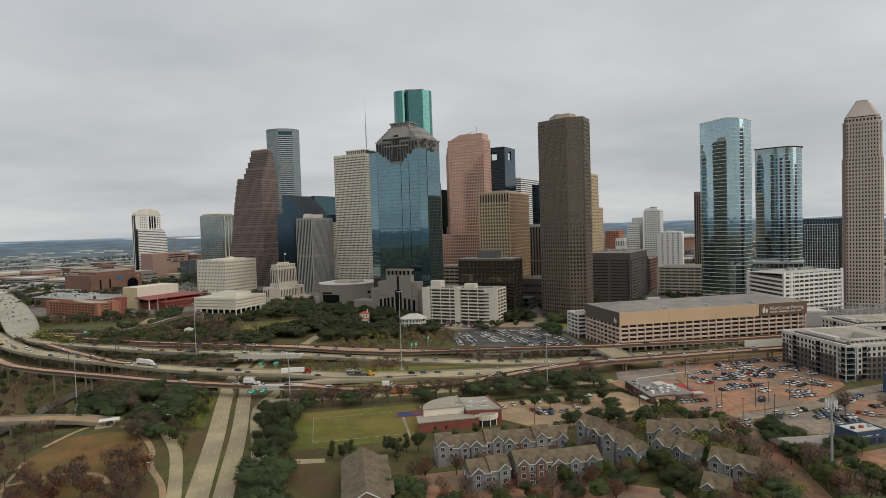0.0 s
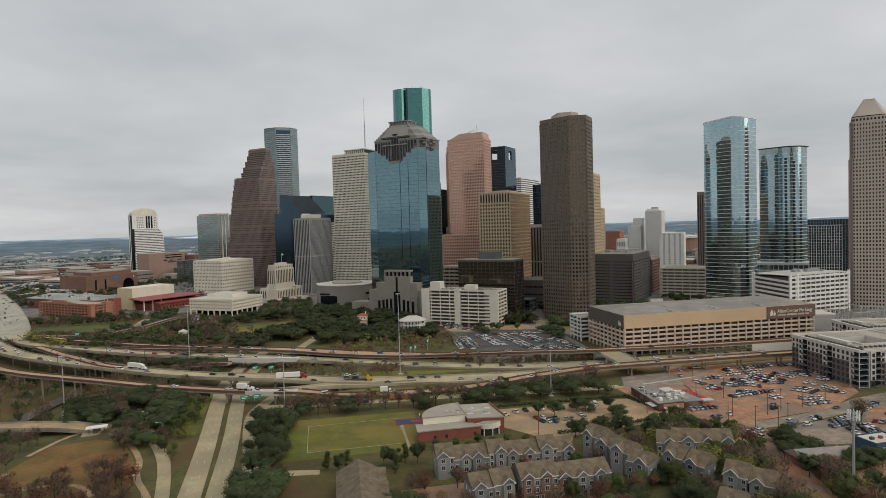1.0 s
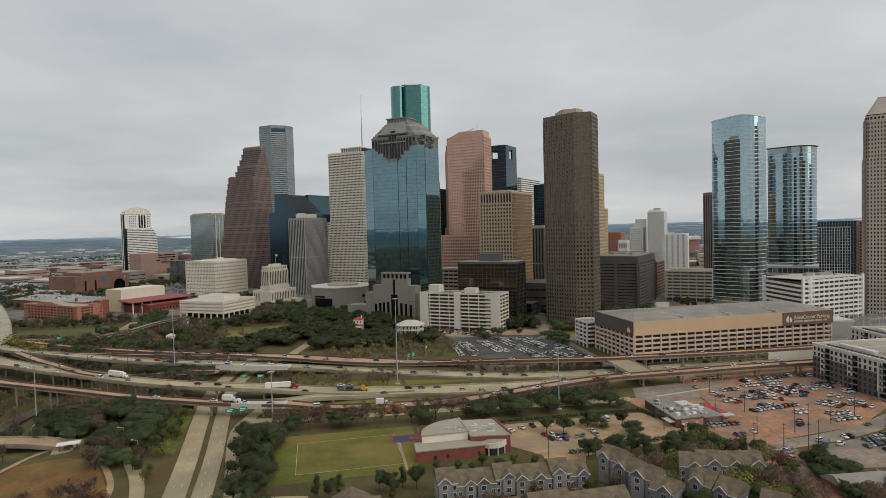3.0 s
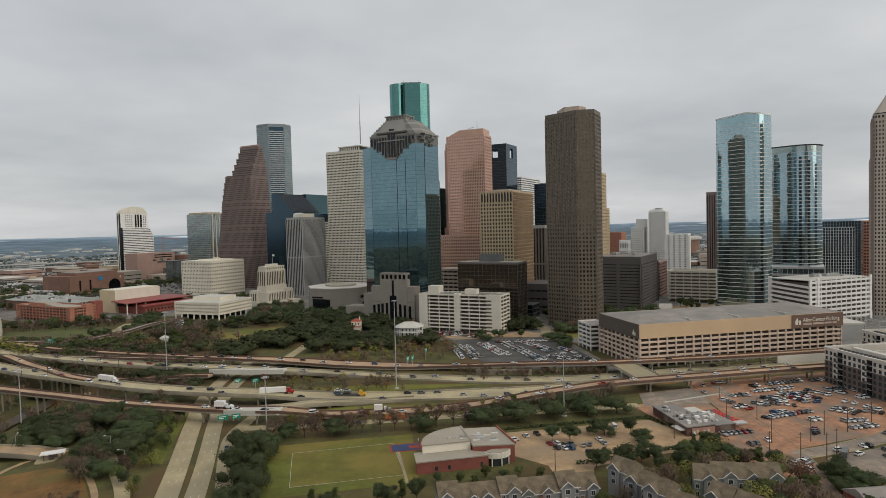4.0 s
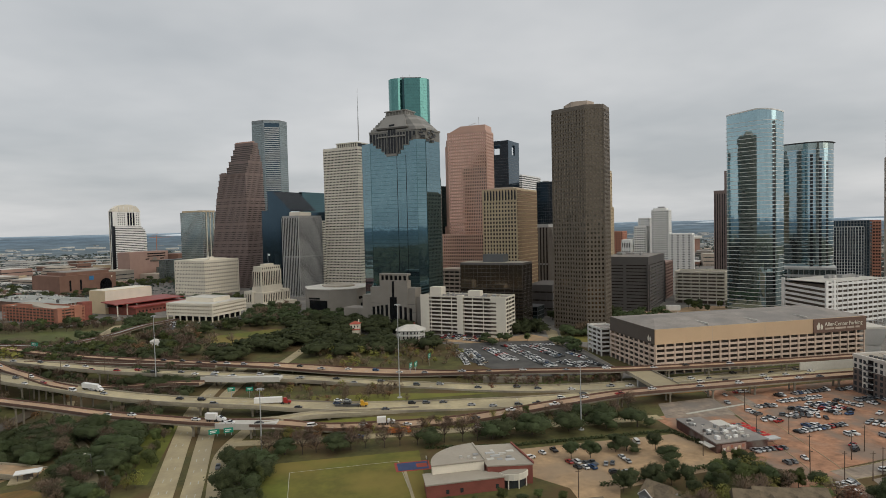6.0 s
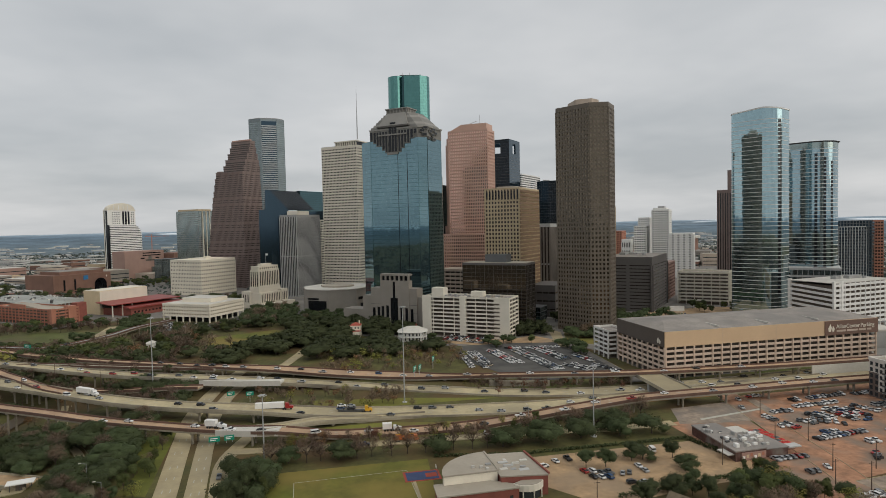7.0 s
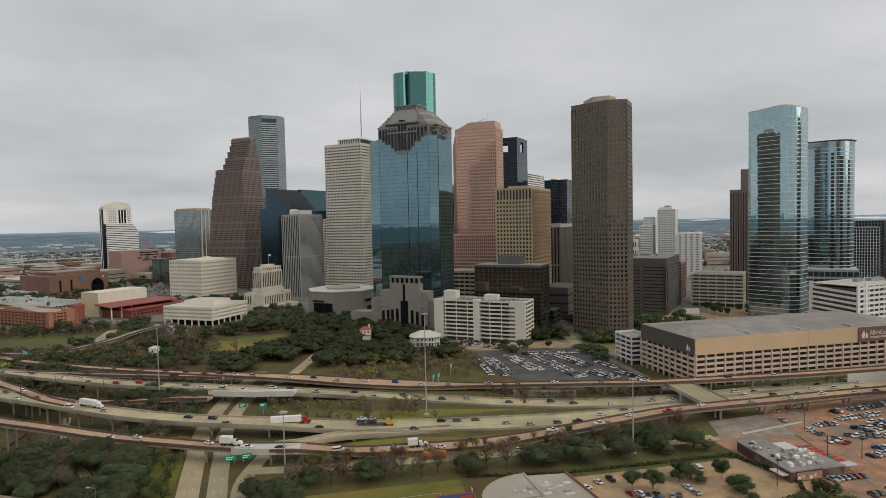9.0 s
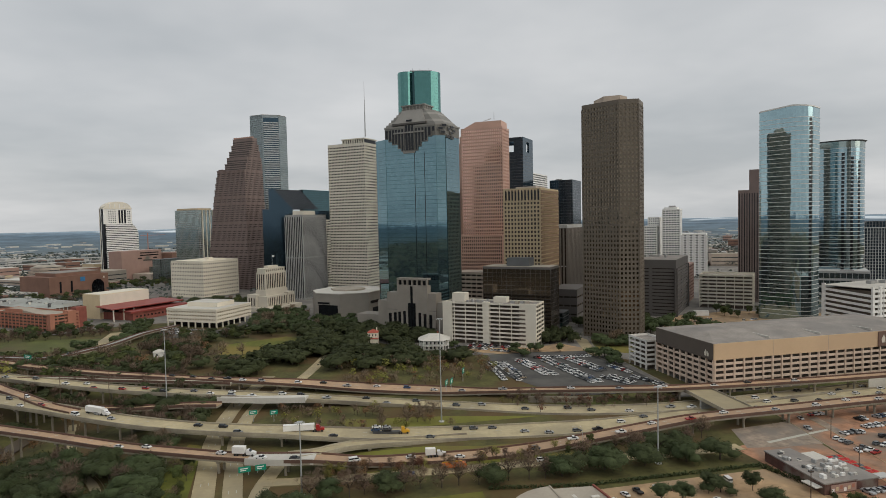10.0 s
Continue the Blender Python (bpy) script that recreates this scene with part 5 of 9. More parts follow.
def round_tower(name, label, x, y, phi, w, d, radii, H, floors, mat, lift):
    root = thing(name, plinth(x, y, phi), label, "skyscraper")
    o = round_plan(w, d, *radii)
    n = len(o)
    # the wall rises a little towards the middle of the near side
    tops = [H + lift * math.cos(1.35 * (px_ - 3) / (w / 2 + 3)) for px_, _ in o]
    bm = bmesh.new()
    lo = [bm.verts.new((*p, -0.5)) for p in o]; hi = [bm.verts.new((*p, z)) for p, z in zip(o, tops)]
    for k in range(n):
        f = bm.faces.new((lo[k], lo[(k + 1) % n], hi[(k + 1) % n], hi[k]))
        f.smooth = True
    part("glazing", bm, mat, root)
    part("roof", prism(round_plan(w, d, *radii, out=-0.6), H - 4, H - 3), ROOF_W, root)
    rim = bmesh.new()
    oo = round_plan(w, d, *radii, out=0.35)
    r1 = [rim.verts.new((*p, z - 0.5)) for p, z in zip(oo, tops)]; r2 = [rim.verts.new((*p, z + 0.9)) for p, z in zip(oo, tops)]
    r3 = [rim.verts.new((p[0] * 0.96, p[1] * 0.96, z + 0.9)) for p, z in zip(o, tops)]; r4 = [rim.verts.new((p[0] * 0.96, p[1] * 0.96, z - 3.5)) for p, z in zip(o, tops)]
    for k in range(n):
        j = (k + 1) % n
        for u, v in ((r1, r2), (r2, r3), (r3, r4)):
            rim.faces.new((u[k], u[j], v[j], v[k]))
    part("roof_rim", rim, PAINT_W if lift else SLATE, root)
    me = to_mesh(prism(round_plan(w, d, *radii, out=0.2), 0, 0.5), "floor_band", PAINT_W)
    for k in range(floors):
        piece("floor_band", me, root, (0, 0, 6 + k * (H - 10) / floors))
    # stacks of balconies with dark panes behind
    step = (H - 10) / floors
    for px_, py_, turn, k0, k1 in BAYS[lift > 0]:
        ds = bmesh.new()
        for k in range(k0, int(floors * k1)):
            bx(ds, -1.5, 1.5, -0.25, 0.3, 6.6 + k * step, 6 + (k + 0.86) * step)
        o_ = part("dark_panes", ds, G_BLACK, root)
        o_["kind"] = "stuff"
        o_.location, o_.rotation_euler = (px_, py_, 0), (0, 0, radians(turn))
    return root


def on_round(w, d, r, ang):
    """Place on the near right rounding, by degrees from straight ahead."""
    t = radians(270 + ang)
    return (w / 2 - r + (r - 0.02) * math.cos(t), -d / 2 + r + (r - 0.02) * math.sin(t), ang)


BAYS = {True: [on_round(47, 40, 15, 66) + (4, 0.98)],
        False: [on_round(46, 42, 22, 22) + (4, 0.95), on_round(46, 42, 22, 46) + (4, 0.93), on_round(46, 42, 22, 70) + (4, 0.9)]}
round_tower("rounded_glass_tower", "tall rounded glass tower with white floor lines", 475, 637, -63, 47, 40, (3, 15, 12, 8), 210.5, 46, G_SKY, 4)
e2 = round_tower("rounded_glass_tower", "shorter rounded glass tower with a dark roof rim", 593.5, 692, -62, 46, 42, (3, 22, 12, 8), 188, 40, G_STEEL, 0)
part("crown_band", prism(round_plan(46, 42, 3, 22, 12, 8, out=0.1), 181, 187.4), G_GREY, e2)
part("flared_rim", prism(round_plan(46, 42, 3, 22, 12, 8, out=0.5), 187.6, 188.8, top=round_plan(46, 42, 3, 22, 12, 8, out=2.0)), SLATE, e2)
block("glass_podium", "pale glazed podium block", (584, 643), -43, 64, 50, 41, 5, 12, 8, PALEC, G_STEEL, 0.3, 0.08, 0.3, roof=ROOF_W, plant=4, seed=12)
br = thing("brown_slab_tower", plinth(535, 745, -43), "tall stepped brown slab tower", "skyscraper")
part("slab", box(-26, 0, 0, 50, -0.5, 138), GRAN_BR, br)
part("tall_slab", box(-14, 0, 4, 50, 138, 163), GRAN_BR, br)
for k in range(9):
    part("window_strip", box(-25 + k * 2.8, -24 + k * 2.8, -0.2, 0.3, 4, 134), G_BLACK, br)
block("grid_block", "grey office block with pale ribs", (772, 783), -43, 46, 40, 85, 20, 14, 10, GREYC, G_NAVY, 0.2, 0.25, 0.3, pier_mat=PALEC)
block("dark_rear_block", "dark slab behind the ribbed block", (800, 800), -43, 76, 40, 94, 22, 20, 10, SLATE, G_NAVY, 0.12, 0.3)
block("tan_cube", "orange tan block far behind", (820, 800), -43, 10, 60, 92, 20, 3, 14, BRICK_O, G_BRONZE, 0.5, 0.3)

# beige tower with pyramid cap
we = thing("beige_tower", plinth(581.5, 557.5, -45), "beige precast tower with punched windows and a pyramid cap", "skyscraper")
wp = [(-18, -14), (-14, -18), (14, -18), (18, -14), (18, 14), (14, 18), (-14, 18), (-18, 14)]
def tapered_tower(z0, z1, out, floors):
    p = [(x * out, y * out) for x, y in wp]
    part("glazing", prism(p, z0, z1), G_BRONZE, we)
    me = to_mesh(prism(ring_out(p, 0.35), 0, 1.75), "floor_band", BEIGE)
    for k in range(floors):
        piece("floor_band", me, we, (0, 0, z0 + k * (z1 - z0) / floors))
    pm_ = to_mesh(box(-0.72, 0.72, -0.5, 0.2, 0, z1 - z0), "pier", BEIGE)
    for i in range(8):
        a, b = Vector(p[i]), Vector(p[(i + 1) % 8])
        n = max(2, round((b - a).length / 2.7)); d = (b - a) / n
        for k in range(n):
            q = a + d * (k + 0.5)
            piece("pier", pm_, we, (q.x, q.y, z0), math.atan2(d.y, d.x))
tapered_tower(-0.5, 159, 1.0, 41)
tapered_tower(159, 196, 0.94, 9)
part("ledge", prism(ring_out([(x * 0.94, y * 0.94) for x, y in wp], 0.9), 159, 160.2), BEIGE, we)
part("cornice", prism(ring_out([(x * 0.94, y * 0.94) for x, y in wp], 0.6), 196, 198), BEIGE, we)
part("crown_tier", prism([(x * 0.9, y * 0.9) for x, y in wp], 198, 203), BEIGE, we)
# black band paints the shade between crown and cap
part("crown_shadow_gap", prism([(x * 0.86, y * 0.86) for x, y in wp], 203, 204), G_BLACK, we)
part("pyramid_cap", prism([(x * 0.87, y * 0.87) for x, y in wp], 204, 221, top=[(x * 0.33, y * 0.33) for x, y in wp]), BEIGE, we)
part("cap_finial", prism([(x * 0.3, y * 0.3) for x, y in wp], 221, 222.2), BEIGE, we)
for i in range(8):
    a, b = Vector(wp[i]) * 0.9, Vector(wp[(i + 1) % 8]) * 0.9
    n = max(2, round((b - a).length / 3.2)); d = (b - a) / n
    for k in range(n):
        q = a + d * (k + 0.5)
        w_ = part("crown_window", box(-0.8, 0.8, -0.12, 0.2, 199, 201.4), G_BLACK, we)
        w_.location, w_.rotation_euler = (q.x, q.y, 0), (0, 0, math.atan2(d.y, d.x))
part("dark_strip", box(-17.6, -15.6, -17.8, -16, 0, 198), GRAN_BR, we)

# far white and brick buildings between the towers
block("orange_brick_block", "orange brick apartment block far behind", (698, 1328), -40, 31, 50, 76, 18, 8, 12, BRICK_O, G_BRONZE, 0.5, 0.4)
wh_ = block("white_hotel", "white tower block with a stepped top", (664, 1094), -40, 30, 40, 118, 28, 6, 9, PAINT_W, G_WIN, 0.62, 0.3)
part("stepped_top", box(-28, -5, 3, 34, 118.3, 124), PAINT_W, wh_)
part("plant_room", box(-20, -9, 8, 28, 124, 127), GREYC, wh_)
block("white_hotel", "white tower block with long windows", (653, 1007), -40, 37, 40, 75, 18, 4, 9, PAINT_W, G_WIN, 0.6, 0.62)
block("grey_hotel", "pale grey hotel tower with small windows", (658, 1150), -40, 20, 50, 104, 24, 5, 12, PAINT_W, G_WIN, 0.6, 0.5)
block("grey_hotel", "pale grey banded hotel block", (633, 1120), -40, 22, 36, 88, 20, 5, 9, PAINT_W, G_WIN, 0.6, 0.25)
block("white_annex", "low white block with tall dark windows", (600, 1120), -40, 16, 24, 60, 4, 5, 6, PAINT_W, G_BLACK, 0.4, 0.5)
st_ = thing("stadium", plinth(1050, 1700, -40), "wide low stadium with a pale rim", "building")
part("bowl", prism(oval(90, 110, 32, 2), -0.5, 46), BRICK_B, st_)
part("rim", prism(oval(96, 116, 32, 2), 46, 52), ROOF_W, st_)

# ---- civic buildings ----
wl_ = block("cream_courthouse", "cream stone block with small square windows", (-155, 1079), -40, 68, 69, 52, 9, 19, 19, CREAM, G_BRONZE, 0.6, 0.52, 0.4, roof=ROOF_W)
part("penthouse", box(-50, -10, 18, 55, 52.3, 57), CREAM, wl_)
part("stair_head", box(-22, -14, 24, 32, 57, 60), CREAM, wl_)
lw = thing("cream_low_block", plinth(-102, 785, -33), "low cream block on columns with deep window bands", "building")
part("core", box(-64.5, -1.5, 1.5, 56.5, 6.5, 19), BUFF, lw)
part("ground_glazing", box(-60, -6, 6, 52, -0.3, 6.6), G_BLACK, lw)
part("roof", box(-66.2, 0.2, -0.2, 58.2, 19.2, 20.4), CREAM, lw)
part("roof_membrane", box(-65, -1, 1, 57, 20.4, 20.6), ROOF_W, lw)
part("penthouse", box(-52, -12, 16, 44, 20.6, 25), CREAM, lw)
part("penthouse_roof", box(-51.5, -12.5, 16.5, 43.5, 25, 25.3), ROOF_W, lw)
lb_ = to_mesh(box(-66, 0, 0, 58, 0, 2.3), "floor_band", CREAM)
for k in range(4):
    piece("floor_band", lb_, lw, (0, 0, 6.0 + k * 3.9))
lp_, lq_ = to_mesh(box(-0.35, 0.35, 0.1, 1.6, 0, 13.4), "pier", CREAM), to_mesh(box(-1.6, -0.1, -0.35, 0.35, 0, 13.4), "pier", CREAM)
for k in range(19):
    piece("pier", lp_, lw, (-65.5 + k * 3.61, 0, 6.1))
for k in range(17):
    piece("pier", lq_, lw, (0, 0.5 + k * 3.56, 6.1))
lc_ = to_mesh(box(-0.6, 0.6, -0.6, 0.6, -0.4, 6.1), "ground_column", CREAM)
for k in range(8):
    piece("ground_column", lc_, lw, (-65 + k * 9.15, 0.8, 0))
for k in range(1, 7):
    piece("ground_column", lc_, lw, (-0.8, 0.8 + k * 9.3, 0))

LIME = matte("grey_cream_limestone", (0.60, 0.55, 0.46), 0.85, 0.1, 0.06, 1.2, alt=(0.46, 0.42, 0.35), alt_amt=0.6)
ca = thing("city_hall", plinth(-60, 898, -40), "pale limestone city hall with a stepped central tower", "building")
part("wing", box(-22, 6, 0, 47, -0.5, 19), LIME, ca)
part("end_wing", box(-24, -10, -3, 10, -0.5, 21), LIME, ca)
part("end_wing", box(-10, 7.5, 37, 49, -0.5, 21), LIME, ca)
part("plinth", box(-25, 14, -5, 56, -0.5, 5), LIME, ca)
part("tower", box(-15, 0, 4, 42, 18, 48), LIME, ca)
part("tower_step", box(-15.8, 0.9, 3.2, 42.8, 18, 26), LIME, ca)
part("upper_tower", box(-14, -1, 5, 41, 48, 53), LIME, ca)
part("roof_box", box(-11, -4, 14, 32, 53, 56), LIME, ca)
part("cornice", box(-14.4, -0.6, 4.6, 41.4, 52.2, 53.2), LIME, ca)
wt_ = to_mesh(box(-0.3, 0.2, 0, 1.3, 0, 18), "window_strip", G_BRONZE)
wb2 = to_mesh(box(-0.3, 0.2, 0, 1.1, 0, 10), "base_window", G_BRONZE)
for k in range(11):
    piece("window_strip", wt_, ca, (0, 6.2 + k * 3.2, 28))
    piece("base_window", wb2, ca, (6, 2 + k * 3.2, 7))
for k in range(9):
    part("upper_window", box(-1.2, -0.85, 7.5 + k * 3.7, 8.7 + k * 3.7, 49.2, 51.4), G_BRONZE, ca)
for k in range(4):
    part("window_strip", box(-13.6 + k * 3.5, -12.4 + k * 3.5, 3.8, 4.3, 27, 46), G_BRONZE, ca)
for k in range(3):
    part("base_window", box(-21.5 + k * 4, -20.2 + k * 4, -3.25, -2.8, 7, 17), G_BRONZE, ca)
    part("base_window", box(7.3, 7.75, 39 + k * 3.2, 40.2 + k * 3.2, 7, 17), G_BRONZE, ca)
fp = bmesh.new(); rod(fp, (-6, 24, 56), (-6, 24, 70), 0.25, 0.12)
part("flagpole", fp, STEEL, ca)
part("flag", box(-6, -2.2, 23.9, 24.1, 66.5, 69), SIGN_W, ca)

mu = thing("octagonal_hall", plinth(39, 830, -40), "taupe stone octagonal hall with a pale flat roof", "building")
oct8 = [(42 * math.cos(math.pi / 8 + k * math.pi / 4), 42 * math.sin(math.pi / 8 + k * math.pi / 4)) for k in range(8)]
part("outer_wall", prism(oct8, -0.5, 29), TAUPE, mu)
part("cornice", prism(ring_out(oct8, 0.5), 28.6, 29.5), TAUPE, mu)
part("roof", prism(ring_out(oct8, 0.1), 29.5, 30.2), ROOF_W, mu)
part("roof_step", prism([(x * 0.5, y * 0.45) for x, y in oct8], 30.2, 32), ROOF_T, mu)
for a, b, z0, z1 in ((-13, 13, 5, 17), (-14, 2, 18, 20)):
    part("front_glazing", box(a, b, -39.3, -38.3, z0, z1), G_BLACK, mu)
part("side_glazing", box(38.3, 39.3, -12, 4, 17, 20), G_BLACK, mu)
part("side_glazing", box(38.3, 39.3, -8, 12, 3, 12), G_BLACK, mu)

og = garage("orange_garage", "orange brick parking garage with open decks", (-271.3, 826), -40, 112, 30, 17, 5, 16, 4, BRICK_O, 0.5, 0.1, roof=ROOF_T)
part("stair_tower", box(-8, 1, 18, 27, 0, 20), BRICK_O, og)
part("stair_tower", box(-4, 1.2, -1, 4, 0, 19), BRICK_O, og)
part("brick_block", box(-14, -4, 30.6, 42, -0.3, 22), BRICK_R, og)
rd_ = bmesh.new(); rv_ = [rd_.verts.new(p) for p in ((-100, 6, 17), (-30, 6, 17), (-30, 20, 17), (-100, 20, 17), (-92, 6, 20.5), (-66, 6, 20.5), (-66, 20, 20.5), (-92, 20, 20.5))]
for f in ((0, 1, 5, 4), (1, 2, 6, 5), (2, 3, 7, 6), (3, 0, 4, 7), (4, 5, 6, 7)):
    rd_.faces.new([rv_[q] for q in f])
part("roof_ramp", rd_, ROOF_T, og)
part("ramp_wall", box(-92, -60, 5.4, 6, 17, 20.9), BRICK_O, og)
sd = thing("convention_hall", plinth(-320, 930, -40), "long low hall with a pale ribbed roof", "building")
part("outer_wall", box(-130, 20, 0, 60, -0.5, 14), BRICK_B, sd)
part("roof", prism([(-132, -2), (22, -2), (22, 62), (-132, 62)], 14, 18, top=[(-126, 26), (16, 26), (16, 34), (-126, 34)]), ROOF_G2, sd)
vr_ = random.Random(44)
for k in range(40):
    x, y = vr_.uniform(-122, 14), vr_.uniform(3, 50)
    a, b = vr_.uniform(1.2, 4.5), vr_.uniform(1.2, 3.5)
    part("roof_unit", box(x, x + a, y, y + b, 14, 17.2 + vr_.uniform(0.3, 1.8)), (GREYC, DARKSTEEL, ROOF_W, PALEC)[k % 4], sd)
for k in range(12):
    part("side_column", box(20, 20.8, 2 + k * 4.8, 3 + k * 4.8, 0, 14), PALEC, sd)
th = thing("theatre", plinth(-247, 907, -40), "cream theatre fly tower above red brick wings", "theatre")
part("fly_tower", box(-32, 0, 0, 66, -0.5, 29), matte("tan_yellow_stone", (0.62, 0.50, 0.32), 0.85, 0.08, 0.1), th)
part("stone_side", box(-0.2, 0.3, 0, 66, 8, 28.7), IVORY, th)
part("roof", box(-31, -1, 1, 65, 29, 29.6), IVORY, th)
part("foyer", box(-6, 34, 4, 78, -0.5, 9), BRICK_R, th)
cn_ = bmesh.new()
cv_ = [cn_.verts.new((x, y, z + dz)) for dz in (-1.0, 0.0) for x, y, z in ((0.4, -6, 16.4), (37, -11, 14.9), (41, 84, 14.9), (0.4, 84, 16.4))]
for f in ((3, 2, 1, 0), (4, 5, 6, 7), (0, 1, 5, 4), (1, 2, 6, 5), (2, 3, 7, 6), (3, 0, 4, 7)):
    cn_.faces.new([cv_[q] for q in f])
part("canopy", cn_, RED_MET, th)
part("foyer_glazing", box(1, 20, 2, 88, 9, 14.6), G_BRONZE, th)
part("lower_roof", prism([(22, 8), (52, 2), (52, 86), (22, 86)], 9, 11), RED_MET, th)
part("brick_front", box(24, 50, 6, 84, -0.5, 9), BRICK_R, th)
for k in range(14):
    part("window", box(49.8, 50.2, 10 + k * 5, 12 + k * 5, 3.5, 5.5), G_BLACK, th)
for k in range(3):
    part("canopy_post", box(34, 35.1, -8 + k * 13, -6.9 + k * 13, 0, 14), IVORY, th)

bb = thing("brick_hall", plinth(-398, 1185, -40), "large brown brick performance hall with an arched entrance", "building")
part("front_block", box(-79, 0, 0, 99, -0.5, 32), BRICK_B, bb)
part("upper_block", box(-60, -6, 14, 90, 32, 37), BRICK_B, bb)
part("roof", box(-58, -8, 16, 88, 37, 37.6), ROOF_G, bb)
arch = [(80 + 11 * math.cos(k * math.pi / 10), 12 + 11 * math.sin(k * math.pi / 10)) for k in range(11)]
ab = bmesh.new()
ab.faces.new([ab.verts.new((0.4, y, z)) for y, z in [(91, 0)] + arch + [(69, 0)]])
bmesh.ops.solidify(ab, geom=ab.faces[:], thickness=0.5)
part("arch_glazing", ab, G_BLACK, bb)
part("blue_banner", box(0, 0.6, 50, 58, 22, 29), matte("blue_banner", (0.03, 0.16, 0.34), 0.6), bb)
for y in (16, 34):
    part("tall_window", box(0, 0.4, y, y + 3, 6, 24), G_BLACK, bb)
part("emblem", box(0, 0.5, 90, 92, 24, 27), IVORY, bb)

pb = thing("rose_stone_hall", plinth(-362, 1456, -40), "rose stone hall with slit windows and a wall emblem", "building")
part("outer_wall", box(-40, 0, 0, 94, -0.5, 60), ROSE_S, pb)
for y, w_, z in ((42, 44, 54), (42, 44, 49), (37, 9, 43), (73, 9, 43)):
    part("slit_window", box(-0.2, 0.5, y, y + w_, z, z + 2.0), G_BLACK, pb)
eb = bmesh.new()
eb.faces.new([eb.verts.new((0.8, 59 + 5.5 * math.cos(k * math.pi / 6), 43 + 5 * math.sin(k * math.pi / 6))) for k in range(12)])
bmesh.ops.solidify(eb, geom=eb.faces[:], thickness=0.8)
part("wall_emblem", eb, TAUPE, pb)
part("emblem_wing", box(0, 0.9, 49, 69, 38, 41), UMBER, pb)
part("glass_drum", prism([(22 + 14 * math.cos(k * math.pi / 8), 66 + 18 * math.sin(k * math.pi / 8)) for k in range(16)], -0.5, 26), G_GREY, pb)
part("terrace", box(4, 60, 20, 130, -0.5, 14), BUFF, pb)
part("rear_block", box(-30, 30, 96, 170, -0.5, 52), BRICK_B, pb)
block("glass_link", "blue glass block behind the courthouse", (-280, 1400), -40, 20, 60, 44, 10, 5, 14, SLATE, G_GREY, 0.15, 0.1)
tcr = thing("tower_crane", plinth(-420, 1950, 25), "orange tower crane over a building site", "crane")
cb = bmesh.new(); rod(cb, (0, 0, 0), (0, 0, 92), 1.2, 1.2, 4); part("mast", cb, BRICK_O, tcr)
cb = bmesh.new(); rod(cb, (-18, 0, 86), (48, 0, 86), 0.9, 0.7, 4); rod(cb, (0, 0, 98), (36, 0, 87), 0.2, 0.2, 4); rod(cb, (0, 0, 98), (-16, 0, 87), 0.2, 0.2, 4); part("jib", cb, BRICK_O, tcr)

# old houses in the park
def gable_bm(w, d, z0, h, over=0.5):
    """Pitched roof solid, ridge along y."""
    bm = bmesh.new()
    a = [bm.verts.new(p) for p in ((-w / 2 - over, -over, z0), (w / 2 + over, -over, z0), (0, -over, z0 + h), (-w / 2 - over, d + over, z0), (w / 2 + over, d + over, z0), (0, d + over, z0 + h))]
    for f in ((0, 1, 2), (5, 4, 3), (0, 2, 5, 3), (2, 1, 4, 5), (1, 0, 3, 4)):
        bm.faces.new([a[i] for i in f])
    return bm


def hip_bm(w, d, z0, h, over=0.6, flat=0.0):
    bm = bmesh.new()
    k = min(w, d) / 2 * (1 - flat)
    a = [bm.verts.new(p) for p in ((-over, -over, z0), (w + over, -over, z0), (w + over, d + over, z0), (-over, d + over, z0))]
    b = [bm.verts.new(p) for p in ((k, k, z0 + h), (max(w - k, k + 0.2), k, z0 + h), (max(w - k, k + 0.2), max(d - k, k + 0.2), z0 + h), (k, max(d - k, k + 0.2), z0 + h))]
    for i in range(4):
        bm.faces.new((a[i], a[(i + 1) % 4], b[(i + 1) % 4], b[i]))
    bm.faces.new(b); bm.faces.new(a[::-1])
    return bm


rh = thing("old_house", plinth(40, 646, -15), "tall cream house with a red tile roof", "house")
part("outer_wall", box(0, 9, 0, 9, -0.5, 11), CREAM, rh)
part("roof", hip_bm(9, 9, 11, 2.6), CLAY, rh)
part("porch", box(3, 9.5, -3, 0, -0.5, 6), CREAM, rh)
part("porch_roof", box(2.6, 10, -3.4, 0, 6, 6.5), CLAY, rh)
part("chimney", box(7, 8, 6, 7, 11, 15), CREAM, rh)
for z in (1.5, 5, 8):
    for x in (1.2, 4.2, 7.0):
        part("window", box(x, x + 1, -0.08, 0.1, z, z + 1.7), G_WIN, rh)
gz_ = thing("white_mansion", plinth(78, 606, -15), "white two-storey house with wraparound porches and pale roof", "house")
part("outer_wall", box(4, 21, 4, 16, -0.5, 8.6), PAINT_W, gz_)
for z in (3.9, 8.4):
    part("porch_floor", prism([(4, 0), (20, 0), (25, 5), (25, 16), (0, 16), (0, 5)], z, z + 0.4), PAINT_W, gz_)
part("roof", prism([(3, -1), (21, -1), (26, 4.5), (26, 17), (-1, 17), (-1, 4.5)], 8.8, 13, top=[(9, 7), (16, 7), (17, 8), (17, 11), (8, 11), (8, 8)]), ROOF_W, gz_)
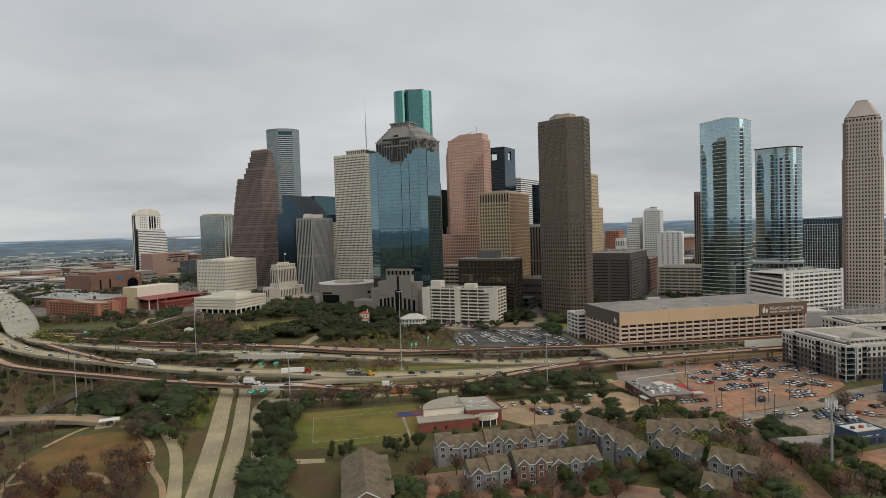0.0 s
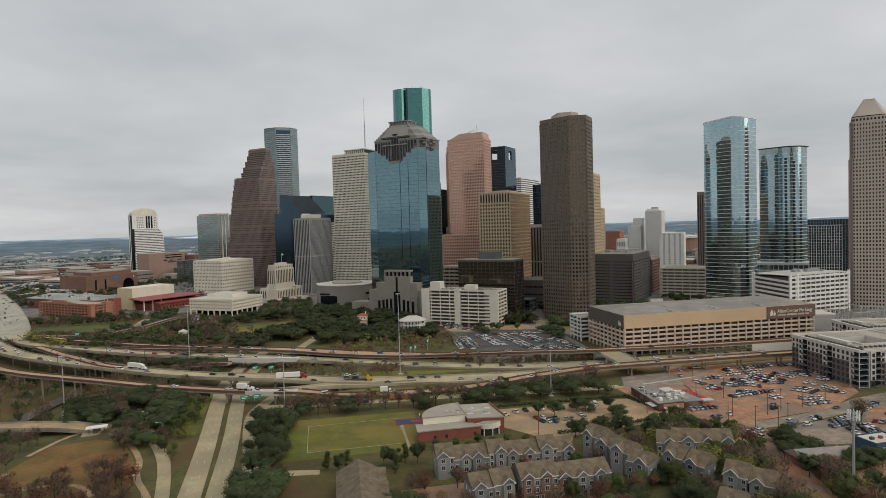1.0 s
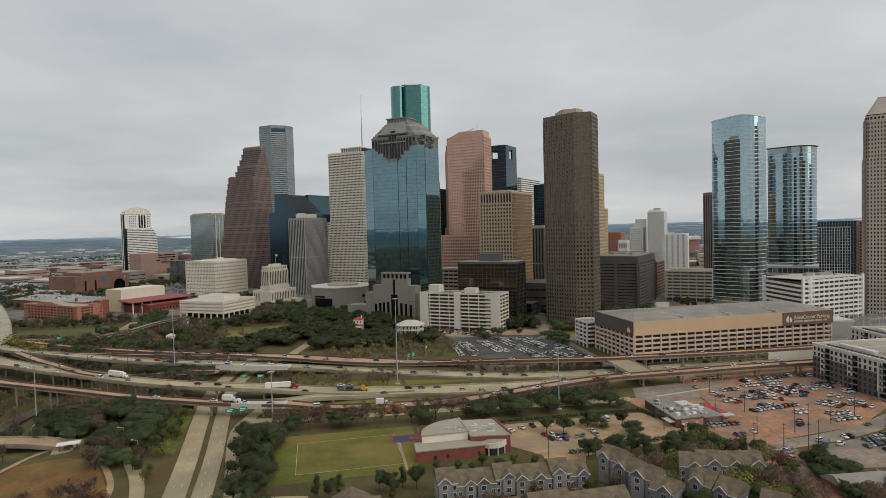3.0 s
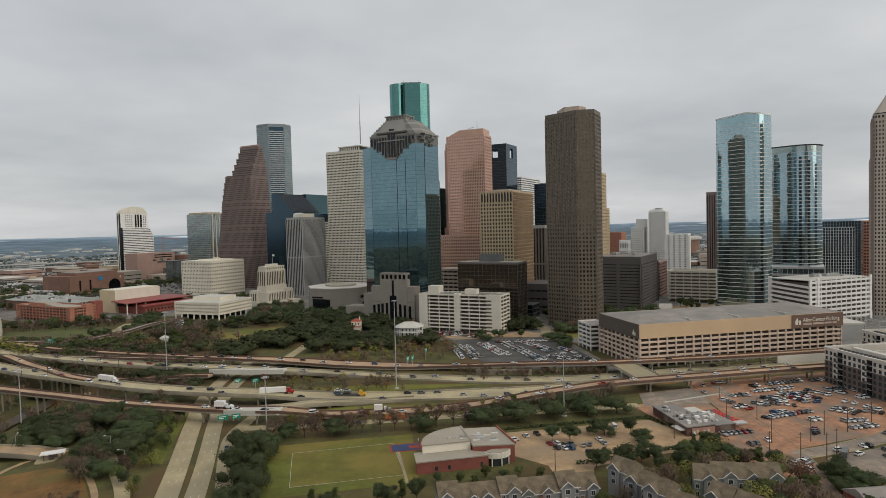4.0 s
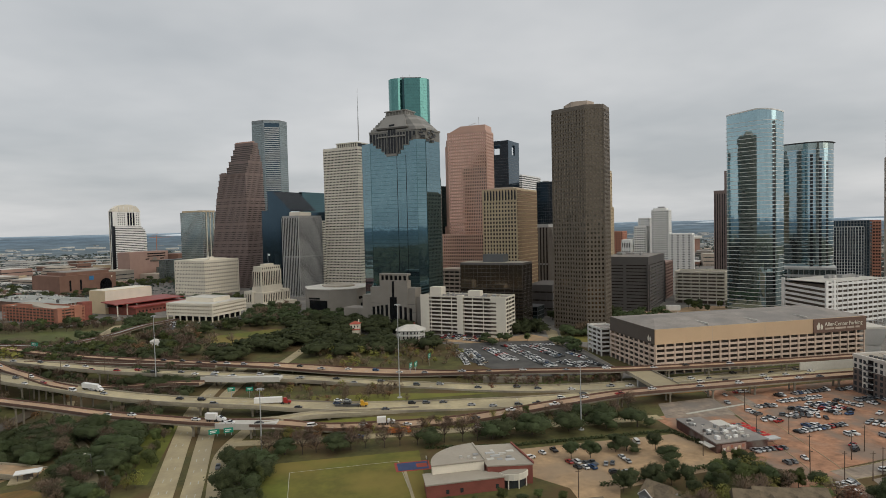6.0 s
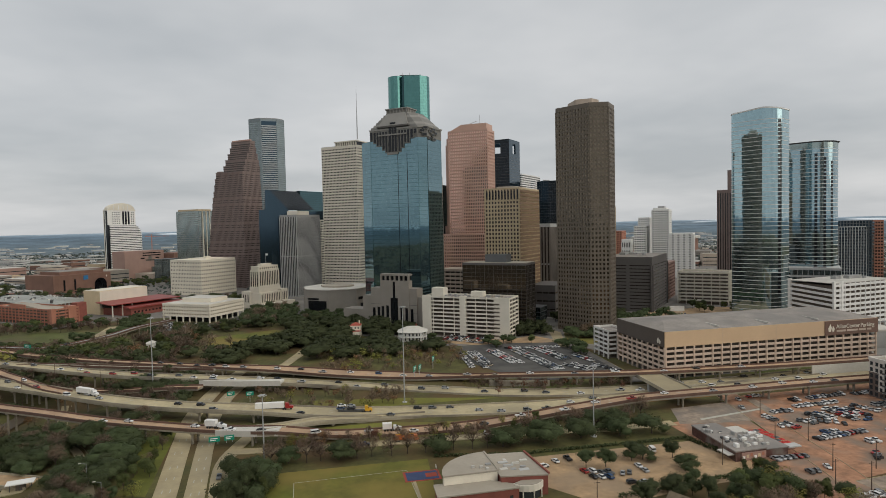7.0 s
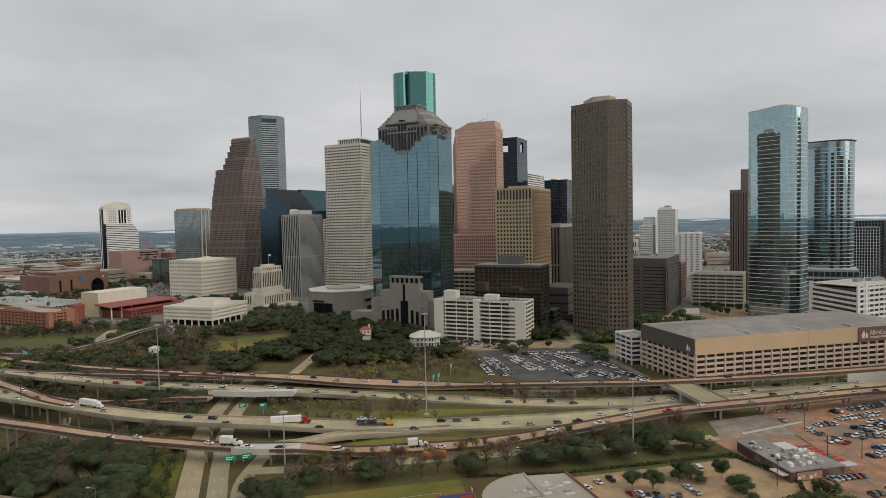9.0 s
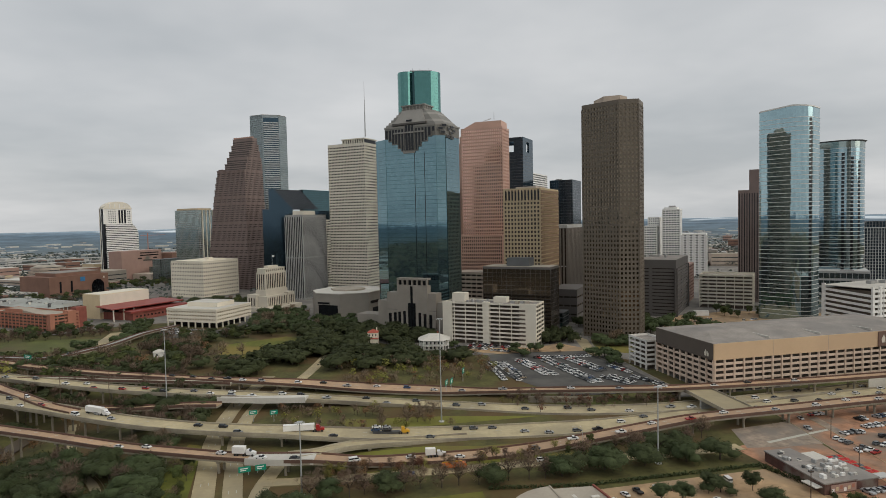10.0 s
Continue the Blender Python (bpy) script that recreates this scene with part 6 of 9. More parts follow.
for x, y in ((4, 0.2), (8, 0.2), (12, 0.2), (16, 0.2), (20, 0.2), (24.7, 5), (24.7, 10), (24.7, 15), (0.3, 5), (0.3, 10), (22.4, 2.6), (2, 2.6)):
    part("porch_post", box(x - 0.2, x + 0.2, y - 0.2, y + 0.2, 0, 8.5), PAINT_W, gz_)
for z in (1.0, 5.0):
    for x in (6, 9.4, 12.6, 16, 18.6):
        part("window", box(x, x + 1.2, 3.9, 4.1, z, z + 2.2), G_WIN, gz_)
    for y in (6, 9.5, 13):
        part("window", box(20.9, 21.1, y, y + 1.2, z, z + 2.2), G_WIN, gz_)
part("chimney", box(15, 16.2, 12, 13, 10, 14.5), BRICK_R, gz_)
wc = thing("white_cottage", plinth(-136, 655, 10), "small white cottage among trees", "house")
part("outer_wall", box(0, 8, 0, 7, -0.5, 4), PAINT_W, wc)
part("roof", hip_bm(8, 7, 4, 2.2), ROOF_W, wc)
part("window", box(2, 3.2, -0.06, 0.1, 1.2, 2.8), G_WIN, wc)

# ---- near buildings ----
SIDING_G = matte("blue_grey_siding", (0.265, 0.268, 0.265), 0.8, 0.1, 0.3, 2.0)
SIDING_B = matte("slate_blue_siding", (0.205, 0.215, 0.232), 0.8, 0.1, 0.3, 2.0)
SIDING_S = matte("sage_siding", (0.24, 0.265, 0.24), 0.8, 0.1, 0.3, 2.0)
TRIM = matte("white_trim", (0.66, 0.66, 0.64), 0.7, 0.05, 0.3)


def window_set(root, x, y0, z, w=1.3, h=1.6):
    f = part("window", box(x - w / 2 - 0.14, x + w / 2 + 0.14, y0 - 0.1, y0 + 0.1, z - 0.14, z + h + 0.14), TRIM, root)
    part("pane", bx(box(x - w / 2, x - 0.04, y0 - 0.14, y0, z, z + h), x + 0.04, x + w / 2, y0 - 0.14, y0, z, z + h), G_WIN, f)


def town_house(x, y, rz, w, d, eave, wall, base, seed, label, gable=True, brick_to=3):
    """Narrow house, front at local y=0 looking to -y, ridge along x, with a projecting front gable."""
    rng = random.Random(seed)
    root = thing("town_house", plinth(x, y, rz), label, "house", "row of town houses")
    part("lower_wall", box(0, w, 0, d, -0.5, brick_to), base, root)
    part("upper_wall", box(0, w, -0.15, d, brick_to, eave), wall, root)
    bm = bmesh.new()
    h = d * 0.36
    a = [bm.verts.new(p) for p in ((-0.3, -0.6, eave), (w + 0.3, -0.6, eave), (w + 0.3, d + 0.5, eave), (-0.3, d + 0.5, eave), (-0.3, d / 2, eave + h), (w + 0.3, d / 2, eave + h))]
    for f in ((0, 1, 5, 4), (2, 3, 4, 5), (1, 2, 5), (3, 0, 4), (3, 2, 1, 0)):
        bm.faces.new([a[i] for i in f])
    part("roof", bm, SHINGLE, root)
    if gable:
        gw = w * rng.uniform(0.5, 0.62)
        gx = w * rng.choice((0.34, 0.66))
        part("front_bay", box(gx - gw / 2, gx + gw / 2, -1.0, 0.2, 0 if rng.random() < 0.5 else 3, eave + 0.6), base if brick_to > 3 else wall, root)
        gbm = gable_bm(gw, d / 2, eave + 0.6, gw * 0.45, 0.35)
        bmesh.ops.translate(gbm, verts=gbm.verts, vec=(gx, -1.0, 0))
        part("front_gable_roof", gbm, SHINGLE, root)
        tri = bmesh.new()
        f = tri.faces.new([tri.verts.new(p) for p in ((gx - gw / 2, -1.38, eave + 0.62), (gx + gw / 2, -1.38, eave + 0.62), (gx, -1.38, eave + 0.55 + gw * 0.42))])
        bmesh.ops.solidify(tri, geom=tri.faces[:], thickness=-0.06)
        part("gable_face", tri, wall, root)
        for s in (-1, 1):
            tb_ = bmesh.new(); rod(tb_, (gx + s * (gw / 2 + 0.4), -1.42, eave + 0.4), (gx, -1.42, eave + 0.62 + gw * 0.45), 0.16, 0.16, 4)
            part("barge_board", tb_, TRIM, root)
        window_set(root, gx, -1.0, eave - 1.9, 1.5)
        window_set(root, gx, -1.0, eave - 4.7, 1.5)
    for k in range(2):
        wx = w * (0.14 + 0.72 * k)
        for z in (0.9, 3.7, 6.3):
            if z + 1.8 < eave:
                window_set(root, wx, -0.15 if z > 3 else 0.0, z, 1.1, 1.5)
    part("door", box(w * 0.46, w * 0.46 + 1.0, -0.12, 0.1, 0, 2.1), BRICK_R, root)
    # side windows
    for yy in (d * 0.3, d * 0.7):
        part("side_window", box(-0.08, 0.1, yy - 0.5, yy + 0.5, 4, 5.6), TRIM, root)
        part("side_window", box(w - 0.1, w + 0.08, yy - 0.5, yy + 0.5, 4, 5.6), TRIM, root)
    part("soffit_trim", box(-0.3, w + 0.3, -0.62, -0.5, eave - 0.25, eave + 0.05), TRIM, root)
    return root


walls_ = (SIDING_G, SIDING_B, SIDING_S)
names_ = ("blue-grey clapboard", "slate blue clapboard", "sage clapboard")
for k in range(8):
    town_house(45.6 + k * 7.15, 248.5 - 0.4 * k, -3, 7.1, 11, 8.6 if k in (0, 3, 6) else 7.4, walls_[(0, 0, 1, 0, 2, 0, 0, 1)[k]], BRICK_R if k in (1, 6) else walls_[0], 20 + k, names_[(0, 0, 1, 0, 2, 0, 0, 1)[k]] + " town house with white trim and shingle roof")
for k in range(5):
    town_house(71 + k * 7.05, 219 + 0.1 * k, 1, 7.0, 11, 9.0 if k < 2 else 7.6, walls_[(0, 1, 0, 0, 1)[k]], BRICK_B if k < 3 else walls_[0], 40 + k, names_[(0, 1, 0, 0, 1)[k]] + " town house above a brick ground floor", brick_to=5.8 if k < 3 else 3)
for k in range(4):
    town_house(112 + k * 1.8, 256 - k * 9.4, -62 + k * 2, 8.5, 10, (9.6, 8.6, 9.0, 7.8)[k], walls_[k % 2], walls_[k % 2], 60 + k, names_[k % 2] + " town house with steep gables")
for k, (x, y, rz, e) in enumerate(((140, 244, -30, 7), (147, 242, -20, 7.5), (155, 240, -20, 7), (163, 238, -20, 7), (134, 229, -62, 8), (138, 221, -62, 7.5), (143, 205, -50, 8.5), (148.5, 198.5, -50, 7.5), (53, 220, 3, 7), (61, 220, 3, 7.6), (128, 188, -50, 7))):
    town_house(x, y, rz, 8, 11, e, walls_[(2, 0, 1)[k % 3]], BRICK_R if k % 3 == 1 else walls_[(2, 0, 1)[k % 3]], 80 + k, names_[(2, 0, 1)[k % 3]] + " town house beside the paved court")
lh = thing("long_house", plinth(13, 207, -2), "long sage house with a ridge roof", "house")
part("outer_wall", box(-8, 8, 0, 43, -0.5, 6.4), SIDING_S, lh)
gb_ = gable_bm(16, 43, 6.4, 4.6, 0.7)
part("roof", gb_, SHINGLE, lh)
for k, yy in enumerate((6, 19, 32)):
    cg = gable_bm(8, 9, 6.4, 3.4, 0.4)
    bmesh.ops.rotate(cg, verts=cg.verts, matrix=Matrix.Rotation(-math.pi / 2, 3, 'Z'))
    bmesh.ops.translate(cg, verts=cg.verts, vec=(0.8, yy + 4, 0))
    part("cross_gable", cg, SHINGLE, lh)
for s in (-1, 1):
    tb_ = bmesh.new(); rod(tb_, (s * 8.8, -0.75, 6.2), (0, -0.75, 11.1), 0.2, 0.2, 4); part("barge_board", tb_, TRIM, lh)
window_set(lh, -3, 0, 3.6); window_set(lh, 3, 0, 3.6)

# school
sc = thing("school", plinth(0, 0), "red brick school with curved pale roof and round entrance", "school")
part("brick_wing", prism([(45, 291.5), (75.5, 291.5), (76, 294), (64, 301.5), (46, 301.5)], -0.5, 4.9), BRICK_R, sc)
part("wing_roof", prism([(44.6, 291.1), (75.8, 291.1), (76.4, 294), (64, 302), (45.4, 302)], 4.9, 5.4), ROOF_T, sc)
arc = [(70 - 21 * math.cos(k * math.pi / 20), 300 + 19 * math.sin(k * math.pi / 20)) for k in range(11)]
part("curved_wall", prism([(70, 300)] + arc[::-1], -0.5, 8.6), CREAM, sc)
part("curved_roof", prism(ring_out([(70, 300)] + arc[::-1], 0.3), 8.6, 9.1), ROOF_T, sc)
part("rib", box(69.9, 70.5, 300, 319, 8.6, 9.5), ROOF_T, sc)
part("east_wing", prism([(70.5, 297), (88, 294), (88.5, 298), (87, 317), (71, 319)], -0.5, 7.4), BRICK_R, sc)
part("east_roof", prism(ring_out([(70.5, 297), (88, 294), (88.5, 298), (87, 317), (71, 319)], 0.3), 7.4, 7.9), ROOF_T, sc)
part("east_parapet", strip([Vector((88.4, 294, 8)), Vector((87, 317.4, 8))], -0.3, 0.3, -0.2, 0.6), BRICK_R, sc)
rnd8 = [(80 + 7 * math.cos(-2.6 + k * 0.3), 297.5 + 7 * math.sin(-2.6 + k * 0.3)) for k in range(11)]
part("entrance_drum", prism(rnd8, 3.4, 5.8), IVORY, sc)
part("entrance_glazing", prism(ring_out(rnd8, -0.9), -0.5, 3.4), G_WIN, sc)
for k in (2, 4, 6, 8):
    part("entrance_post", box(rnd8[k][0] - 0.2, rnd8[k][0] + 0.2, rnd8[k][1] + 0.1, rnd8[k][1] + 0.5, -0.3, 3.4), IVORY, sc)
part("drum_roof", prism(ring_out(rnd8, -0.4), 5.8, 6.0), ROOF_T, sc)
for k, (x, y) in enumerate(((64, 303), (67, 305), (72, 302), (74, 304.5), (66, 301.2), (76, 301), (78, 306), (73, 308), (76, 310.5), (80, 302), (82, 308), (79, 299.5), (61, 304))):
    part("roof_duct", box(x, x + 1.2 + (k % 4) * 0.9, y, y + 0.9 + (k % 3) * 0.6, 7.0, (8.6 if x > 71 else 9.9) - (k % 3) * 0.3), (ROOF_W, GREYC, ROOF_W, PALEC)[k % 4], sc)
for x in (52.5, 58, 72):
    part("window", box(x, x + 1.2, 291.35, 291.6, 1.0, 2.6), G_WIN, sc)
ct = thing("ball_court", plinth(37.5, 319, -2), "blue and red painted ball court", "sports court", kind="structure")
part("court_base", box(0, 15, 0, 10, 0.02, 0.12), matte("court_red", (0.28, 0.05, 0.03), 0.8), ct)
part("court_field", box(1, 14, 1, 9, 0.02, 0.17), matte("court_blue", (0.035, 0.055, 0.13), 0.8), ct)
part("court_key", box(9, 13.6, 3, 7, 0.02, 0.21), MATS["court_red"], ct)
part("hoop_post", rod(bmesh.new(), (13.8, 5, 0), (13.8, 5, 3.2), 0.1, 0.1), DARKSTEEL, ct)
part("backboard", box(13.3, 13.4, 4.1, 5.9, 2.8, 3.9), SIGN_W, ct)
part("walkway", box(3, 4.2, -34, 0, 0.02, 0.13), ROADC, ct)

# restaurant with patio
rs = thing("restaurant", plinth(0, 0), "flat-roofed restaurant with awnings and painted walls", "restaurant")
DKBRICK = matte("dark_painted_brick", (0.10, 0.045, 0.035), 0.85, 0.3, 0.4, 2.0, alt=(0.22, 0.19, 0.16), alt_amt=0.7)
part("hall", prism([(178.3, 335), (175.3, 301), (190.5, 301.3), (190.5, 334)], -0.5, 4.2), DKBRICK, rs)
part("roof", prism(ring_out([(178.3, 335), (175.3, 301), (190.5, 301.3), (190.5, 334)], 0.3), 4.2, 4.7), ROOF_G, rs)
part("patio_hall", box(190.6, 202, 302, 322, -0.5, 3.4), DKBRICK, rs)
part("patio_roof", box(190.9, 202.4, 301.6, 322.4, 3.4, 3.8), ROOF_G, rs)
part("white_roof", box(192, 200, 322.6, 331, 2.6, 3.5), ROOF_W, rs)
part("front_roof", box(202.5, 209, 302, 306, 2.8, 3.3), PALEC, rs)
part("awning", box(172.2, 175.3, 302, 309, 2.6, 3.0), ROOF_W, rs)
part("mural", box(178, 190, 300.75, 301.0, 0.5, 3.6), ROSE_S, rs)
for k in range(6):
    part("mural_patch", box(178.4 + k * 1.9, 179.6 + k * 1.9, 300.7, 300.75, 0.8 + (k % 3) * 0.5, 2.2 + (k % 3) * 0.5), (PAINT_W, TAN, BRICK_O)[k % 3], rs)
PATIO_RED = matte("red_umbrella_canvas", (0.42, 0.025, 0.02), 0.7, 0.1, 0.5)
prs = random.Random(12)
for k in range(26):
    x, y = prs.uniform(178, 188), prs.uniform(303, 331)
    a_, b_ = prs.uniform(0.6, 2.2), prs.uniform(0.6, 2.2)
    part("roof_unit", box(x, x + a_, y, y + b_, 4.7, 4.9 + prs.uniform(0.2, 1.3)), (ROOF_W, GREYC, DARKSTEEL, PAINT_W)[k % 4], rs)
for k in range(12):
    x, y = prs.uniform(191.5, 199), prs.uniform(304, 320)
    part("roof_unit", box(x, x + prs.uniform(0.6, 3), y, y + prs.uniform(0.6, 2), 3.8, 4.7), (ROOF_W, GREYC, PAINT_W)[k % 3], rs)
part("patio_deck", box(202.6, 210, 306.5, 330, -0.2, 0.3), BRICK_B, rs)
for k in range(18):
    cx, cy = 204 + 2.3 * (k % 3), 309.5 + 3.3 * (k // 3)
    part("patio_umbrella", prism([(cx + 1.6 * math.cos(a * 1.0472), cy + 1.6 * math.sin(a * 1.0472)) for a in range(6)], 2.3, 2.9, top=[(cx + 0.1 * math.cos(a * 1.0472), cy + 0.1 * math.sin(a * 1.0472)) for a in range(6)]), PATIO_RED if k % 4 else DARKSTEEL, rs)
# blue shop and big blue shed
bs = thing("blue_shop", plinth(225, 218.8, 2), "dark blue shop with a pale flat roof and parapet", "shop")
part("outer_wall", box(0, 16, 0, 11.5, -0.5, 5.6), BLUE_B, bs)
part("roof", box(0.5, 15.5, 0.5, 11, 5.6, 5.8), ROOF_W, bs)
for a in ((0, 16, 0, 0.4), (0, 16, 11.1, 11.5), (0, 0.4, 0.4, 11.1), (15.6, 16, 0.4, 11.1)):
    part("parapet", box(*a, 5.6, 6.3), BLUE_B, bs)
part("coping", box(-0.1, 16.1, -0.15, 0.5, 6.3, 6.45), DARKSTEEL, bs)
for k in range(3):
    part("roof_unit", box(3 + k * 4.6, 4.4 + k * 4.6, 5, 6.4, 5.8, 6.9), (DARKSTEEL, CLAY, STEEL)[k], bs)
for k, (a, b) in enumerate(((2, 4), (4.6, 8), (10, 11.5))):
    part("sign_text", box(a, b, -0.12, 0.05, 4.0, 4.5), PALEC, bs)
for k in range(3):
    part("shop_window", box(1.5 + k * 4.8, 4.8 + k * 4.8, -0.1, 0.1, 0.6, 3.0), G_WIN, bs)
b2 = thing("blue_shed", plinth(306, 270, -12), "tall dark blue block", "building")
part("outer_wall", box(0, 46, 0, 14, -0.5, 11), BLUE_B, b2)
part("roof", box(0.4, 45.6, 0.4, 13.6, 11, 11.4), ROOF_G, b2)
gh = thing("grey_church_hall", plinth(189, 223, -6), "long low hall with a grey ridge roof", "building")
part("outer_wall", box(0, 23, -7, 6, -0.5, 3.6), BRICK_R, gh)
hb_ = gable_bm(13, 23, 3.6, 3.0, 0.6)
bmesh.ops.rotate(hb_, verts=hb_.verts, matrix=Matrix.Rotation(-math.pi / 2, 3, 'Z'))
bmesh.ops.translate(hb_, verts=hb_.verts, vec=(0, -0.5, 0))
part("roof", hb_, ROOF_G, gh)
part("gable_wall", prism([(23.2, -8), (24, -8), (24, 7), (23.2, 7)], -0.5, 4.2), BRICK_O, gh)

# new apartments with a courtyard
GB = matte("brown_mixed_brick", (0.135, 0.10, 0.085), 0.85, 0.18, 0.2, 2.0, alt=(0.10, 0.09, 0.085), alt_amt=0.7)
STUCCO = matte("off_white_stucco", (0.60, 0.57, 0.52), 0.85, 0.08, 0.1, 1.5, alt=(0.50, 0.47, 0.43), alt_amt=0.6)


def apartments(C, phi, w, d, label, ny, nx):
    H = 21.0
    root = thing("apartment_building", plinth(C[0], C[1], phi), label, "apartment building")
    wings = ((0, w, 0, 16), (0, 16, 16, d), (w - 16, w, 16, d), (16, w - 16, d - 14, d))
    for a in wings:
        part("wing", box(*a, -0.5, 14), GB, root)
        part("upper_wing", box(a[0], a[1], a[2], a[3], 14, H), STUCCO, root)
        part("roof", box(a[0] + 0.5, a[1] - 0.5, a[2] + 0.5, a[3] - 0.5, H, H + 0.3), ROOF_T, root)
    for a in ((-0.5, w + 0.5, -0.5, 0.4), (-0.5, 0.4, 0.4, d), (w - 0.4, w + 0.5, 0.4, d), (0, w, d - 0.4, d + 0.5), (16, w - 16, 15.6, 16.3), (15.6, 16.3, 16, d - 14)):
        part("parapet", box(*a, H - 0.3, H + 1.2), STUCCO, root)
    wm_ = to_mesh(box(-0.8, 0.8, -0.14, 0.1, 0, 2.1), "window", G_WIN)
    bmy = to_mesh(box(-2.0, 2.0, -1.5, 0, 0, 0.25), "balcony", PALEC)
    bmr = to_mesh(box(-2.0, 2.0, -1.55, -1.45, 0.25, 1.25), "balcony_rail", DARKSTEEL)
    bmw = to_mesh(box(-1.7, 1.7, -0.12, 0.1, 0, 2.7), "balcony_glazing", G_BLACK)
    def run(n, length, at, rz):
        for k in range(n):
            s_ = (k + 0.5) * length / n
            loc = at(s_)
            open_bay = k % 6 == 3
            if k % 6 == 2 and n > 10:
                me = part("white_bay", box(-length / n / 2, length / n / 2, -0.6, 0.1, 4.0 if k % 4 else 7.4, H + 0.6), STUCCO, root)
                me.location, me.rotation_euler = (*loc, 0), (0, 0, rz)
            for f in range(6):
                z = 0.8 + f * 3.4
                if open_bay:
                    piece("balcony_glazing", bmw, root, (*loc, z), rz); piece("balcony", bmy, root, (*loc, z - 0.3), rz); piece("balcony_rail", bmr, root, (*loc, z - 0.3), rz)
                else:
                    push = 0.6 if k % 6 == 2 and n > 10 else 0.0
                    o = (loc[0] + math.sin(rz) * push, loc[1] - math.cos(rz) * push)
                    piece("window", wm_, root, (*o, z), rz)
    run(ny, d, lambda s_: (-0.02, d - s_), -math.pi / 2)
    run(nx, w, lambda s_: (s_, -0.02), 0)
    rng = random.Random(7)
    for k in range(16):
        part("roof_unit", box(4.2, 5.6, 3 + k * (d - 8) / 16, 4.4 + k * (d - 8) / 16, H + 0.3, H + 1.3), DARKSTEEL, root)
    for k in range(14):
        x = 8 + k * (w - 12) / 14
        part("roof_unit", box(x, x + 1.4, 8, 9.4, H + 0.3, H + 1.3), DARKSTEEL, root)
    part("roof_walk", box(2, 3.4, 2, d - 2, H + 0.3, H + 0.5), ROOF_W, root)
    part("roof_screen", box(10, 13, 20, d - 10, H + 0.3, H + 1.8), STUCCO, root)
    for f in range(6):
        part("corner_balcony", box(-1.6, 5.0, -1.6, 5.0, 0.5 + f * 3.4, 0.8 + f * 3.4), PALEC, root)
        part("corner_rail", box(-1.55, -1.45, -1.5, 5.0, 0.8 + f * 3.4, 1.8 + f * 3.4), G_STEEL, root)
        part("corner_rail", box(-1.5, 5.0, -1.55, -1.45, 0.8 + f * 3.4, 1.8 + f * 3.4), G_STEEL, root)
    part("corner_glazing", box(-0.3, 4.6, -0.3, 4.6, 0, 20.6), G_BLACK, root)
    for x, y in ((-1.5, -1.5), (4.8, -1.5), (-1.5, 4.8)):
        part("corner_post", box(x - 0.2, x + 0.2, y - 0.2, y + 0.2, 0, H + 0.6), PALEC, root)
    return root


apartments((308, 307), -4, 58, 56, "new white stucco and brown brick apartment building with balconies", 16, 17)
apartments((372, 362), -12, 50, 40, "second white and brick apartment building with a flat roof", 9, 9)

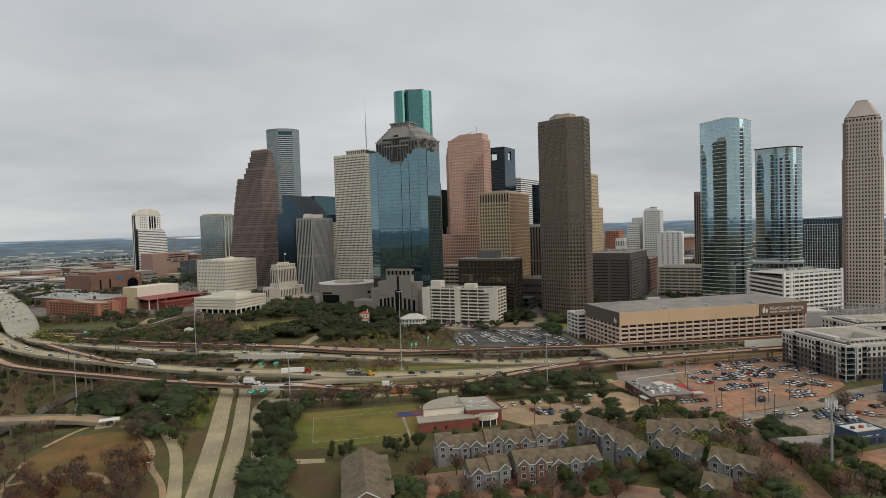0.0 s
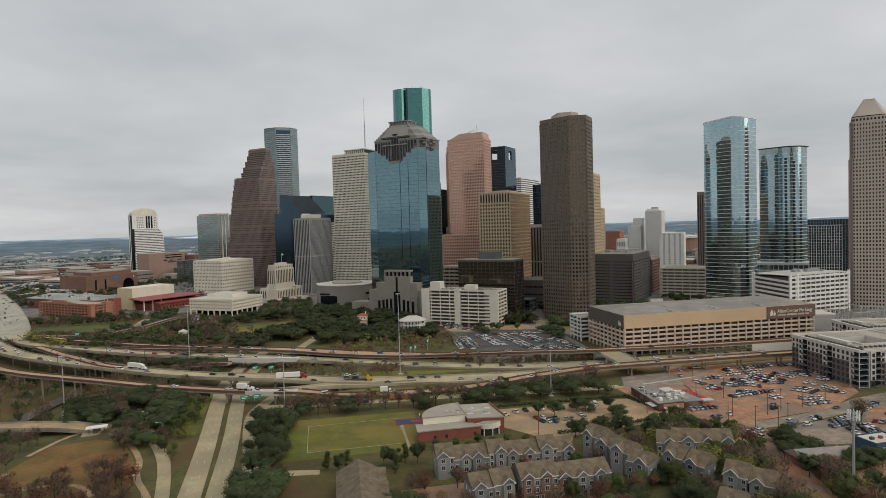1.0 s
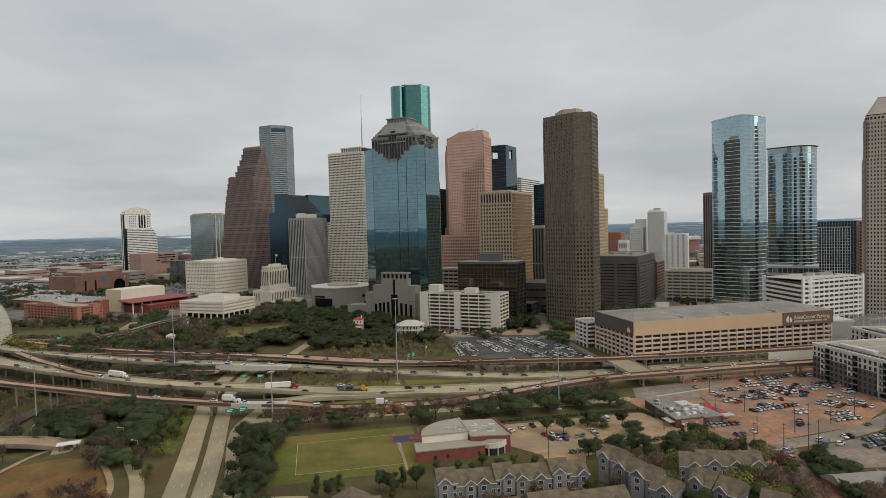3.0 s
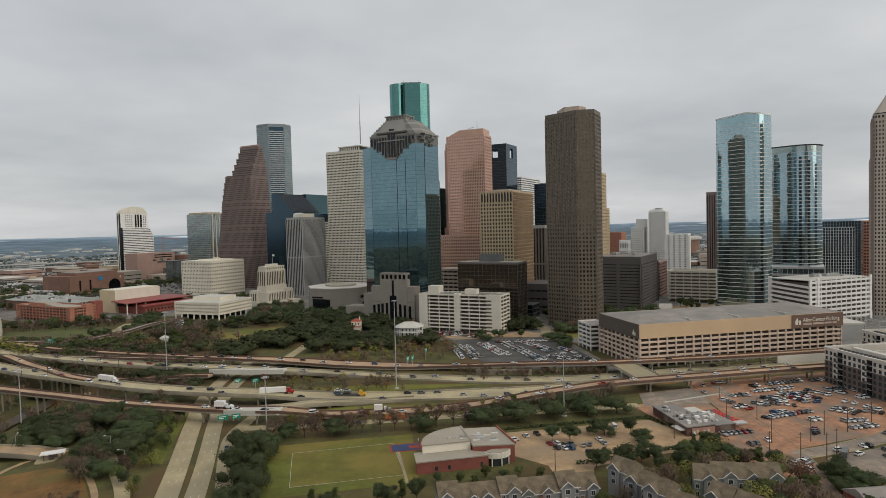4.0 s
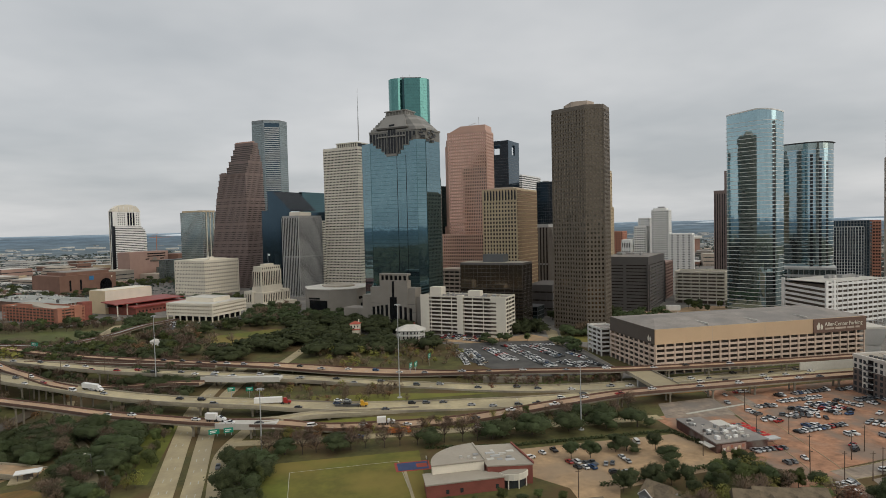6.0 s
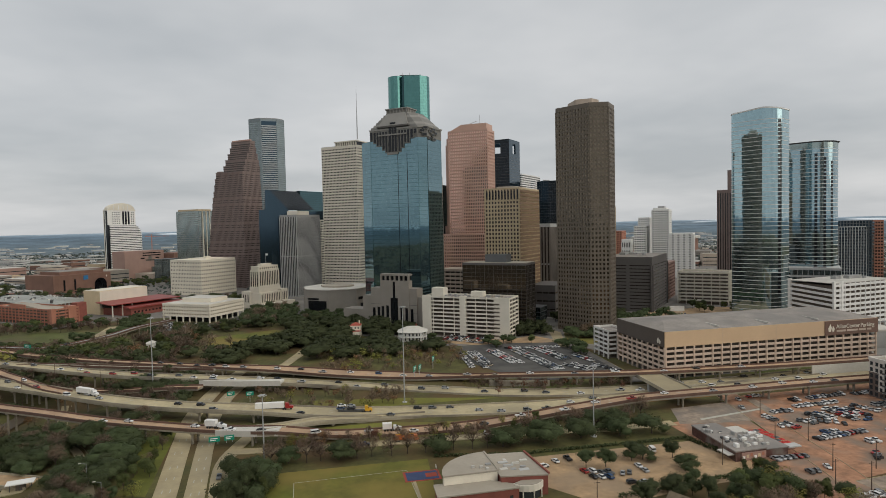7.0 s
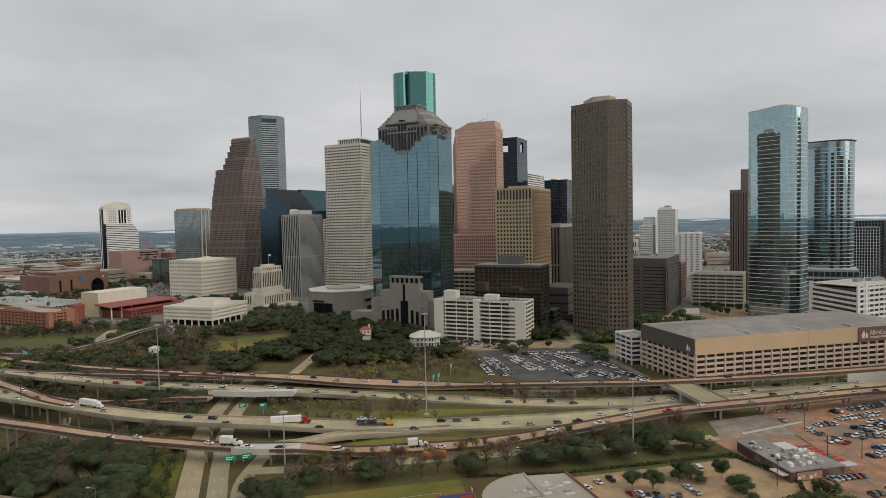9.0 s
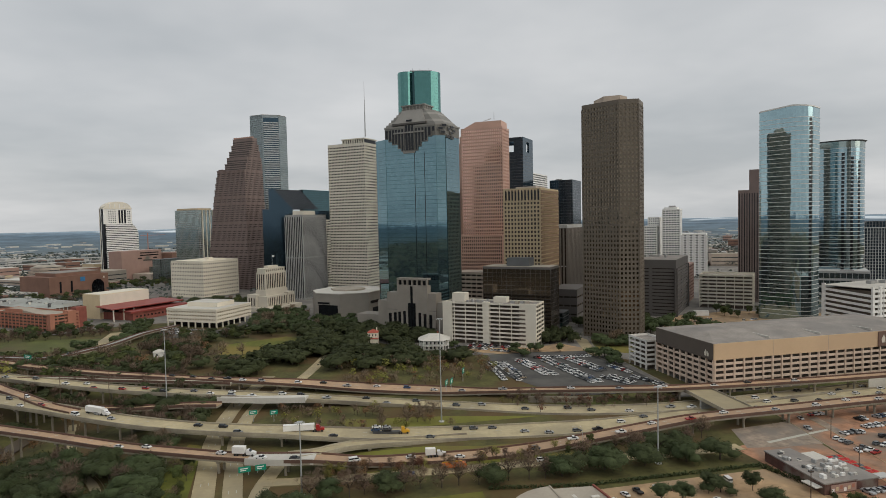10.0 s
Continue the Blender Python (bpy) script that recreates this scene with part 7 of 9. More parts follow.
# ---- trees ----
def crown_mesh(name, mat, seed, kind):
    """A crown of many small leaf cards gathered in uneven lobes, about 1 m across before scaling to its height of 1."""
    rng = random.Random(seed)
    vs, fs = [], []
    lobes = []
    if kind == "oak":
        for k in range(13):
            a, r = rng.uniform(0, 6.28), rng.uniform(0.12, 0.5)
            lobes.append((r * math.cos(a), r * math.sin(a), 0.56 + rng.uniform(-0.13, 0.2) - 0.34 * r, rng.uniform(0.19, 0.31)))
        n, size, flat = 2300, 0.029, 0.72
    elif kind == "tall":
        for k in range(11):
            z = rng.uniform(0.3, 0.95)
            a, r = rng.uniform(0, 6.28), rng.uniform(0, 0.22) * (1.2 - z)
            lobes.append((r * math.cos(a), r * math.sin(a), z, rng.uniform(0.09, 0.17) * (1.35 - 0.7 * z)))
        n, size, flat = 900, 0.034, 1.0
    else:
        for k in range(14):
            a, r = rng.uniform(0, 6.28), rng.uniform(0.05, 0.34)
            lobes.append((r * math.cos(a), r * math.sin(a), rng.uniform(0.42, 0.92), rng.uniform(0.12, 0.22)))
        n, size, flat = (800, 0.029, 0.9) if kind == "sparse" else (1900, 0.03, 0.9) if kind == "round" else (1250, 0.052, 0.95)
    ns = []
    for k in range(n):
        lx, ly, lz, lr = rng.choice(lobes)
        d = Vector((rng.gauss(0, 1), rng.gauss(0, 1), rng.gauss(0.25, 1))).normalized()
        rr = lr * rng.uniform(0.72, 1.0) ** 0.8 * rng.choice((1.0, 1.0, 1.1, 1.28))
        c = Vector((lx, ly, lz)) + Vector((d.x * rr, d.y * rr, d.z * rr * flat))
        if kind in ("oak", "round") and any((c - Vector(e[:3])).length < 0.66 * e[3] for e in lobes):
            continue
        # leaves of a lobe catch the light together
        nrm = (d * 0.5 + Vector((c.x, c.y, (c.z - 0.42) * 1.3)) * 1.5 + Vector((0, 0, 0.3))).normalized()
        if kind == "bare":
            # twigs: thin slivers that fan upwards and outwards
            u = (Vector((lx, ly, lz - 0.35)) * 1.2 + d * 0.9 + Vector((0, 0, 0.25))).normalized()
            v = u.cross(nrm)
            v = v.normalized() if v.length > 0.05 else u.orthogonal().normalized()
            L, W = size * rng.uniform(0.6, 1.5), 0.0031
            q = [c - u * L, c + v * W * 2, c + u * L, c - v * W * 2]
        else:
            u = (nrm + Vector((rng.uniform(-.7, .7), rng.uniform(-.7, .7), rng.uniform(-.5, .7)))).normalized()
            v = u.orthogonal().normalized(); w = u.cross(v)
            v, w = v * math.cos(k) + w * math.sin(k), w * math.cos(k) - v * math.sin(k)
            a = size * rng.uniform(0.55, 1.25)
            q = [c + v * a, c + w * a * 0.8 + u * a * 0.3, c - v * a * 0.9, c - w * a * 0.8 + u * a * 0.2]
        if (q[2] - q[0]).cross(q[3] - q[1]).dot(nrm) < 0:
            q.reverse()
        i = len(vs)
        vs += [tuple(p) for p in q]
        ns += [tuple(nrm)] * 4
        fs.append((i, i + 1, i + 2, i + 3))
    count = len(fs)
    if kind in ("oak", "round", "tall"):
        # the leaf mass inside each lobe, an uneven clump
        for lx, ly, lz, lr in lobes:
            r0 = lr * 0.76
            def shell(p):
                d = Vector(p).normalized()
                q = r0 * (1 + 0.22 * noise.noise(d * 2.3 + Vector((lx, ly, lz)) * 9))
                c = Vector((lx + d.x * q, ly + d.y * q, lz + d.z * q * flat))
                return tuple(c), tuple((d * 0.5 + Vector((c.x, c.y, (c.z - 0.42) * 1.3)) * 1.5 + Vector((0, 0, 0.3))).normalized())
            for ax in range(3):
                for sg in (-1, 1):
                    for a in (-1, 0):
                        for b in (-1, 0):
                            q = []
                            for da, db in ((0, 0), (1, 0), (1, 1), (0, 1)):
                                p = [0, 0, 0]; p[ax], p[(ax + 1) % 3], p[(ax + 2) % 3] = sg, a + da, b + db
                                q.append(shell(p))
                            if sg < 0:
                                q.reverse()
                            i = len(vs)
                            vs += [e[0] for e in q]; ns += [e[1] for e in q]
                            fs.append((i, i + 1, i + 2, i + 3))
    me = bpy.data.meshes.new(name)
    me.from_pydata(vs, [], fs)
    me.materials.append(mat)
    me.normals_split_custom_set_from_vertices(ns)
    CARDS[me.name] = count
    LEAF_NORMALS[me.name] = np.array(ns)
    return me


LEAF_NORMALS = {}
CARDS = {}


def trunk_mesh(seed, kind, lean=False):
    """Trunk and limbs; a lean one has three-sided limbs and no twigs, for far groves."""
    rng = random.Random(seed)
    bm = bmesh.new()
    th = {"oak": 0.26, "tall": 0.35}.get(kind, 0.34)
    r = {"oak": 0.035, "tall": 0.022}.get(kind, 0.02)
    rod(bm, (0, 0, -0.05), (0, 0, th), r, r * 0.7, 6)
    for k in range(5 if lean else 9 if kind in ("bare", "sparse") else 6):
        a = k * 2.4 + rng.uniform(-.4, .4)
        e = rng.uniform(0.2, 0.36)
        top = Vector((e * math.cos(a), e * math.sin(a), th + rng.uniform(0.2, 0.42)))
        if kind == "tall":
            top = Vector((e * 0.4 * math.cos(a), e * 0.4 * math.sin(a), 0.5 + rng.uniform(0, 0.4)))
        mid = Vector((top.x * 0.45, top.y * 0.45, th + (top.z - th) * 0.6))
        rod(bm, (0, 0, th * 0.9), mid, r * 0.6, r * 0.4, 3 if lean else 5)
        rod(bm, mid, top, r * 0.4, r * 0.12, 3 if lean else 4)
        if not lean and kind in ("bare", "sparse"):
            for j in range(3):
                q = mid + Vector((rng.uniform(-.18, .18), rng.uniform(-.18, .18), rng.uniform(0.12, 0.3)))
                rod(bm, mid, q, r * 0.3, r * 0.08, 4)
    return to_mesh(bm, "trunk", BARK)


KINDS = {
    "oak": ("oak", LEAF_DK, "dark green live oak with a broad crown", "tree"),
    "green": ("round", LEAF_MD, "green leafy tree with an uneven crown", "tree"),
    "dark": ("round", LEAF_DK, "dense dark evergreen tree beside the road", "tree"),
    "yellow": ("sparse", LEAF_YG, "thin tree with yellow-green leaves", "tree"),
    "rust": ("sparse", LEAF_RD, "tree with rusty brown winter leaves", "tree"),
    "bare": ("bare", TWIG, "bare winter tree with fine brown twigs", "tree"),
    "pine": ("tall", LEAF_MD, "tall slender green pine tree", "tree"),
}
TREES = {}
for kname, (form, mat, lab, cat) in KINDS.items():
    TREES[kname] = [(crown_mesh("crown", mat, 11 * v + len(kname), form), trunk_mesh(7 * v + len(kname), form)) for v in range(4)]
tree_count = 0


def near_road(x, y, margin):
    for key, (way, width) in ROADS.items():
        m = width / 2 + margin
        for p in way[::2]:
            if abs(p.x - x) < m + 6 and abs(p.y - y) < m + 6 and math.hypot(p.x - x, p.y - y) < m:
                return p.z
    return None


def tree(x, y, kname, h, spread=1.0, rng=random.Random(5)):
    global tree_count
    crown, trunk = TREES[kname][tree_count % 4]
    tree_count += 1
    z = ground_z(x, y)
    root = thing("tree", Matrix.LocRotScale((x, y, z - 0.1), Euler((0, 0, rng.uniform(0, 6.28))), (h * spread, h * spread * rng.uniform(0.88, 1.12), h)), KINDS[kname][2], "tree")
    piece("crown", crown, root); piece("trunk", trunk, root)
    return root


def mesh_arrays(me):
    n, m = len(me.vertices), len(me.polygons)
    co = np.zeros(n * 3); me.vertices.foreach_get("co", co)
    return co.reshape(-1, 3), [tuple(p.vertices) for p in me.polygons]


ARR = {k: [(mesh_arrays(c) + (LEAF_NORMALS[c.name], CARDS[c.name]), mesh_arrays(trunk_mesh(7 * i + len(k), KINDS[k][0], True))) for i, (c, t) in enumerate(v)] for k, v in TREES.items()}


def grove(spots, label, thin=8):
    """Far trees that nobody could count, in one mesh: only some leaf cards, grown to keep the cover."""
    vs, ns, fs, mi = [], [], [], []
    mats = [BARK] + [KINDS[k][1] for k in KINDS]
    order = list(KINDS)
    base = 0
    for j, (x, y, kname, h, spread, rot) in enumerate(spots):
        (cv, cf, cn, cc_), (tv, tf) = ARR[kname][j % 4]
        c, s = math.cos(rot), math.sin(rot)
        z = ground_z(x, y) - 0.1
        for arr, faces, m, step in ((cv, cf, 1 + order.index(kname), thin), (tv, tf, 0, 1)):
            if m:
                a = arr.reshape(-1, 4, 3)[:cc_:step]
                mid = a.mean(axis=1, keepdims=True)
                a = np.concatenate([mid + (a - mid) * step ** 0.45, arr.reshape(-1, 4, 3)[cc_:]]).reshape(-1, 3)
                q = cn.reshape(-1, 4, 3)
                q = np.concatenate([q[:cc_:step], q[cc_:]]).reshape(-1, 3)
                f = np.arange(len(a)).reshape(-1, 4)
            else:
                a, f, q = arr, faces, np.zeros((len(arr), 3))
            vs.append(np.stack([x + h * spread * (a[:, 0] * c - a[:, 1] * s), y + h * spread * (a[:, 0] * s + a[:, 1] * c), z + h * a[:, 2]], axis=1))
            ns.append(np.stack([q[:, 0] * c - q[:, 1] * s, q[:, 0] * s + q[:, 1] * c, q[:, 2]], axis=1))
            fs += [tuple(int(i) + base for i in g) for g in f]
            mi += [m] * len(f)
            base += len(a)
    me = bpy.data.meshes.new("grove")
    me.from_pydata(np.concatenate(vs).tolist(), [], fs)
    for m in mats:
        me.materials.append(m)
    me.polygons.foreach_set("material_index", mi)
    me.normals_split_custom_set_from_vertices(np.concatenate(ns).tolist())
    tagged(new("grove", me), label, "trees", kind="stuff")


def wood(x0, x1, y0, y1, n, kinds, h0, h1, seed, spread=1.1, margin=1.5, keep=(), slope=0.0, gap=0.55, stuff="", thin=8):
    """Trees scattered over a stretch of land, clear of roads and of the boxes in keep."""
    rng = random.Random(seed)
    put, spots = [], []
    tries = 0
    while len(put) < n and tries < n * 30:
        tries += 1
        x = rng.uniform(x0, x1)
        y = rng.uniform(y0, y1) + slope * (x - (x0 + x1) / 2)
        h = rng.uniform(h0, h1)
        if any(a < x < b and c < y < d for a, b, c, d in keep):
            continue
        if near_road(x, y, margin) is not None:
            continue
        if any(math.hypot(x - q[0], y - q[1]) < gap * h for q in put):
            continue
        put.append((x, y))
        if stuff:
            spots.append((x, y, rng.choice(kinds), h, spread * rng.uniform(0.9, 1.1), rng.uniform(0, 6.28)))
        else:
            tree(x, y, rng.choice(kinds), h, spread, rng)
    if stuff:
        if spots:
            grove(spots, stuff, thin)


def row(pts, kinds, h0, h1, seed, spread=1.1, stuff=""):
    rng = random.Random(seed)
    if stuff:
        grove([(x, y, rng.choice(kinds), rng.uniform(h0, h1), spread, rng.uniform(0, 6.28)) for x, y in pts], stuff)
        return
    for x, y in pts:
        tree(x + rng.uniform(-1, 1), y + rng.uniform(-1, 1), rng.choice(kinds), rng.uniform(h0, h1), spread * rng.uniform(0.9, 1.1), rng)


HOUSES = ((34, 58, 596, 660), (70, 112, 572, 640), (-148, -124, 618, 668), (-42, 4, 548, 586), (-14, 14, 586, 612))
# park between the freeway and downtown
PARK = "dense dark oaks of the park beside downtown"
wood(-72, 116, 558, 722, 125, ("oak", "oak", "dark", "oak"), 10, 14, 1, 1.4, 2.0, HOUSES + ((-95, -15, 640, 720), (-90, -44, 604, 720), (118, 240, 560, 720), (100, 240, 600, 720)), gap=0.48, stuff=PARK)
wood(8, 122, 500, 580, 120, ("bare", "yellow", "bare", "yellow", "rust", "bare", "bare"), 4, 7.5, 2, 1.15, 1.0, HOUSES, gap=0.32, stuff="bare and yellowing trees above the ramp")
wood(-210, -60, 590, 740, 120, ("oak", "dark", "bare", "dark", "oak", "bare", "green"), 8, 12, 3, 1.3, 2.0, HOUSES + ((-95, -50, 612, 720), (-212, -150, 655, 745)), gap=0.45, stuff="mixed bare and evergreen park trees")
wood(-450, -190, 630, 840, 140, ("dark", "bare", "oak", "dark", "bare", "green", "dark"), 6, 10, 4, 1.25, 2.0, ((-330, -210, 700, 780), (-262, -185, 640, 800), (-420, -260, 640, 668)), gap=0.45, stuff="mixed winter trees below the theatre")
wood(-190, 40, 735, 880, 120, ("oak", "dark", "dark", "bare", "oak"), 8, 12, 5, 1.25, 2.0, ((-200, -60, 850, 1000), (-190, -66, 735, 885), (-10, 90, 784, 880)), gap=0.45, stuff="street trees round the civic buildings")
wood(-150, -40, 900, 1010, 40, ("oak", "dark", "green"), 8, 12, 33, 1.15, 1.0, ((-150, -30, 880, 960),), stuff="evergreen trees behind the city hall")
wood(-150, -60, 598, 700, 9, ("bare", "rust"), 9, 13, 34, 1.2, 1.5, HOUSES, gap=0.4, stuff="large bare trees in the park")
wood(-262, -205, 640, 672, 22, ("bare", "dark", "bare", "bare", "rust"), 4, 7, 36, 1.2, 1.5, gap=0.4, stuff="low brush below the elevated road")
wood(-340, -206, 622, 690, 130, ("bare", "dark", "dark", "bare", "green"), 5, 9, 37, 1.2, 1.2, gap=0.35, stuff="bare brush under the elevated road")
wood(-345, -205, 775, 806, 46, ("bare", "bare", "dark", "bare"), 5, 9, 371, 1.2, 1.0, ((-207, -188, 690, 800),), gap=0.4, stuff="bare trees before the orange garage")
wood(-230, -170, 560, 650, 60, ("bare", "dark", "bare", "bare"), 4, 8, 372, 1.2, 1.0, gap=0.35, stuff="dark brush between the ramps")
wood(-188, -172, 775, 845, 14, ("oak", "dark"), 8, 11, 38, 1.25, 1.0, gap=0.4, stuff="dark oaks beside the theatre drive")
wood(-175, -90, 640, 690, 6, ("bare",), 12, 16, 39, 1.2, 1.5, HOUSES, gap=0.5, stuff="tall bare park trees beside the cottage")
wood(150, 190, 562, 580, 6, ("oak", "dark", "green"), 6, 9, 35, 1.2, 1.0, gap=0.4, stuff="street trees beyond the asphalt lot")
row([(-250, 628), (-262, 640), (-232, 612), (-222, 600)], ("rust", "yellow"), 13, 17, 401, 1.2, "autumn trees beside the elevated road")
# brush between the carriageways
wood(-30, 60, 424, 464, 55, ("bare", "bare", "yellow", "bare", "rust", "bare"), 3.5, 6.5, 6, 1.15, 0.5, slope=-0.3, gap=0.3, stuff="brushy bare trees between the carriageways")
wood(-200, -70, 470, 600, 120, ("bare", "dark", "bare", "oak", "bare"), 6, 9, 7, 1.15, 1.5, slope=-0.6, gap=0.4, stuff="bare trees under the elevated roads")
row([(-88, 502), (-80, 496), (-95, 497), (-72, 492)], ("oak",), 9, 11, 8, 1.2)
row([(-18, 425), (-26, 432)], ("dark",), 4, 6, 81)
wood(95, 210, 436, 450, 40, ("bare", "bare", "yellow"), 3.5, 6, 9, 0.9, 0.5, slope=-0.2, gap=0.4, stuff="low bare brush beside the freeway")
wood(100, 200, 420, 440, 60, ("bare", "rust", "bare", "bare"), 3.5, 5.5, 91, 1.0, 0.4, slope=-0.15, gap=0.35, stuff="brown brush below the upper ramp")
wood(-12, 84, 365, 373, 30, ("yellow", "bare", "bare", "rust", "yellow"), 4, 7.5, 10, 0.95, 0.3, gap=0.3)
wood(85, 150, 362, 374, 12, ("yellow", "bare", "green"), 4, 7, 101, 0.8, 0.4)
# oaks along the street beside the field
row([(-16 + k * 7.4, 353 - k * 0.55) for k in range(15)], ("bare", "oak", "bare", "bare"), 8.5, 11, 11, 1.25)
row([(93, 347), (107, 346), (127, 345), (145, 343), (162, 341)], ("oak",), 11, 13.5, 12, 1.2)
row([(104 + k * 12, 357) for k in range(5)] + [(160, 364), (170, 367)], ("oak", "oak", "bare"), 7, 10, 13, 1.25)
# left of the parkway
wood(-142, -80, 322, 430, 46, ("oak", "dark", "oak", "bare", "oak"), 8, 12, 14, 1.3, 5.0, ((-145, -94, 300, 352), (-145, -100, 352, 378)), gap=0.5)
row([(-92, 345), (-94, 358), (-79, 342), (-81, 356), (-87, 372), (-98, 371)], ("oak", "dark"), 8, 10.5, 142, 1.25)
row([(-101, 404)], ("dark",), 13, 13.5, 141, 1.0)
row([(-109, 510), (-103, 514), (-115, 505), (-99, 398), (-108, 412), (-122, 416), (-131, 408), (-146, 413), (-138, 419), (-88, 394), (-116, 402)], ("oak", "dark"), 10, 13, 143, 1.25)
wood(-78, -65, 300, 410, 26, ("green", "yellow", "bare", "dark"), 4, 7.5, 15, 1.0, 0.6, gap=0.4)
wood(-140, -72, 212, 292, 120, ("bare", "bare", "rust", "bare", "bare"), 5, 9.5, 16, 1.15, 1.0, ((-125, -92, 288, 350),), gap=0.38, stuff="bare reddish trees in the bayou park", thin=3)
wood(-220, -140, 240, 420, 95, ("bare", "bare", "dark", "bare", "rust"), 6, 10, 17, 1.0, 2.0, stuff="bare trees along the bayou banks", thin=4)
wood(-262, -150, 430, 505, 60, ("bare", "bare", "dark", "rust"), 5, 9, 172, 1.1, 1.0, gap=0.4, stuff="bare brush under the long ramps")
wood(-270, -190, 430, 520, 24, ("bare", "green", "dark"), 6, 10, 171, 1.0, 2.0, stuff="mixed trees beside the elevated road")
# right of the parkway
wood(-30, -17, 205, 350, 26, ("oak", "dark", "oak"), 9, 13, 18, 1.1, 0.6, gap=0.5)
row([(-28, 200), (-31, 190), (-26, 181)], ("oak", "dark"), 10, 13, 19, 1.1)
row([(2, 270), (7, 266), (11, 270), (26, 268), (31, 266), (36, 270), (41, 266), (30, 259), (-16, 300), (-18, 318)], ("pine", "dark", "dark"), 7, 10, 20, 1.0)
row([(52, 281), (60, 278), (72, 281), (78, 277), (86, 280), (92, 274), (66, 276)], ("green", "dark"), 3.5, 5.5, 21, 1.2)
# among the town houses
row([(52, 239), (66, 238), (80, 240), (95, 238), (50, 213), (66, 212), (82, 209), (97, 211), (38, 236), (36, 222), (112, 243)], ("rust", "bare", "bare"), 7, 9.5, 221, 1.05)
TH = ((2, 24, 200, 254), (42, 104, 244, 264), (64, 106, 216, 233), (106, 128, 222, 262), (138, 172, 228, 254), (132, 150, 210, 232), (140, 157, 192, 210), (160, 187, 196, 234), (186, 210, 231, 250), (44, 64, 218, 236), (188, 214, 214, 232))
wood(26, 134, 190, 246, 46, ("green", "rust", "bare", "dark", "green", "oak"), 6, 9, 22, 1.15, 1.0, TH)
wood(96, 178, 262, 290, 22, ("green", "dark", "oak"), 6, 9, 23, 1.15, 1.0, TH + ((96, 112, 262, 292), (112, 172, 285, 332)))
wood(128, 200, 172, 262, 66, ("green", "dark", "yellow", "bare", "yellow", "bare", "rust", "green", "bare"), 7, 11, 24, 1.2, 1.2, TH + ((198, 232, 214, 246),))
wood(188, 206, 233, 248, 12, ("dark", "oak", "dark"), 6, 8, 25, 1.25, 0.5, gap=0.4)
wood(160, 188, 190, 236, 40, ("bare", "bare", "green", "dark", "bare", "yellow"), 6, 9, 252, 1.2, 0.5, gap=0.4, stuff="mixed winter trees behind the town houses", thin=3)
wood(128, 200, 150, 186, 34, ("bare", "green", "dark", "bare", "oak"), 7, 10, 253, 1.2, 0.5, TH, gap=0.45, stuff="mixed winter trees along the dirt lane", thin=3)
row([(205, 213), (209, 214.5), (213, 213), (217, 215), (220, 212)], ("dark", "oak"), 6, 8, 251, 1.2)
row([(222, 196), (231, 204), (240, 198)], ("bare",), 6, 8, 254, 1.0)
row([(112, 313), (121, 311), (134, 314), (140, 314), (153, 312), (152, 300)], ("dark", "oak"), 6.5, 8.5, 26, 1.15)
row([(176, 268), (182, 262), (170, 272), (186, 254)], ("green", "yellow"), 7, 10, 27)
row([(262, 262), (258, 258), (276, 250)], ("bare",), 9, 12, 28)
# downtown edges
EDGE = "street trees at the edge of downtown"
patch("garage_drive", [(203, 545), (211, 543), (220, 575), (230, 604), (226, 640), (217, 640), (220, 606), (211, 578)], ROADC, "pale drive between the lot and the towers", 0.1, "road")
patch("corner_lawn", [(223, 578), (250, 568), (262, 582), (240, 600), (233, 604)], GRASS, "small lawn corner beside the granite tower", 0.11, "lawn")
wood(178, 216, 596, 624, 26, ("oak", "dark"), 9, 13, 30, 1.2, 1.0, slope=-0.1, gap=0.45, stuff=EDGE)
wood(232, 262, 570, 590, 9, ("oak", "bare", "oak"), 8, 11, 301, 1.2, 1.0, gap=0.5, stuff=EDGE)
wood(250, 330, 650, 680, 22, ("oak", "dark"), 8, 11, 302, 1.2, 1.0, gap=0.45, stuff="dark trees at the foot of the brown office")
row([(206, 546), (211, 538), (207, 515), (212, 528)], ("oak",), 8, 10, 303, 1.25, "oaks beside the garage drive")
row([(104, 622), (97, 630), (110, 614), (92, 622)], ("dark", "oak"), 7, 9, 304, 1.2, "dark trees at the garage corner")
row([(-182, 750), (-176, 756), (-188, 742), (-204, 712), (-210, 706), (-198, 706)], ("oak", "dark"), 8, 10, 305, 1.25, "dark oaks beside the theatre ramp")
wood(290, 370, 560, 660, 40, ("oak", "dark"), 9, 12, 31, 1.1, 1.0, stuff=EDGE)
wood(420, 470, 655, 690, 9, ("dark", "green"), 8, 11, 32, 1.1, 1.0, stuff=EDGE)
yard_box = thing("site_container", plinth(396, 683, -20, 0.06), "white site container on the construction lot", "container")
part("body", box(0, 15, 0, 4, 0, 5.4), PAINT_W, yard_box)
part("door", box(14.9, 15.1, 0.6, 3.4, 0.3, 4.8), PALEC, yard_box)



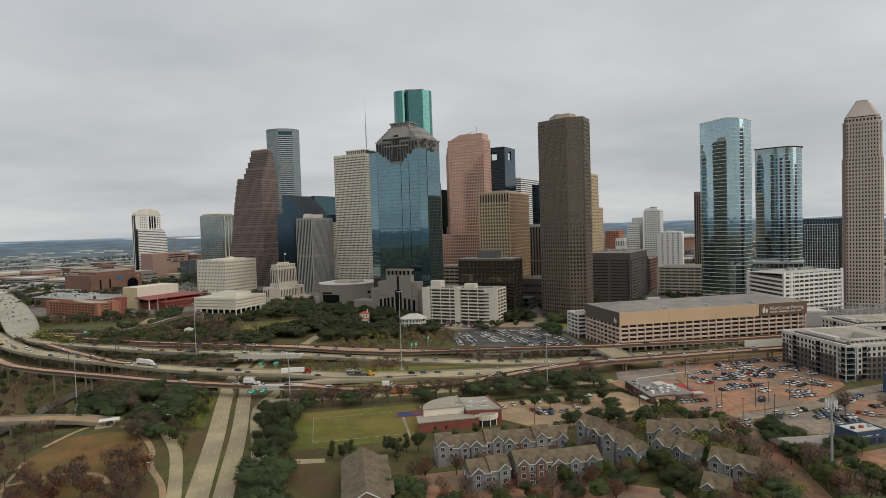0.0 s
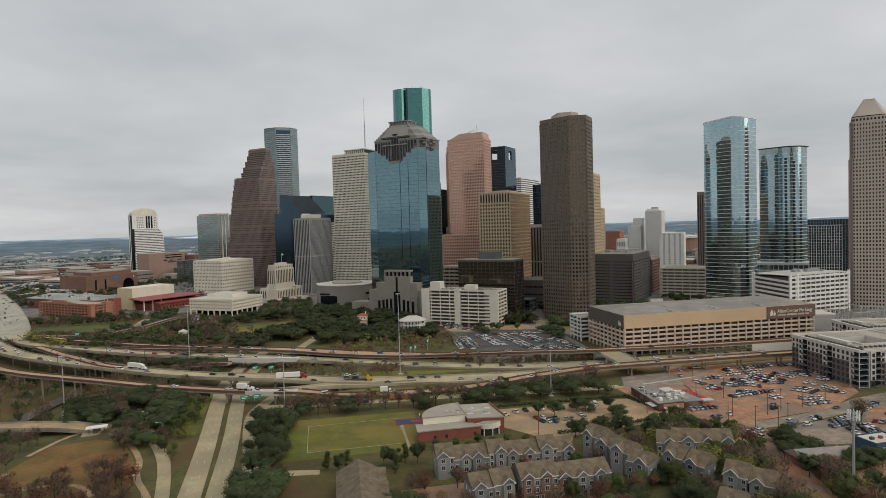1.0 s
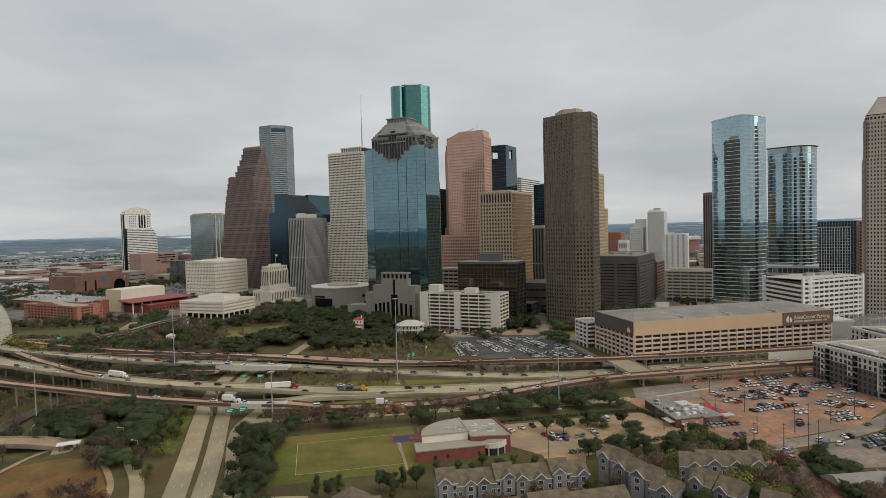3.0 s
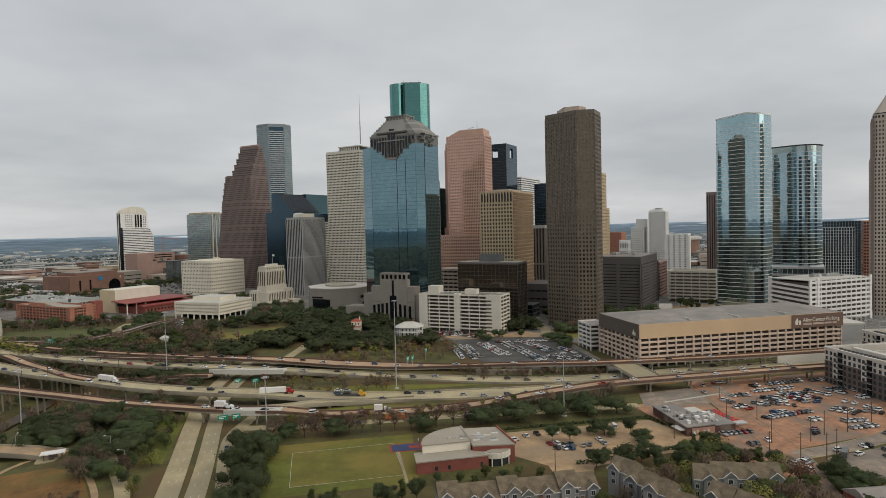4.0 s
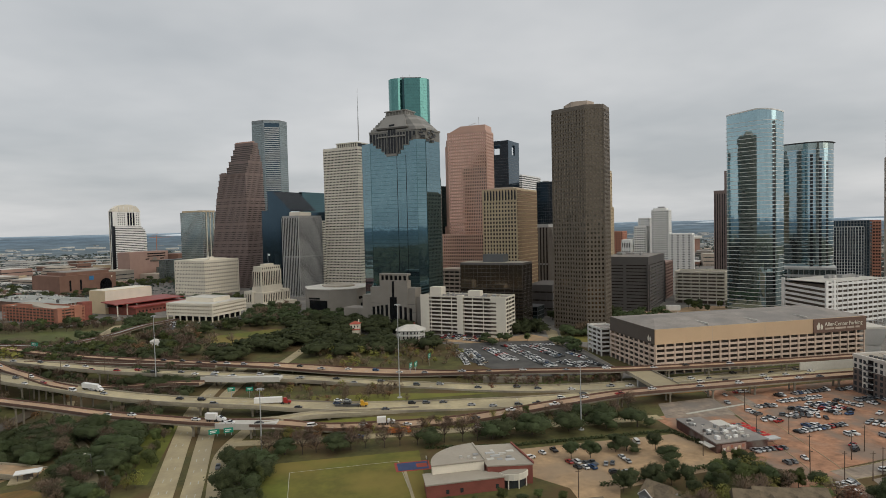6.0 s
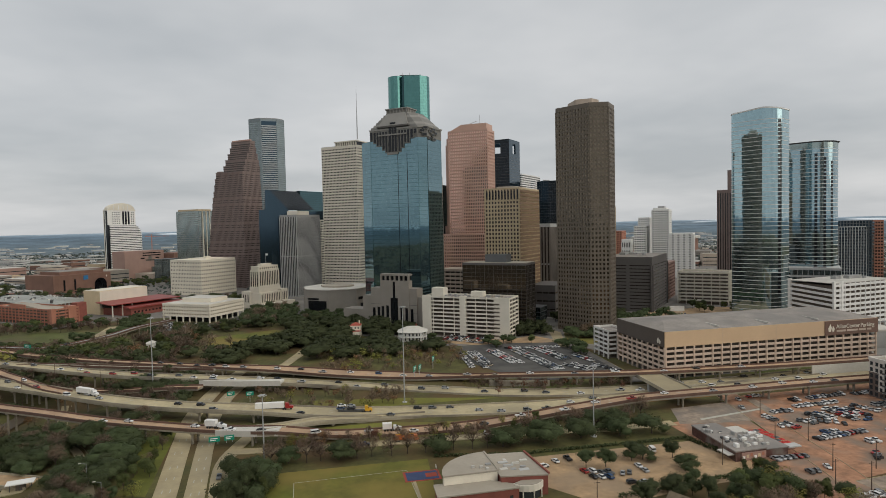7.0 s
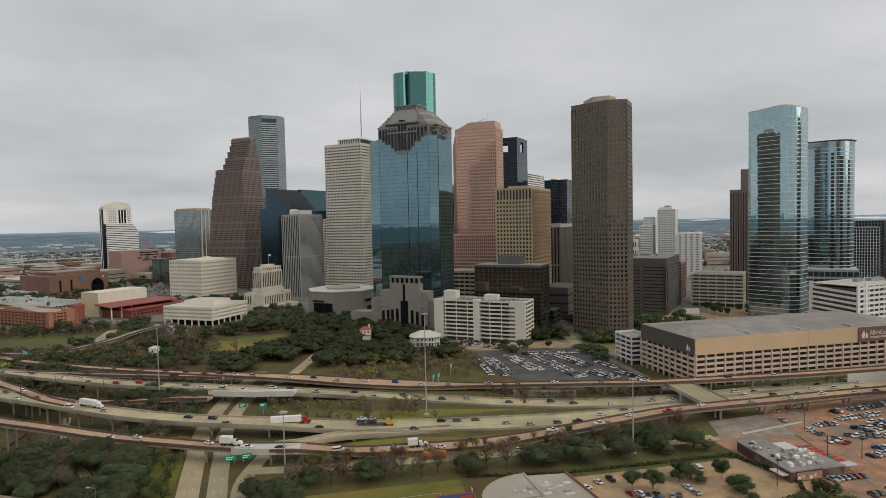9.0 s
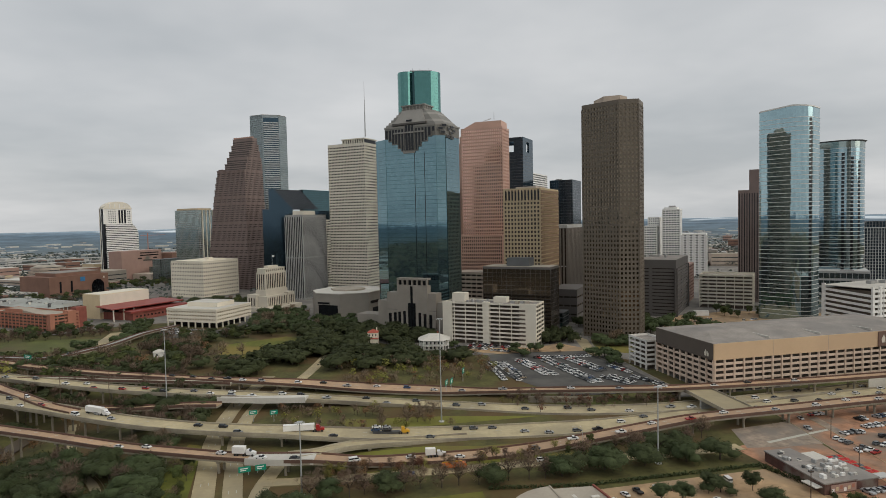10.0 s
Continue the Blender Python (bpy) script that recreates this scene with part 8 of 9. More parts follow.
def hedge(pts, h, w, label="clipped dark green hedge"):
    rng = random.Random(len(pts) * 7 + int(pts[0][0]))
    vs, fs = [], []
    for (x0, y0), (x1, y1) in zip(pts, pts[1:]):
        L = math.hypot(x1 - x0, y1 - y0)
        for k in range(int(L * 14)):
            t = rng.random()
            c = Vector((x0 + (x1 - x0) * t + rng.uniform(-w, w) / 2, y0 + (y1 - y0) * t + rng.uniform(-w, w) / 2, rng.uniform(0.1, h)))
            u = Vector((rng.gauss(0, 1), rng.gauss(0, 1), rng.gauss(0, 1))).normalized(); v = u.orthogonal().normalized(); q = u.cross(v)
            i = len(vs); a = rng.uniform(0.25, 0.5)
            vs += [tuple(c + v * a), tuple(c + q * a), tuple(c - v * a), tuple(c - q * a)]
            fs.append((i, i + 1, i + 2, i + 3))
    me = bpy.data.meshes.new("hedge"); me.from_pydata(vs, [], fs); me.materials.append(LEAF_DK)
    tagged(new("hedge", me), label, "hedge")


hedge([(54, 342), (92, 334), (172, 331)], 1.4, 1.2)
hedge([(172, 331), (178, 300), (170, 288)], 2.0, 1.4, "dark green hedge along the lot edge")
hedge([(112, 284), (140, 286), (168, 289)], 1.8, 1.6, "low green shrubs along the lot")

# ---- vehicles ----
TYRE = matte("tyre_rubber", (0.02, 0.02, 0.02), 0.8, 0.1, 1.0)
CARGLASS = glass("car_glass", (0.03, 0.035, 0.04), metal=0.3, rough=0.08)
PAINTS = {}
for nm, col in (("white", (0.66, 0.66, 0.65)), ("silver", (0.36, 0.37, 0.38)), ("grey", (0.13, 0.135, 0.14)), ("black", (0.02, 0.02, 0.022)), ("red", (0.30, 0.02, 0.018)), ("blue", (0.03, 0.07, 0.16)), ("tan", (0.30, 0.24, 0.17)), ("yellow", (0.60, 0.33, 0.03)), ("orange", (0.55, 0.15, 0.03))):
    PAINTS[nm] = matte("car_paint_" + nm, col, 0.28, 0.04, 1.0, 3.0, bump=0.0, metal=0.15 if nm in ("silver", "grey") else 0.0)


def hull(bm, sections):
    """Loft through cross-sections along x: (x, half width at sill, z sill, half width at top, z top)."""
    rings = []
    for x, a, z0, b, z1 in sections:
        rings.append([bm.verts.new(p) for p in ((x, -a, z0), (x, a, z0), (x, b, z1), (x, -b, z1))])
    for r, s in zip(rings, rings[1:]):
        for k in range(4):
            bm.faces.new((r[k], s[k], s[(k + 1) % 4], r[(k + 1) % 4]))
    bm.faces.new(rings[0][::-1]); bm.faces.new(rings[-1])
    bmesh.ops.recalc_face_normals(bm, faces=bm.faces)
    return bm


BODY = {
    "sedan": ([(-2.3, .72, .38, .70, .80), (-2.15, .88, .28, .84, .98), (-0.9, .91, .24, .88, 1.0), (0.9, .91, .24, .88, .98), (2.1, .86, .28, .80, .80), (2.35, .70, .40, .66, .68)],
              [(-1.75, .80, .98, .74, 1.0), (-1.0, .80, .98, .64, 1.42), (0.35, .80, .98, .64, 1.44), (1.15, .80, .96, .76, .99)],
              [(-1.0, .655, 1.40, .60, 1.46), (0.35, .655, 1.41, .60, 1.47)]),
    "suv": ([(-2.35, .78, .45, .76, 1.05), (-2.2, .93, .32, .90, 1.12), (-0.9, .95, .28, .92, 1.12), (1.0, .95, .28, .92, 1.10), (2.1, .90, .32, .84, .98), (2.35, .76, .45, .72, .82)],
            [(-2.2, .86, 1.10, .80, 1.14), (-1.9, .84, 1.10, .70, 1.68), (0.4, .84, 1.10, .70, 1.70), (1.2, .84, 1.08, .80, 1.11)],
            [(-1.9, .715, 1.66, .66, 1.74), (0.4, .715, 1.68, .66, 1.75)]),
    "pickup": ([(-2.8, .85, .50, .85, 1.02), (-2.7, .95, .40, .93, 1.06), (0.2, .97, .36, .94, 1.08), (1.5, .97, .36, .94, 1.12), (2.6, .92, .38, .86, 1.02), (2.8, .78, .50, .76, .9)],
               [(-0.5, .86, 1.06, .80, 1.10), (-0.35, .86, 1.06, .72, 1.72), (0.9, .86, 1.08, .72, 1.74), (1.6, .86, 1.10, .80, 1.13)],
               [(-0.35, .735, 1.70, .68, 1.78), (0.9, .735, 1.72, .68, 1.79)]),
    "van": ([(-2.6, .92, .40, .90, 1.2), (-2.5, .98, .32, .96, 1.25), (1.6, .98, .30, .96, 1.25), (2.5, .94, .34, .84, 1.02), (2.7, .80, .46, .76, .86)],
            [(-2.5, .96, 1.22, .88, 1.3), (-2.4, .94, 1.22, .84, 1.95), (1.2, .94, 1.22, .84, 1.98), (2.0, .94, 1.18, .86, 1.25)],
            [(-2.45, .90, 1.86, .84, 2.12), (1.2, .90, 1.90, .84, 2.14)]),
}
wheel_bm = bmesh.new()
rod(wheel_bm, (0, -0.12, 0), (0, 0.12, 0), 0.34, 0.34, 10)
WHEEL = to_mesh(wheel_bm, "wheel", TYRE)
CARS = {}


def car_proto(form, colour):
    key = (form, colour)
    if key not in CARS:
        body, cabin, top = BODY[form]
        bm = hull(bmesh.new(), body); hull(bm, top)
        far = bm.copy()
        n = len(far.faces)
        for sx in (-1.42, 1.45):
            for sy in (-0.86, 0.86):
                rod(far, (sx, sy - 0.12, 0.34), (sx, sy + 0.12, 0.34), 0.34, 0.34, 8)
        far.faces.ensure_lookup_table()
        for f in far.faces[n:]:
            f.material_index = 1
        CARS[key] = (to_mesh(bm, "body", PAINTS[colour]), to_mesh(hull(bmesh.new(), cabin), "glazing", CARGLASS), to_mesh(far, "body", [PAINTS[colour], TYRE]))
    return CARS[key]


def car(x, y, z, rz, form, colour, where):
    body, cab, whole = car_proto(form, colour)
    near = y < 300 or where.endswith('school lot')
    ob = new({"sedan": "car", "suv": "suv", "pickup": "pickup_truck", "van": "van"}[form], body if near else whole)
    ob.matrix_basis = pose(x, y, z, 0, 0, math.degrees(rz))
    tagged(ob, f"{colour} {'passenger car' if form == 'sedan' else form} with dark windows {where}", "car" if form in ("sedan", "suv") else form, "cars " + where)
    piece("glazing", cab, ob)
    w = 0.84 if form == "sedan" else 0.9
    if not near:
        return ob
    for sx in (-1.42, 1.45):
        for sy in (-w, w):
            piece("wheel", WHEEL, ob, (sx, sy, 0.34))
    return ob


crng = random.Random(77)


def pick(bright=0.45):
    f = crng.choices(("sedan", "suv", "pickup"), (5, 4, 1.3))[0]
    c = crng.choices(("white", "silver", "grey", "black", "red", "blue", "tan"), (3 + 4 * bright, 2.2, 2.4, 2.6, 0.9, 0.9, 0.4))[0]
    return f, c


def parked(x0, y0, x1, y1, ang, where, step=2.75, fill=0.92, bright=0.45):
    """A row of parked cars from one end to the other, all turned by ang (degrees)."""
    L = math.hypot(x1 - x0, y1 - y0)
    n = max(1, int(L / step))
    for k in range(n):
        if crng.random() > fill:
            continue
        t = (k + 0.5) / n
        x, y = x0 + (x1 - x0) * t, y0 + (y1 - y0) * t
        f, c = pick(bright)
        car(x + crng.uniform(-.15, .15), y + crng.uniform(-.3, .3), ground_z(x, y) + 0.1, radians(ang + crng.uniform(-3, 3) + 180 * (crng.random() < 0.5)), f, c, where)


DIRT = "in the dirt parking lot"
for r, a in (((237, 352, 249, 351), 95), ((229, 348, 231, 327), 10), ((255, 356, 286, 357), 92), ((252, 345, 256, 333), 5), ((257, 345, 260, 334), 5), ((240, 338, 245, 330), 10), ((252, 333, 258, 325), 60), ((247, 337, 252, 330), 60),
             ((227, 313, 258, 316), 100), ((237, 320, 246, 318), 100), ((272, 348, 273, 327), 5), ((267, 349, 268, 329), 5), ((278, 347, 279, 332), 5), ((286, 350, 290, 336), 15), ((287, 326, 291, 319), 20),
             ((269, 316, 276, 305), 25), ((274, 318, 281, 307), 25), ((259, 298, 272, 297), 95), ((254, 289, 270, 289), 95), ((245, 304, 253, 304), 90), ((239, 294, 233, 286), 20), ((291, 316, 291, 306), 10), ((245, 379, 254, 378), 0), ((296, 346, 318, 348), 95), ((298, 339, 320, 341), 95), ((300, 328, 316, 330), 95), ((262, 366, 300, 368), 92), ((283, 309, 292, 300), 25), ((304, 366, 326, 367), 92)):
    parked(*r, a, DIRT)
for r, a in (((194, 284, 201, 284), 80), ((191, 298.3, 208, 298.3), 95), ((195, 260, 206, 261), 95), ((192, 253, 200, 254), 95), ((229, 267, 231, 259), 10), ((238, 268, 248, 268), 80)):
    parked(*r, a, "beside the street")
CORNER = "in the corner lot"
for r, a in (((244, 262, 262, 265), 80), ((262, 260, 268, 250), 30), ((246, 241, 256, 240), 80), ((277, 262, 285, 262), 85), ((268, 270, 290, 280), 115), ((238, 256, 252, 258), 80), ((242, 250, 258, 252), 80), ((240, 245, 256, 246), 80), ((266, 252, 274, 246), 30)):
    parked(*r, a, CORNER)
PAVED = "in the asphalt lot"
for r, a in (((119, 545, 115, 496), 5), ((126, 546, 124, 492), 5), ((131, 546, 129, 497), 5), ((143, 548, 147, 500), 5), ((148, 548, 153, 498), 5), ((162, 545, 168, 472), 5), ((167, 546, 173, 472), 5), ((180, 546, 186, 498), 5), ((185, 546, 191, 500), 5),
             ((180, 486, 189, 463), 30), ((185, 488, 194, 465), 30), ((200, 512, 204, 488), 10), ((200, 480, 207, 454), 20), ((158, 552, 202, 543), 95)):
    parked(*r, a, PAVED, step=2.6, fill=0.97, bright=1.7)
for r, a in (((127, 622, 154, 594), 50), ((122, 616, 158, 580), 50), ((113, 613, 148, 578), 50)):
    parked(*r, a, "beside the white garage", bright=0.2)
for r, a in (((-158, 805, -112, 775), 57), ((-152, 794, -110, 766), 57), ((-150, 786, -108, 758), 57), ((-146, 772, -106, 750), 57)):
    parked(*r, a, "before the cream block", bright=1.4)
for r, a in (((370, 650, 400, 660), 60), ((420, 640, 440, 642), 20)):
    parked(*r, a, "in the construction lot", step=4.5)
SCH = "in the school lot"
for x, y, a in ((96, 318, 10), (103, 322, 100), (109, 323, 95), (118, 323, 95), (123, 322, 95), (129, 321, 95), (110, 309, 100), (113, 308, 100), (116, 306, 100), (119, 305, 100), (111, 303, 100), (114, 302, 100), (117, 301, 100), (124, 303, 60), (127, 303, 60), (134, 308, 90), (134, 303, 90), (123, 294, 0), (128, 293, 0)):
    f, c = pick()
    car(x, y, 0.12, radians(a), f, c, SCH)
car(149, 322, 0.12, radians(80), "van", "white", SCH)


def on_road(key, s, off, flip=False):
    """Place, height and heading s metres along a road, off to its right."""
    way, width = ROADS[key]
    run = 0.0
    for i in range(1, len(way)):
        d = (way[i] - way[i - 1]); L = math.hypot(d.x, d.y)
        if run + L >= s:
            p = way[i - 1].lerp(way[i], (s - run) / L)
            sd, dr = side(way, i)
            q = p + sd * off
            return q.x, q.y, q.z + 0.02, math.atan2(dr.y, dr.x) + (math.pi if flip else 0)
        run += L
    return None


def on_road_x(key, x, off):
    """Place, height and heading where a road passes a given x."""
    way, _ = ROADS[key]
    for i in range(1, len(way)):
        if way[i - 1].x <= x < way[i].x:
            p = way[i - 1].lerp(way[i], (x - way[i - 1].x) / (way[i].x - way[i - 1].x))
            sd, dr = side(way, i)
            q = p + sd * off
            return q.x, q.y, q.z + 0.02, math.atan2(dr.y, dr.x)
    return None


def stream(key, x0, x1, gap, lanes, seed, blocked=()):
    """Traffic along a stretch of road, clear of the places in blocked."""
    rng = random.Random(seed)
    x = x0
    while x < x1:
        lane = rng.choice(lanes)
        if not any(a < x < b for a, b in blocked):
            f, c = pick(0.6)
            car(*on_road_x(key, x, lane), f, c, "on the freeway")
        x += gap * rng.uniform(0.55, 1.5)


stream("B", -70, 330, 11.5, (-5.4, -1.8, 1.8, 5.2), 3, ((-36, -6), (6, 36)))
stream("C", -60, 330, 17, (-3.4, 0.2, 3.4), 4)
TRAFFIC = {
    "A": ((345, -1.5), (404, 1.5), (444, 1.6), (492, 1.4), (610, 1.6), (632, -1.5), (685, 1.5), (725, 1.5), (332, 1.5), (384, -1.5), (419, 1.5), (470, -1.5), (528, 1.6), (548, -1.5), (571, 1.5), (590, -1.6), (660, 1.6), (707, -1.5), (739, 1.5)),
    "B": ((180, 9), (214, 3), (246, -10), (274, -3), (302, 2), (330, 7), (360, 10), (388, -6), (415, -3), (455, -5), (500, -2), (530, 5), (566, -2.7), (606, -2.7), (664, 1), (666, -6), (679, -2.7), (691, 4.5), (712, 1), (733, -2.7), (750, 1), (800, 4.6), (812, -3), (833, 3.6), (844, -1), (880, 3.5), (891, -2), (560, 2.2), (597, 2.0), (622, -1.5), (650, 3), (702, -1), (724, 2.4), (786, 3.4), (905, 1)),
    "C": ((185, -2), (233, -2), (281, 1.9), (171, 2), (198, 5), (219, 2), (249, 1.8), (268, -1.8), (295, 3), (113, 2), (138, -2)),
    "G": ((40, 0), (95, 0)),
    "Z": ((330, 8), (352, -6), (371, 2), (390, 10), (402, -9), (425, 4), (441, -3), (460, 9), (478, -8), (495, 1), (512, 7), (533, -5), (551, 3), (570, 8), (588, -7), (604, 0), (622, 6)),
    "D": ((204, -1.5), (242, 1.5), (280, 1.5), (332, -1.5), (370, 1.5), (432, 1.5), (454, -1.5), (482, 1.6), (508, -1.6), (187, -1.5), (220, 1.5), (230, -1.5), (255, 1.5), (296, -1.5), (313, 1.5), (352, -1.5), (388, 1.5), (413, -1.5), (538, 1.5), (561, -1.5), (590, 1.5)),
    "E": ((150, 1.5), (230, -1.5)),
    "P2": ((520, 1.5), (470, -1.5), (500, -1.5)),
    "P3": ((105, 0),),
    "N": ((60, 1.5), (120, -1.5), (170, 1.5)),
    "S": ((60, 3), (90, -3), (140, 3), (165, -3), (45, -2), (30, 2), (36, 5)),
    "T": ((20, 2), (60, -2)),
}
for key, spots in TRAFFIC.items():
    for s, o in spots:
        if key == "B" and 480 < s < 760:
            o = max(-4.4, min(4.4, o))
        if key == "B" and s <= 480:
            o = max(-7, min(7, o))
        if key == "C":
            o = max(-3.8, min(3.8, o))
        at = on_road(key, s, o)
        if at:
            f, c = pick(0.6)
            if crng.random() < 0.06:
                f, c = "van", "white"
            car(*at, f, c, "on the elevated road" if key in "ABCDEGZ" else "on the street")


def lorry(at, cab, box_mat, length, label, name="truck", category="truck", sleeper=True):
    root = thing(name, Matrix.Translation(at[:3]) @ Matrix.Rotation(at[3], 4, 'Z'), label, category)
    part("trailer", box(-length, -0.4, -1.25, 1.25, 1.15, 4.0), box_mat, root)
    part("chassis", box(-length + 0.4, 2.8, -0.45, 0.45, 0.7, 1.15), DARKSTEEL, root)
    c = part("cab", hull(bmesh.new(), [(0.4, 1.2, 0.8, 1.15, 3.5 if sleeper else 2.7), (1.8, 1.22, 0.7, 1.1, 3.4 if sleeper else 2.7), (2.5, 1.2, 0.6, 1.15, 2.1), (4.2, 1.0, 0.6, 0.9, 1.8), (4.5, 0.9, 0.7, 0.8, 1.5)]), PAINTS[cab], root)
    part("windscreen", hull(bmesh.new(), [(1.84, 1.1, 2.1, 1.0, 2.9), (2.56, 1.1, 2.05, 1.0, 2.14)]), CARGLASS, c)
    wm_ = to_mesh(rod(bmesh.new(), (0, -0.2, 0), (0, 0.2, 0), 0.5, 0.5, 10), "wheel", TYRE)
    for x in (3.4, 0.4, -0.7, -length + 1.2, -length + 2.5):
        for y in (-1.05, 1.05):
            piece("wheel", wm_, root, (x, y, 0.5))
    return root


lorry(on_road_x("B", -12, -1.5), "red", PAINT_W, 15.5, "white box trailer behind a red truck cab")
lorry(on_road_x("B", -124, -2.5), "white", PAINT_W, 13.0, "white box trailer behind a white truck cab")
lorry(on_road_x("A", -43, -1.6), "white", PAINT_W, 6.0, "small white box truck on the ramp", "box_truck", sleeper=False)
lorry(on_road_x("A", 41, -2), "white", PAINT_W, 5.0, "small white box truck near the grass", "box_truck", sleeper=False)
# car carrier
cc = lorry(on_road_x("B", 30, -1.5), "yellow", DARKSTEEL, 14.0, "yellow truck cab pulling an open car carrier", "car_carrier")
for ch_ in list(cc.children):
    if ch_.name.startswith("trailer"):
        ch_.scale = (1, 1, 0.35)
for x, dz, c in ((18, 2.0, "white"), (23, 2.0, "silver"), (17.5, 0.4, "blue"), (23, 0.4, "black")):
    q_ = on_road_x("B", x, -1.5)
    car(q_[0], q_[1], q_[2] + dz + 0.75, q_[3], "sedan", c, "on the car carrier")
    if dz > 1:
        part("upper_rack", box(-14 + (x - 18) * 1.0 + 0.2, -9.2 + (x - 18) * 1.0, -1.2, 1.2, 2.55, 2.72), DARKSTEEL, cc)
        part("rack_post", box(-13.8 + (x - 18) * 1.0, -13.6 + (x - 18) * 1.0, -1.2, -1.05, 1.1, 2.6), DARKSTEEL, cc)
sk = thing("bus", Matrix.Translation(on_road("N", 150, 1.5)[:3]) @ Matrix.Rotation(on_road("N", 150, 0)[3], 4, 'Z'), "long white city bus with dark windows", "bus")
part("body", hull(bmesh.new(), [(-6, 1.2, 0.4, 1.15, 3.0), (-5.8, 1.28, 0.35, 1.22, 3.1), (5.8, 1.28, 0.35, 1.22, 3.1), (6, 1.2, 0.4, 1.15, 2.9)]), PAINT_W, sk)
part("glazing", box(-5.6, 5.7, -1.30, 1.30, 1.5, 2.5), CARGLASS, sk)
for x in (-3.6, 3.8):
    for y in (-1.1, 1.1):
        piece("wheel", WHEEL, sk, (x, y, 0.4))
b3 = thing("shuttle_bus", plinth(224, 262, 40, 0.1), "dark shuttle bus parked by the kerb", "bus")
part("body", hull(bmesh.new(), [(-4, 1.15, 0.4, 1.1, 2.8), (3.6, 1.15, 0.4, 1.1, 2.8), (4, 1.05, 0.5, 1.0, 2.3)]), PAINTS["grey"], b3)
part("glazing", box(-3.6, 3.2, -1.17, 1.17, 1.4, 2.3), CARGLASS, b3)
for x in (-2.4, 2.6):
    for y in (-1.0, 1.0):
        piece("wheel", WHEEL, b3, (x, y, 0.34))
ft = thing("fire_truck", Matrix.Translation(on_road("N", 82, -1)[:3]) @ Matrix.Rotation(on_road("N", 82, 0)[3], 4, 'Z'), "orange-red service truck in the street", "truck")
part("chassis", box(-8, 3.6, -0.5, 0.5, 0.6, 1.0), DARKSTEEL, ft)
part("bed", box(-8, 1.4, -1.25, 1.25, 1.0, 1.6), PAINTS["orange"], ft)
part("tank", hull(bmesh.new(), [(-7.4, 0.9, 1.6, 0.6, 2.5), (-6.6, 1.2, 1.6, 0.9, 3.0), (-3.2, 1.2, 1.6, 0.9, 3.0), (-2.6, 1.0, 1.6, 0.7, 2.5)]), PAINTS["orange"], ft)
part("locker", box(-2.2, 1.2, -1.2, 1.2, 1.6, 2.6), PAINTS["orange"], ft)
part("boom", rod(bmesh.new(), (-7, 0, 3.2), (1.8, 0, 3.3), 0.28, 0.2, 6), PAINTS["yellow"], ft)
part("cab", hull(bmesh.new(), [(1.7, 1.2, 0.6, 1.1, 2.8), (3.4, 1.2, 0.6, 1.1, 2.7), (3.9, 1.1, 0.7, 1.0, 1.6)]), PAINTS["orange"], ft)
part("windscreen", box(3.5, 3.75, -0.95, 0.95, 1.75, 2.4), CARGLASS, ft)
for x in (-6.4, -5.4, 2.6):
    for y in (-1.0, 1.0):
        piece("wheel", WHEEL, ft, (x, y, 0.34))

# ---- street furniture ----
def mast(x, y, h, z=None, label="tall steel high-mast light with a lamp ring"):
    z = ground_z(x, y) if z is None else z
    root = thing("light_mast", pose(x, y, z), label, "light mast", "high-mast lights")
    part("footing", prism([(1.6 * math.cos(k * 1.0472), 1.6 * math.sin(k * 1.0472)) for k in range(6)], -0.3, 0.4), PALEC, root)
    part("pole", rod(bmesh.new(), (0, 0, 0.2), (0, 0, h), 0.4, 0.18, 8), STEEL, root)
    part("ring", prism([(1.3 * math.cos(k * 0.785), 1.3 * math.sin(k * 0.785)) for k in range(8)], h - 0.2, h), STEEL, root)
    lm = to_mesh(prism([(0.32 * math.cos(k * 1.0472), 0.32 * math.sin(k * 1.0472)) for k in range(6)], -0.55, -0.1), "lamp", PALEC)
    for k in range(6):
        piece("lamp", lm, root, (1.6 * math.cos(k * 1.0472), 1.6 * math.sin(k * 1.0472), h))


mast(55, 428, 56)
mast(-150, 412, 36)
mast(-96, 500, 48)
mast(133, 346, 34)
mast(-19, 357, 30)


def cell_tower(x, y, h):
    root = thing("cell_tower", pose(x, y, ground_z(x, y)), "grey steel monopole with white panel antennas on top", "cell tower")
    part("footing", prism([(1.4 * math.cos(k * 1.0472), 1.4 * math.sin(k * 1.0472)) for k in range(6)], -0.3, 0.4), PALEC, root)
    part("pole", rod(bmesh.new(), (0, 0, 0.2), (0, 0, h), 0.55, 0.34, 10), STEEL, root)
    for z in (h - 2.6, h - 0.6):
        for k in range(3):
            a, b = k * 2.0944, (k + 1) * 2.0944
            part("frame_bar", rod(bmesh.new(), (1.7 * math.cos(a), 1.7 * math.sin(a), z), (1.7 * math.cos(b), 1.7 * math.sin(b), z), 0.08, 0.08, 5), STEEL, root)
            part("frame_arm", rod(bmesh.new(), (0, 0, z), (1.7 * math.cos(a), 1.7 * math.sin(a), z), 0.08, 0.08, 5), STEEL, root)
    am = to_mesh(box(-0.18, 0.18, -0.1, 0.1, -1.5, 1.5), "panel_antenna", SIGN_W)
    for k in range(12):
        a = k * math.pi / 6 + 0.2
        piece("panel_antenna", am, root, (1.95 * math.cos(a), 1.95 * math.sin(a), h - 1.4), a + math.pi / 2)


cell_tower(187, 193, 31)


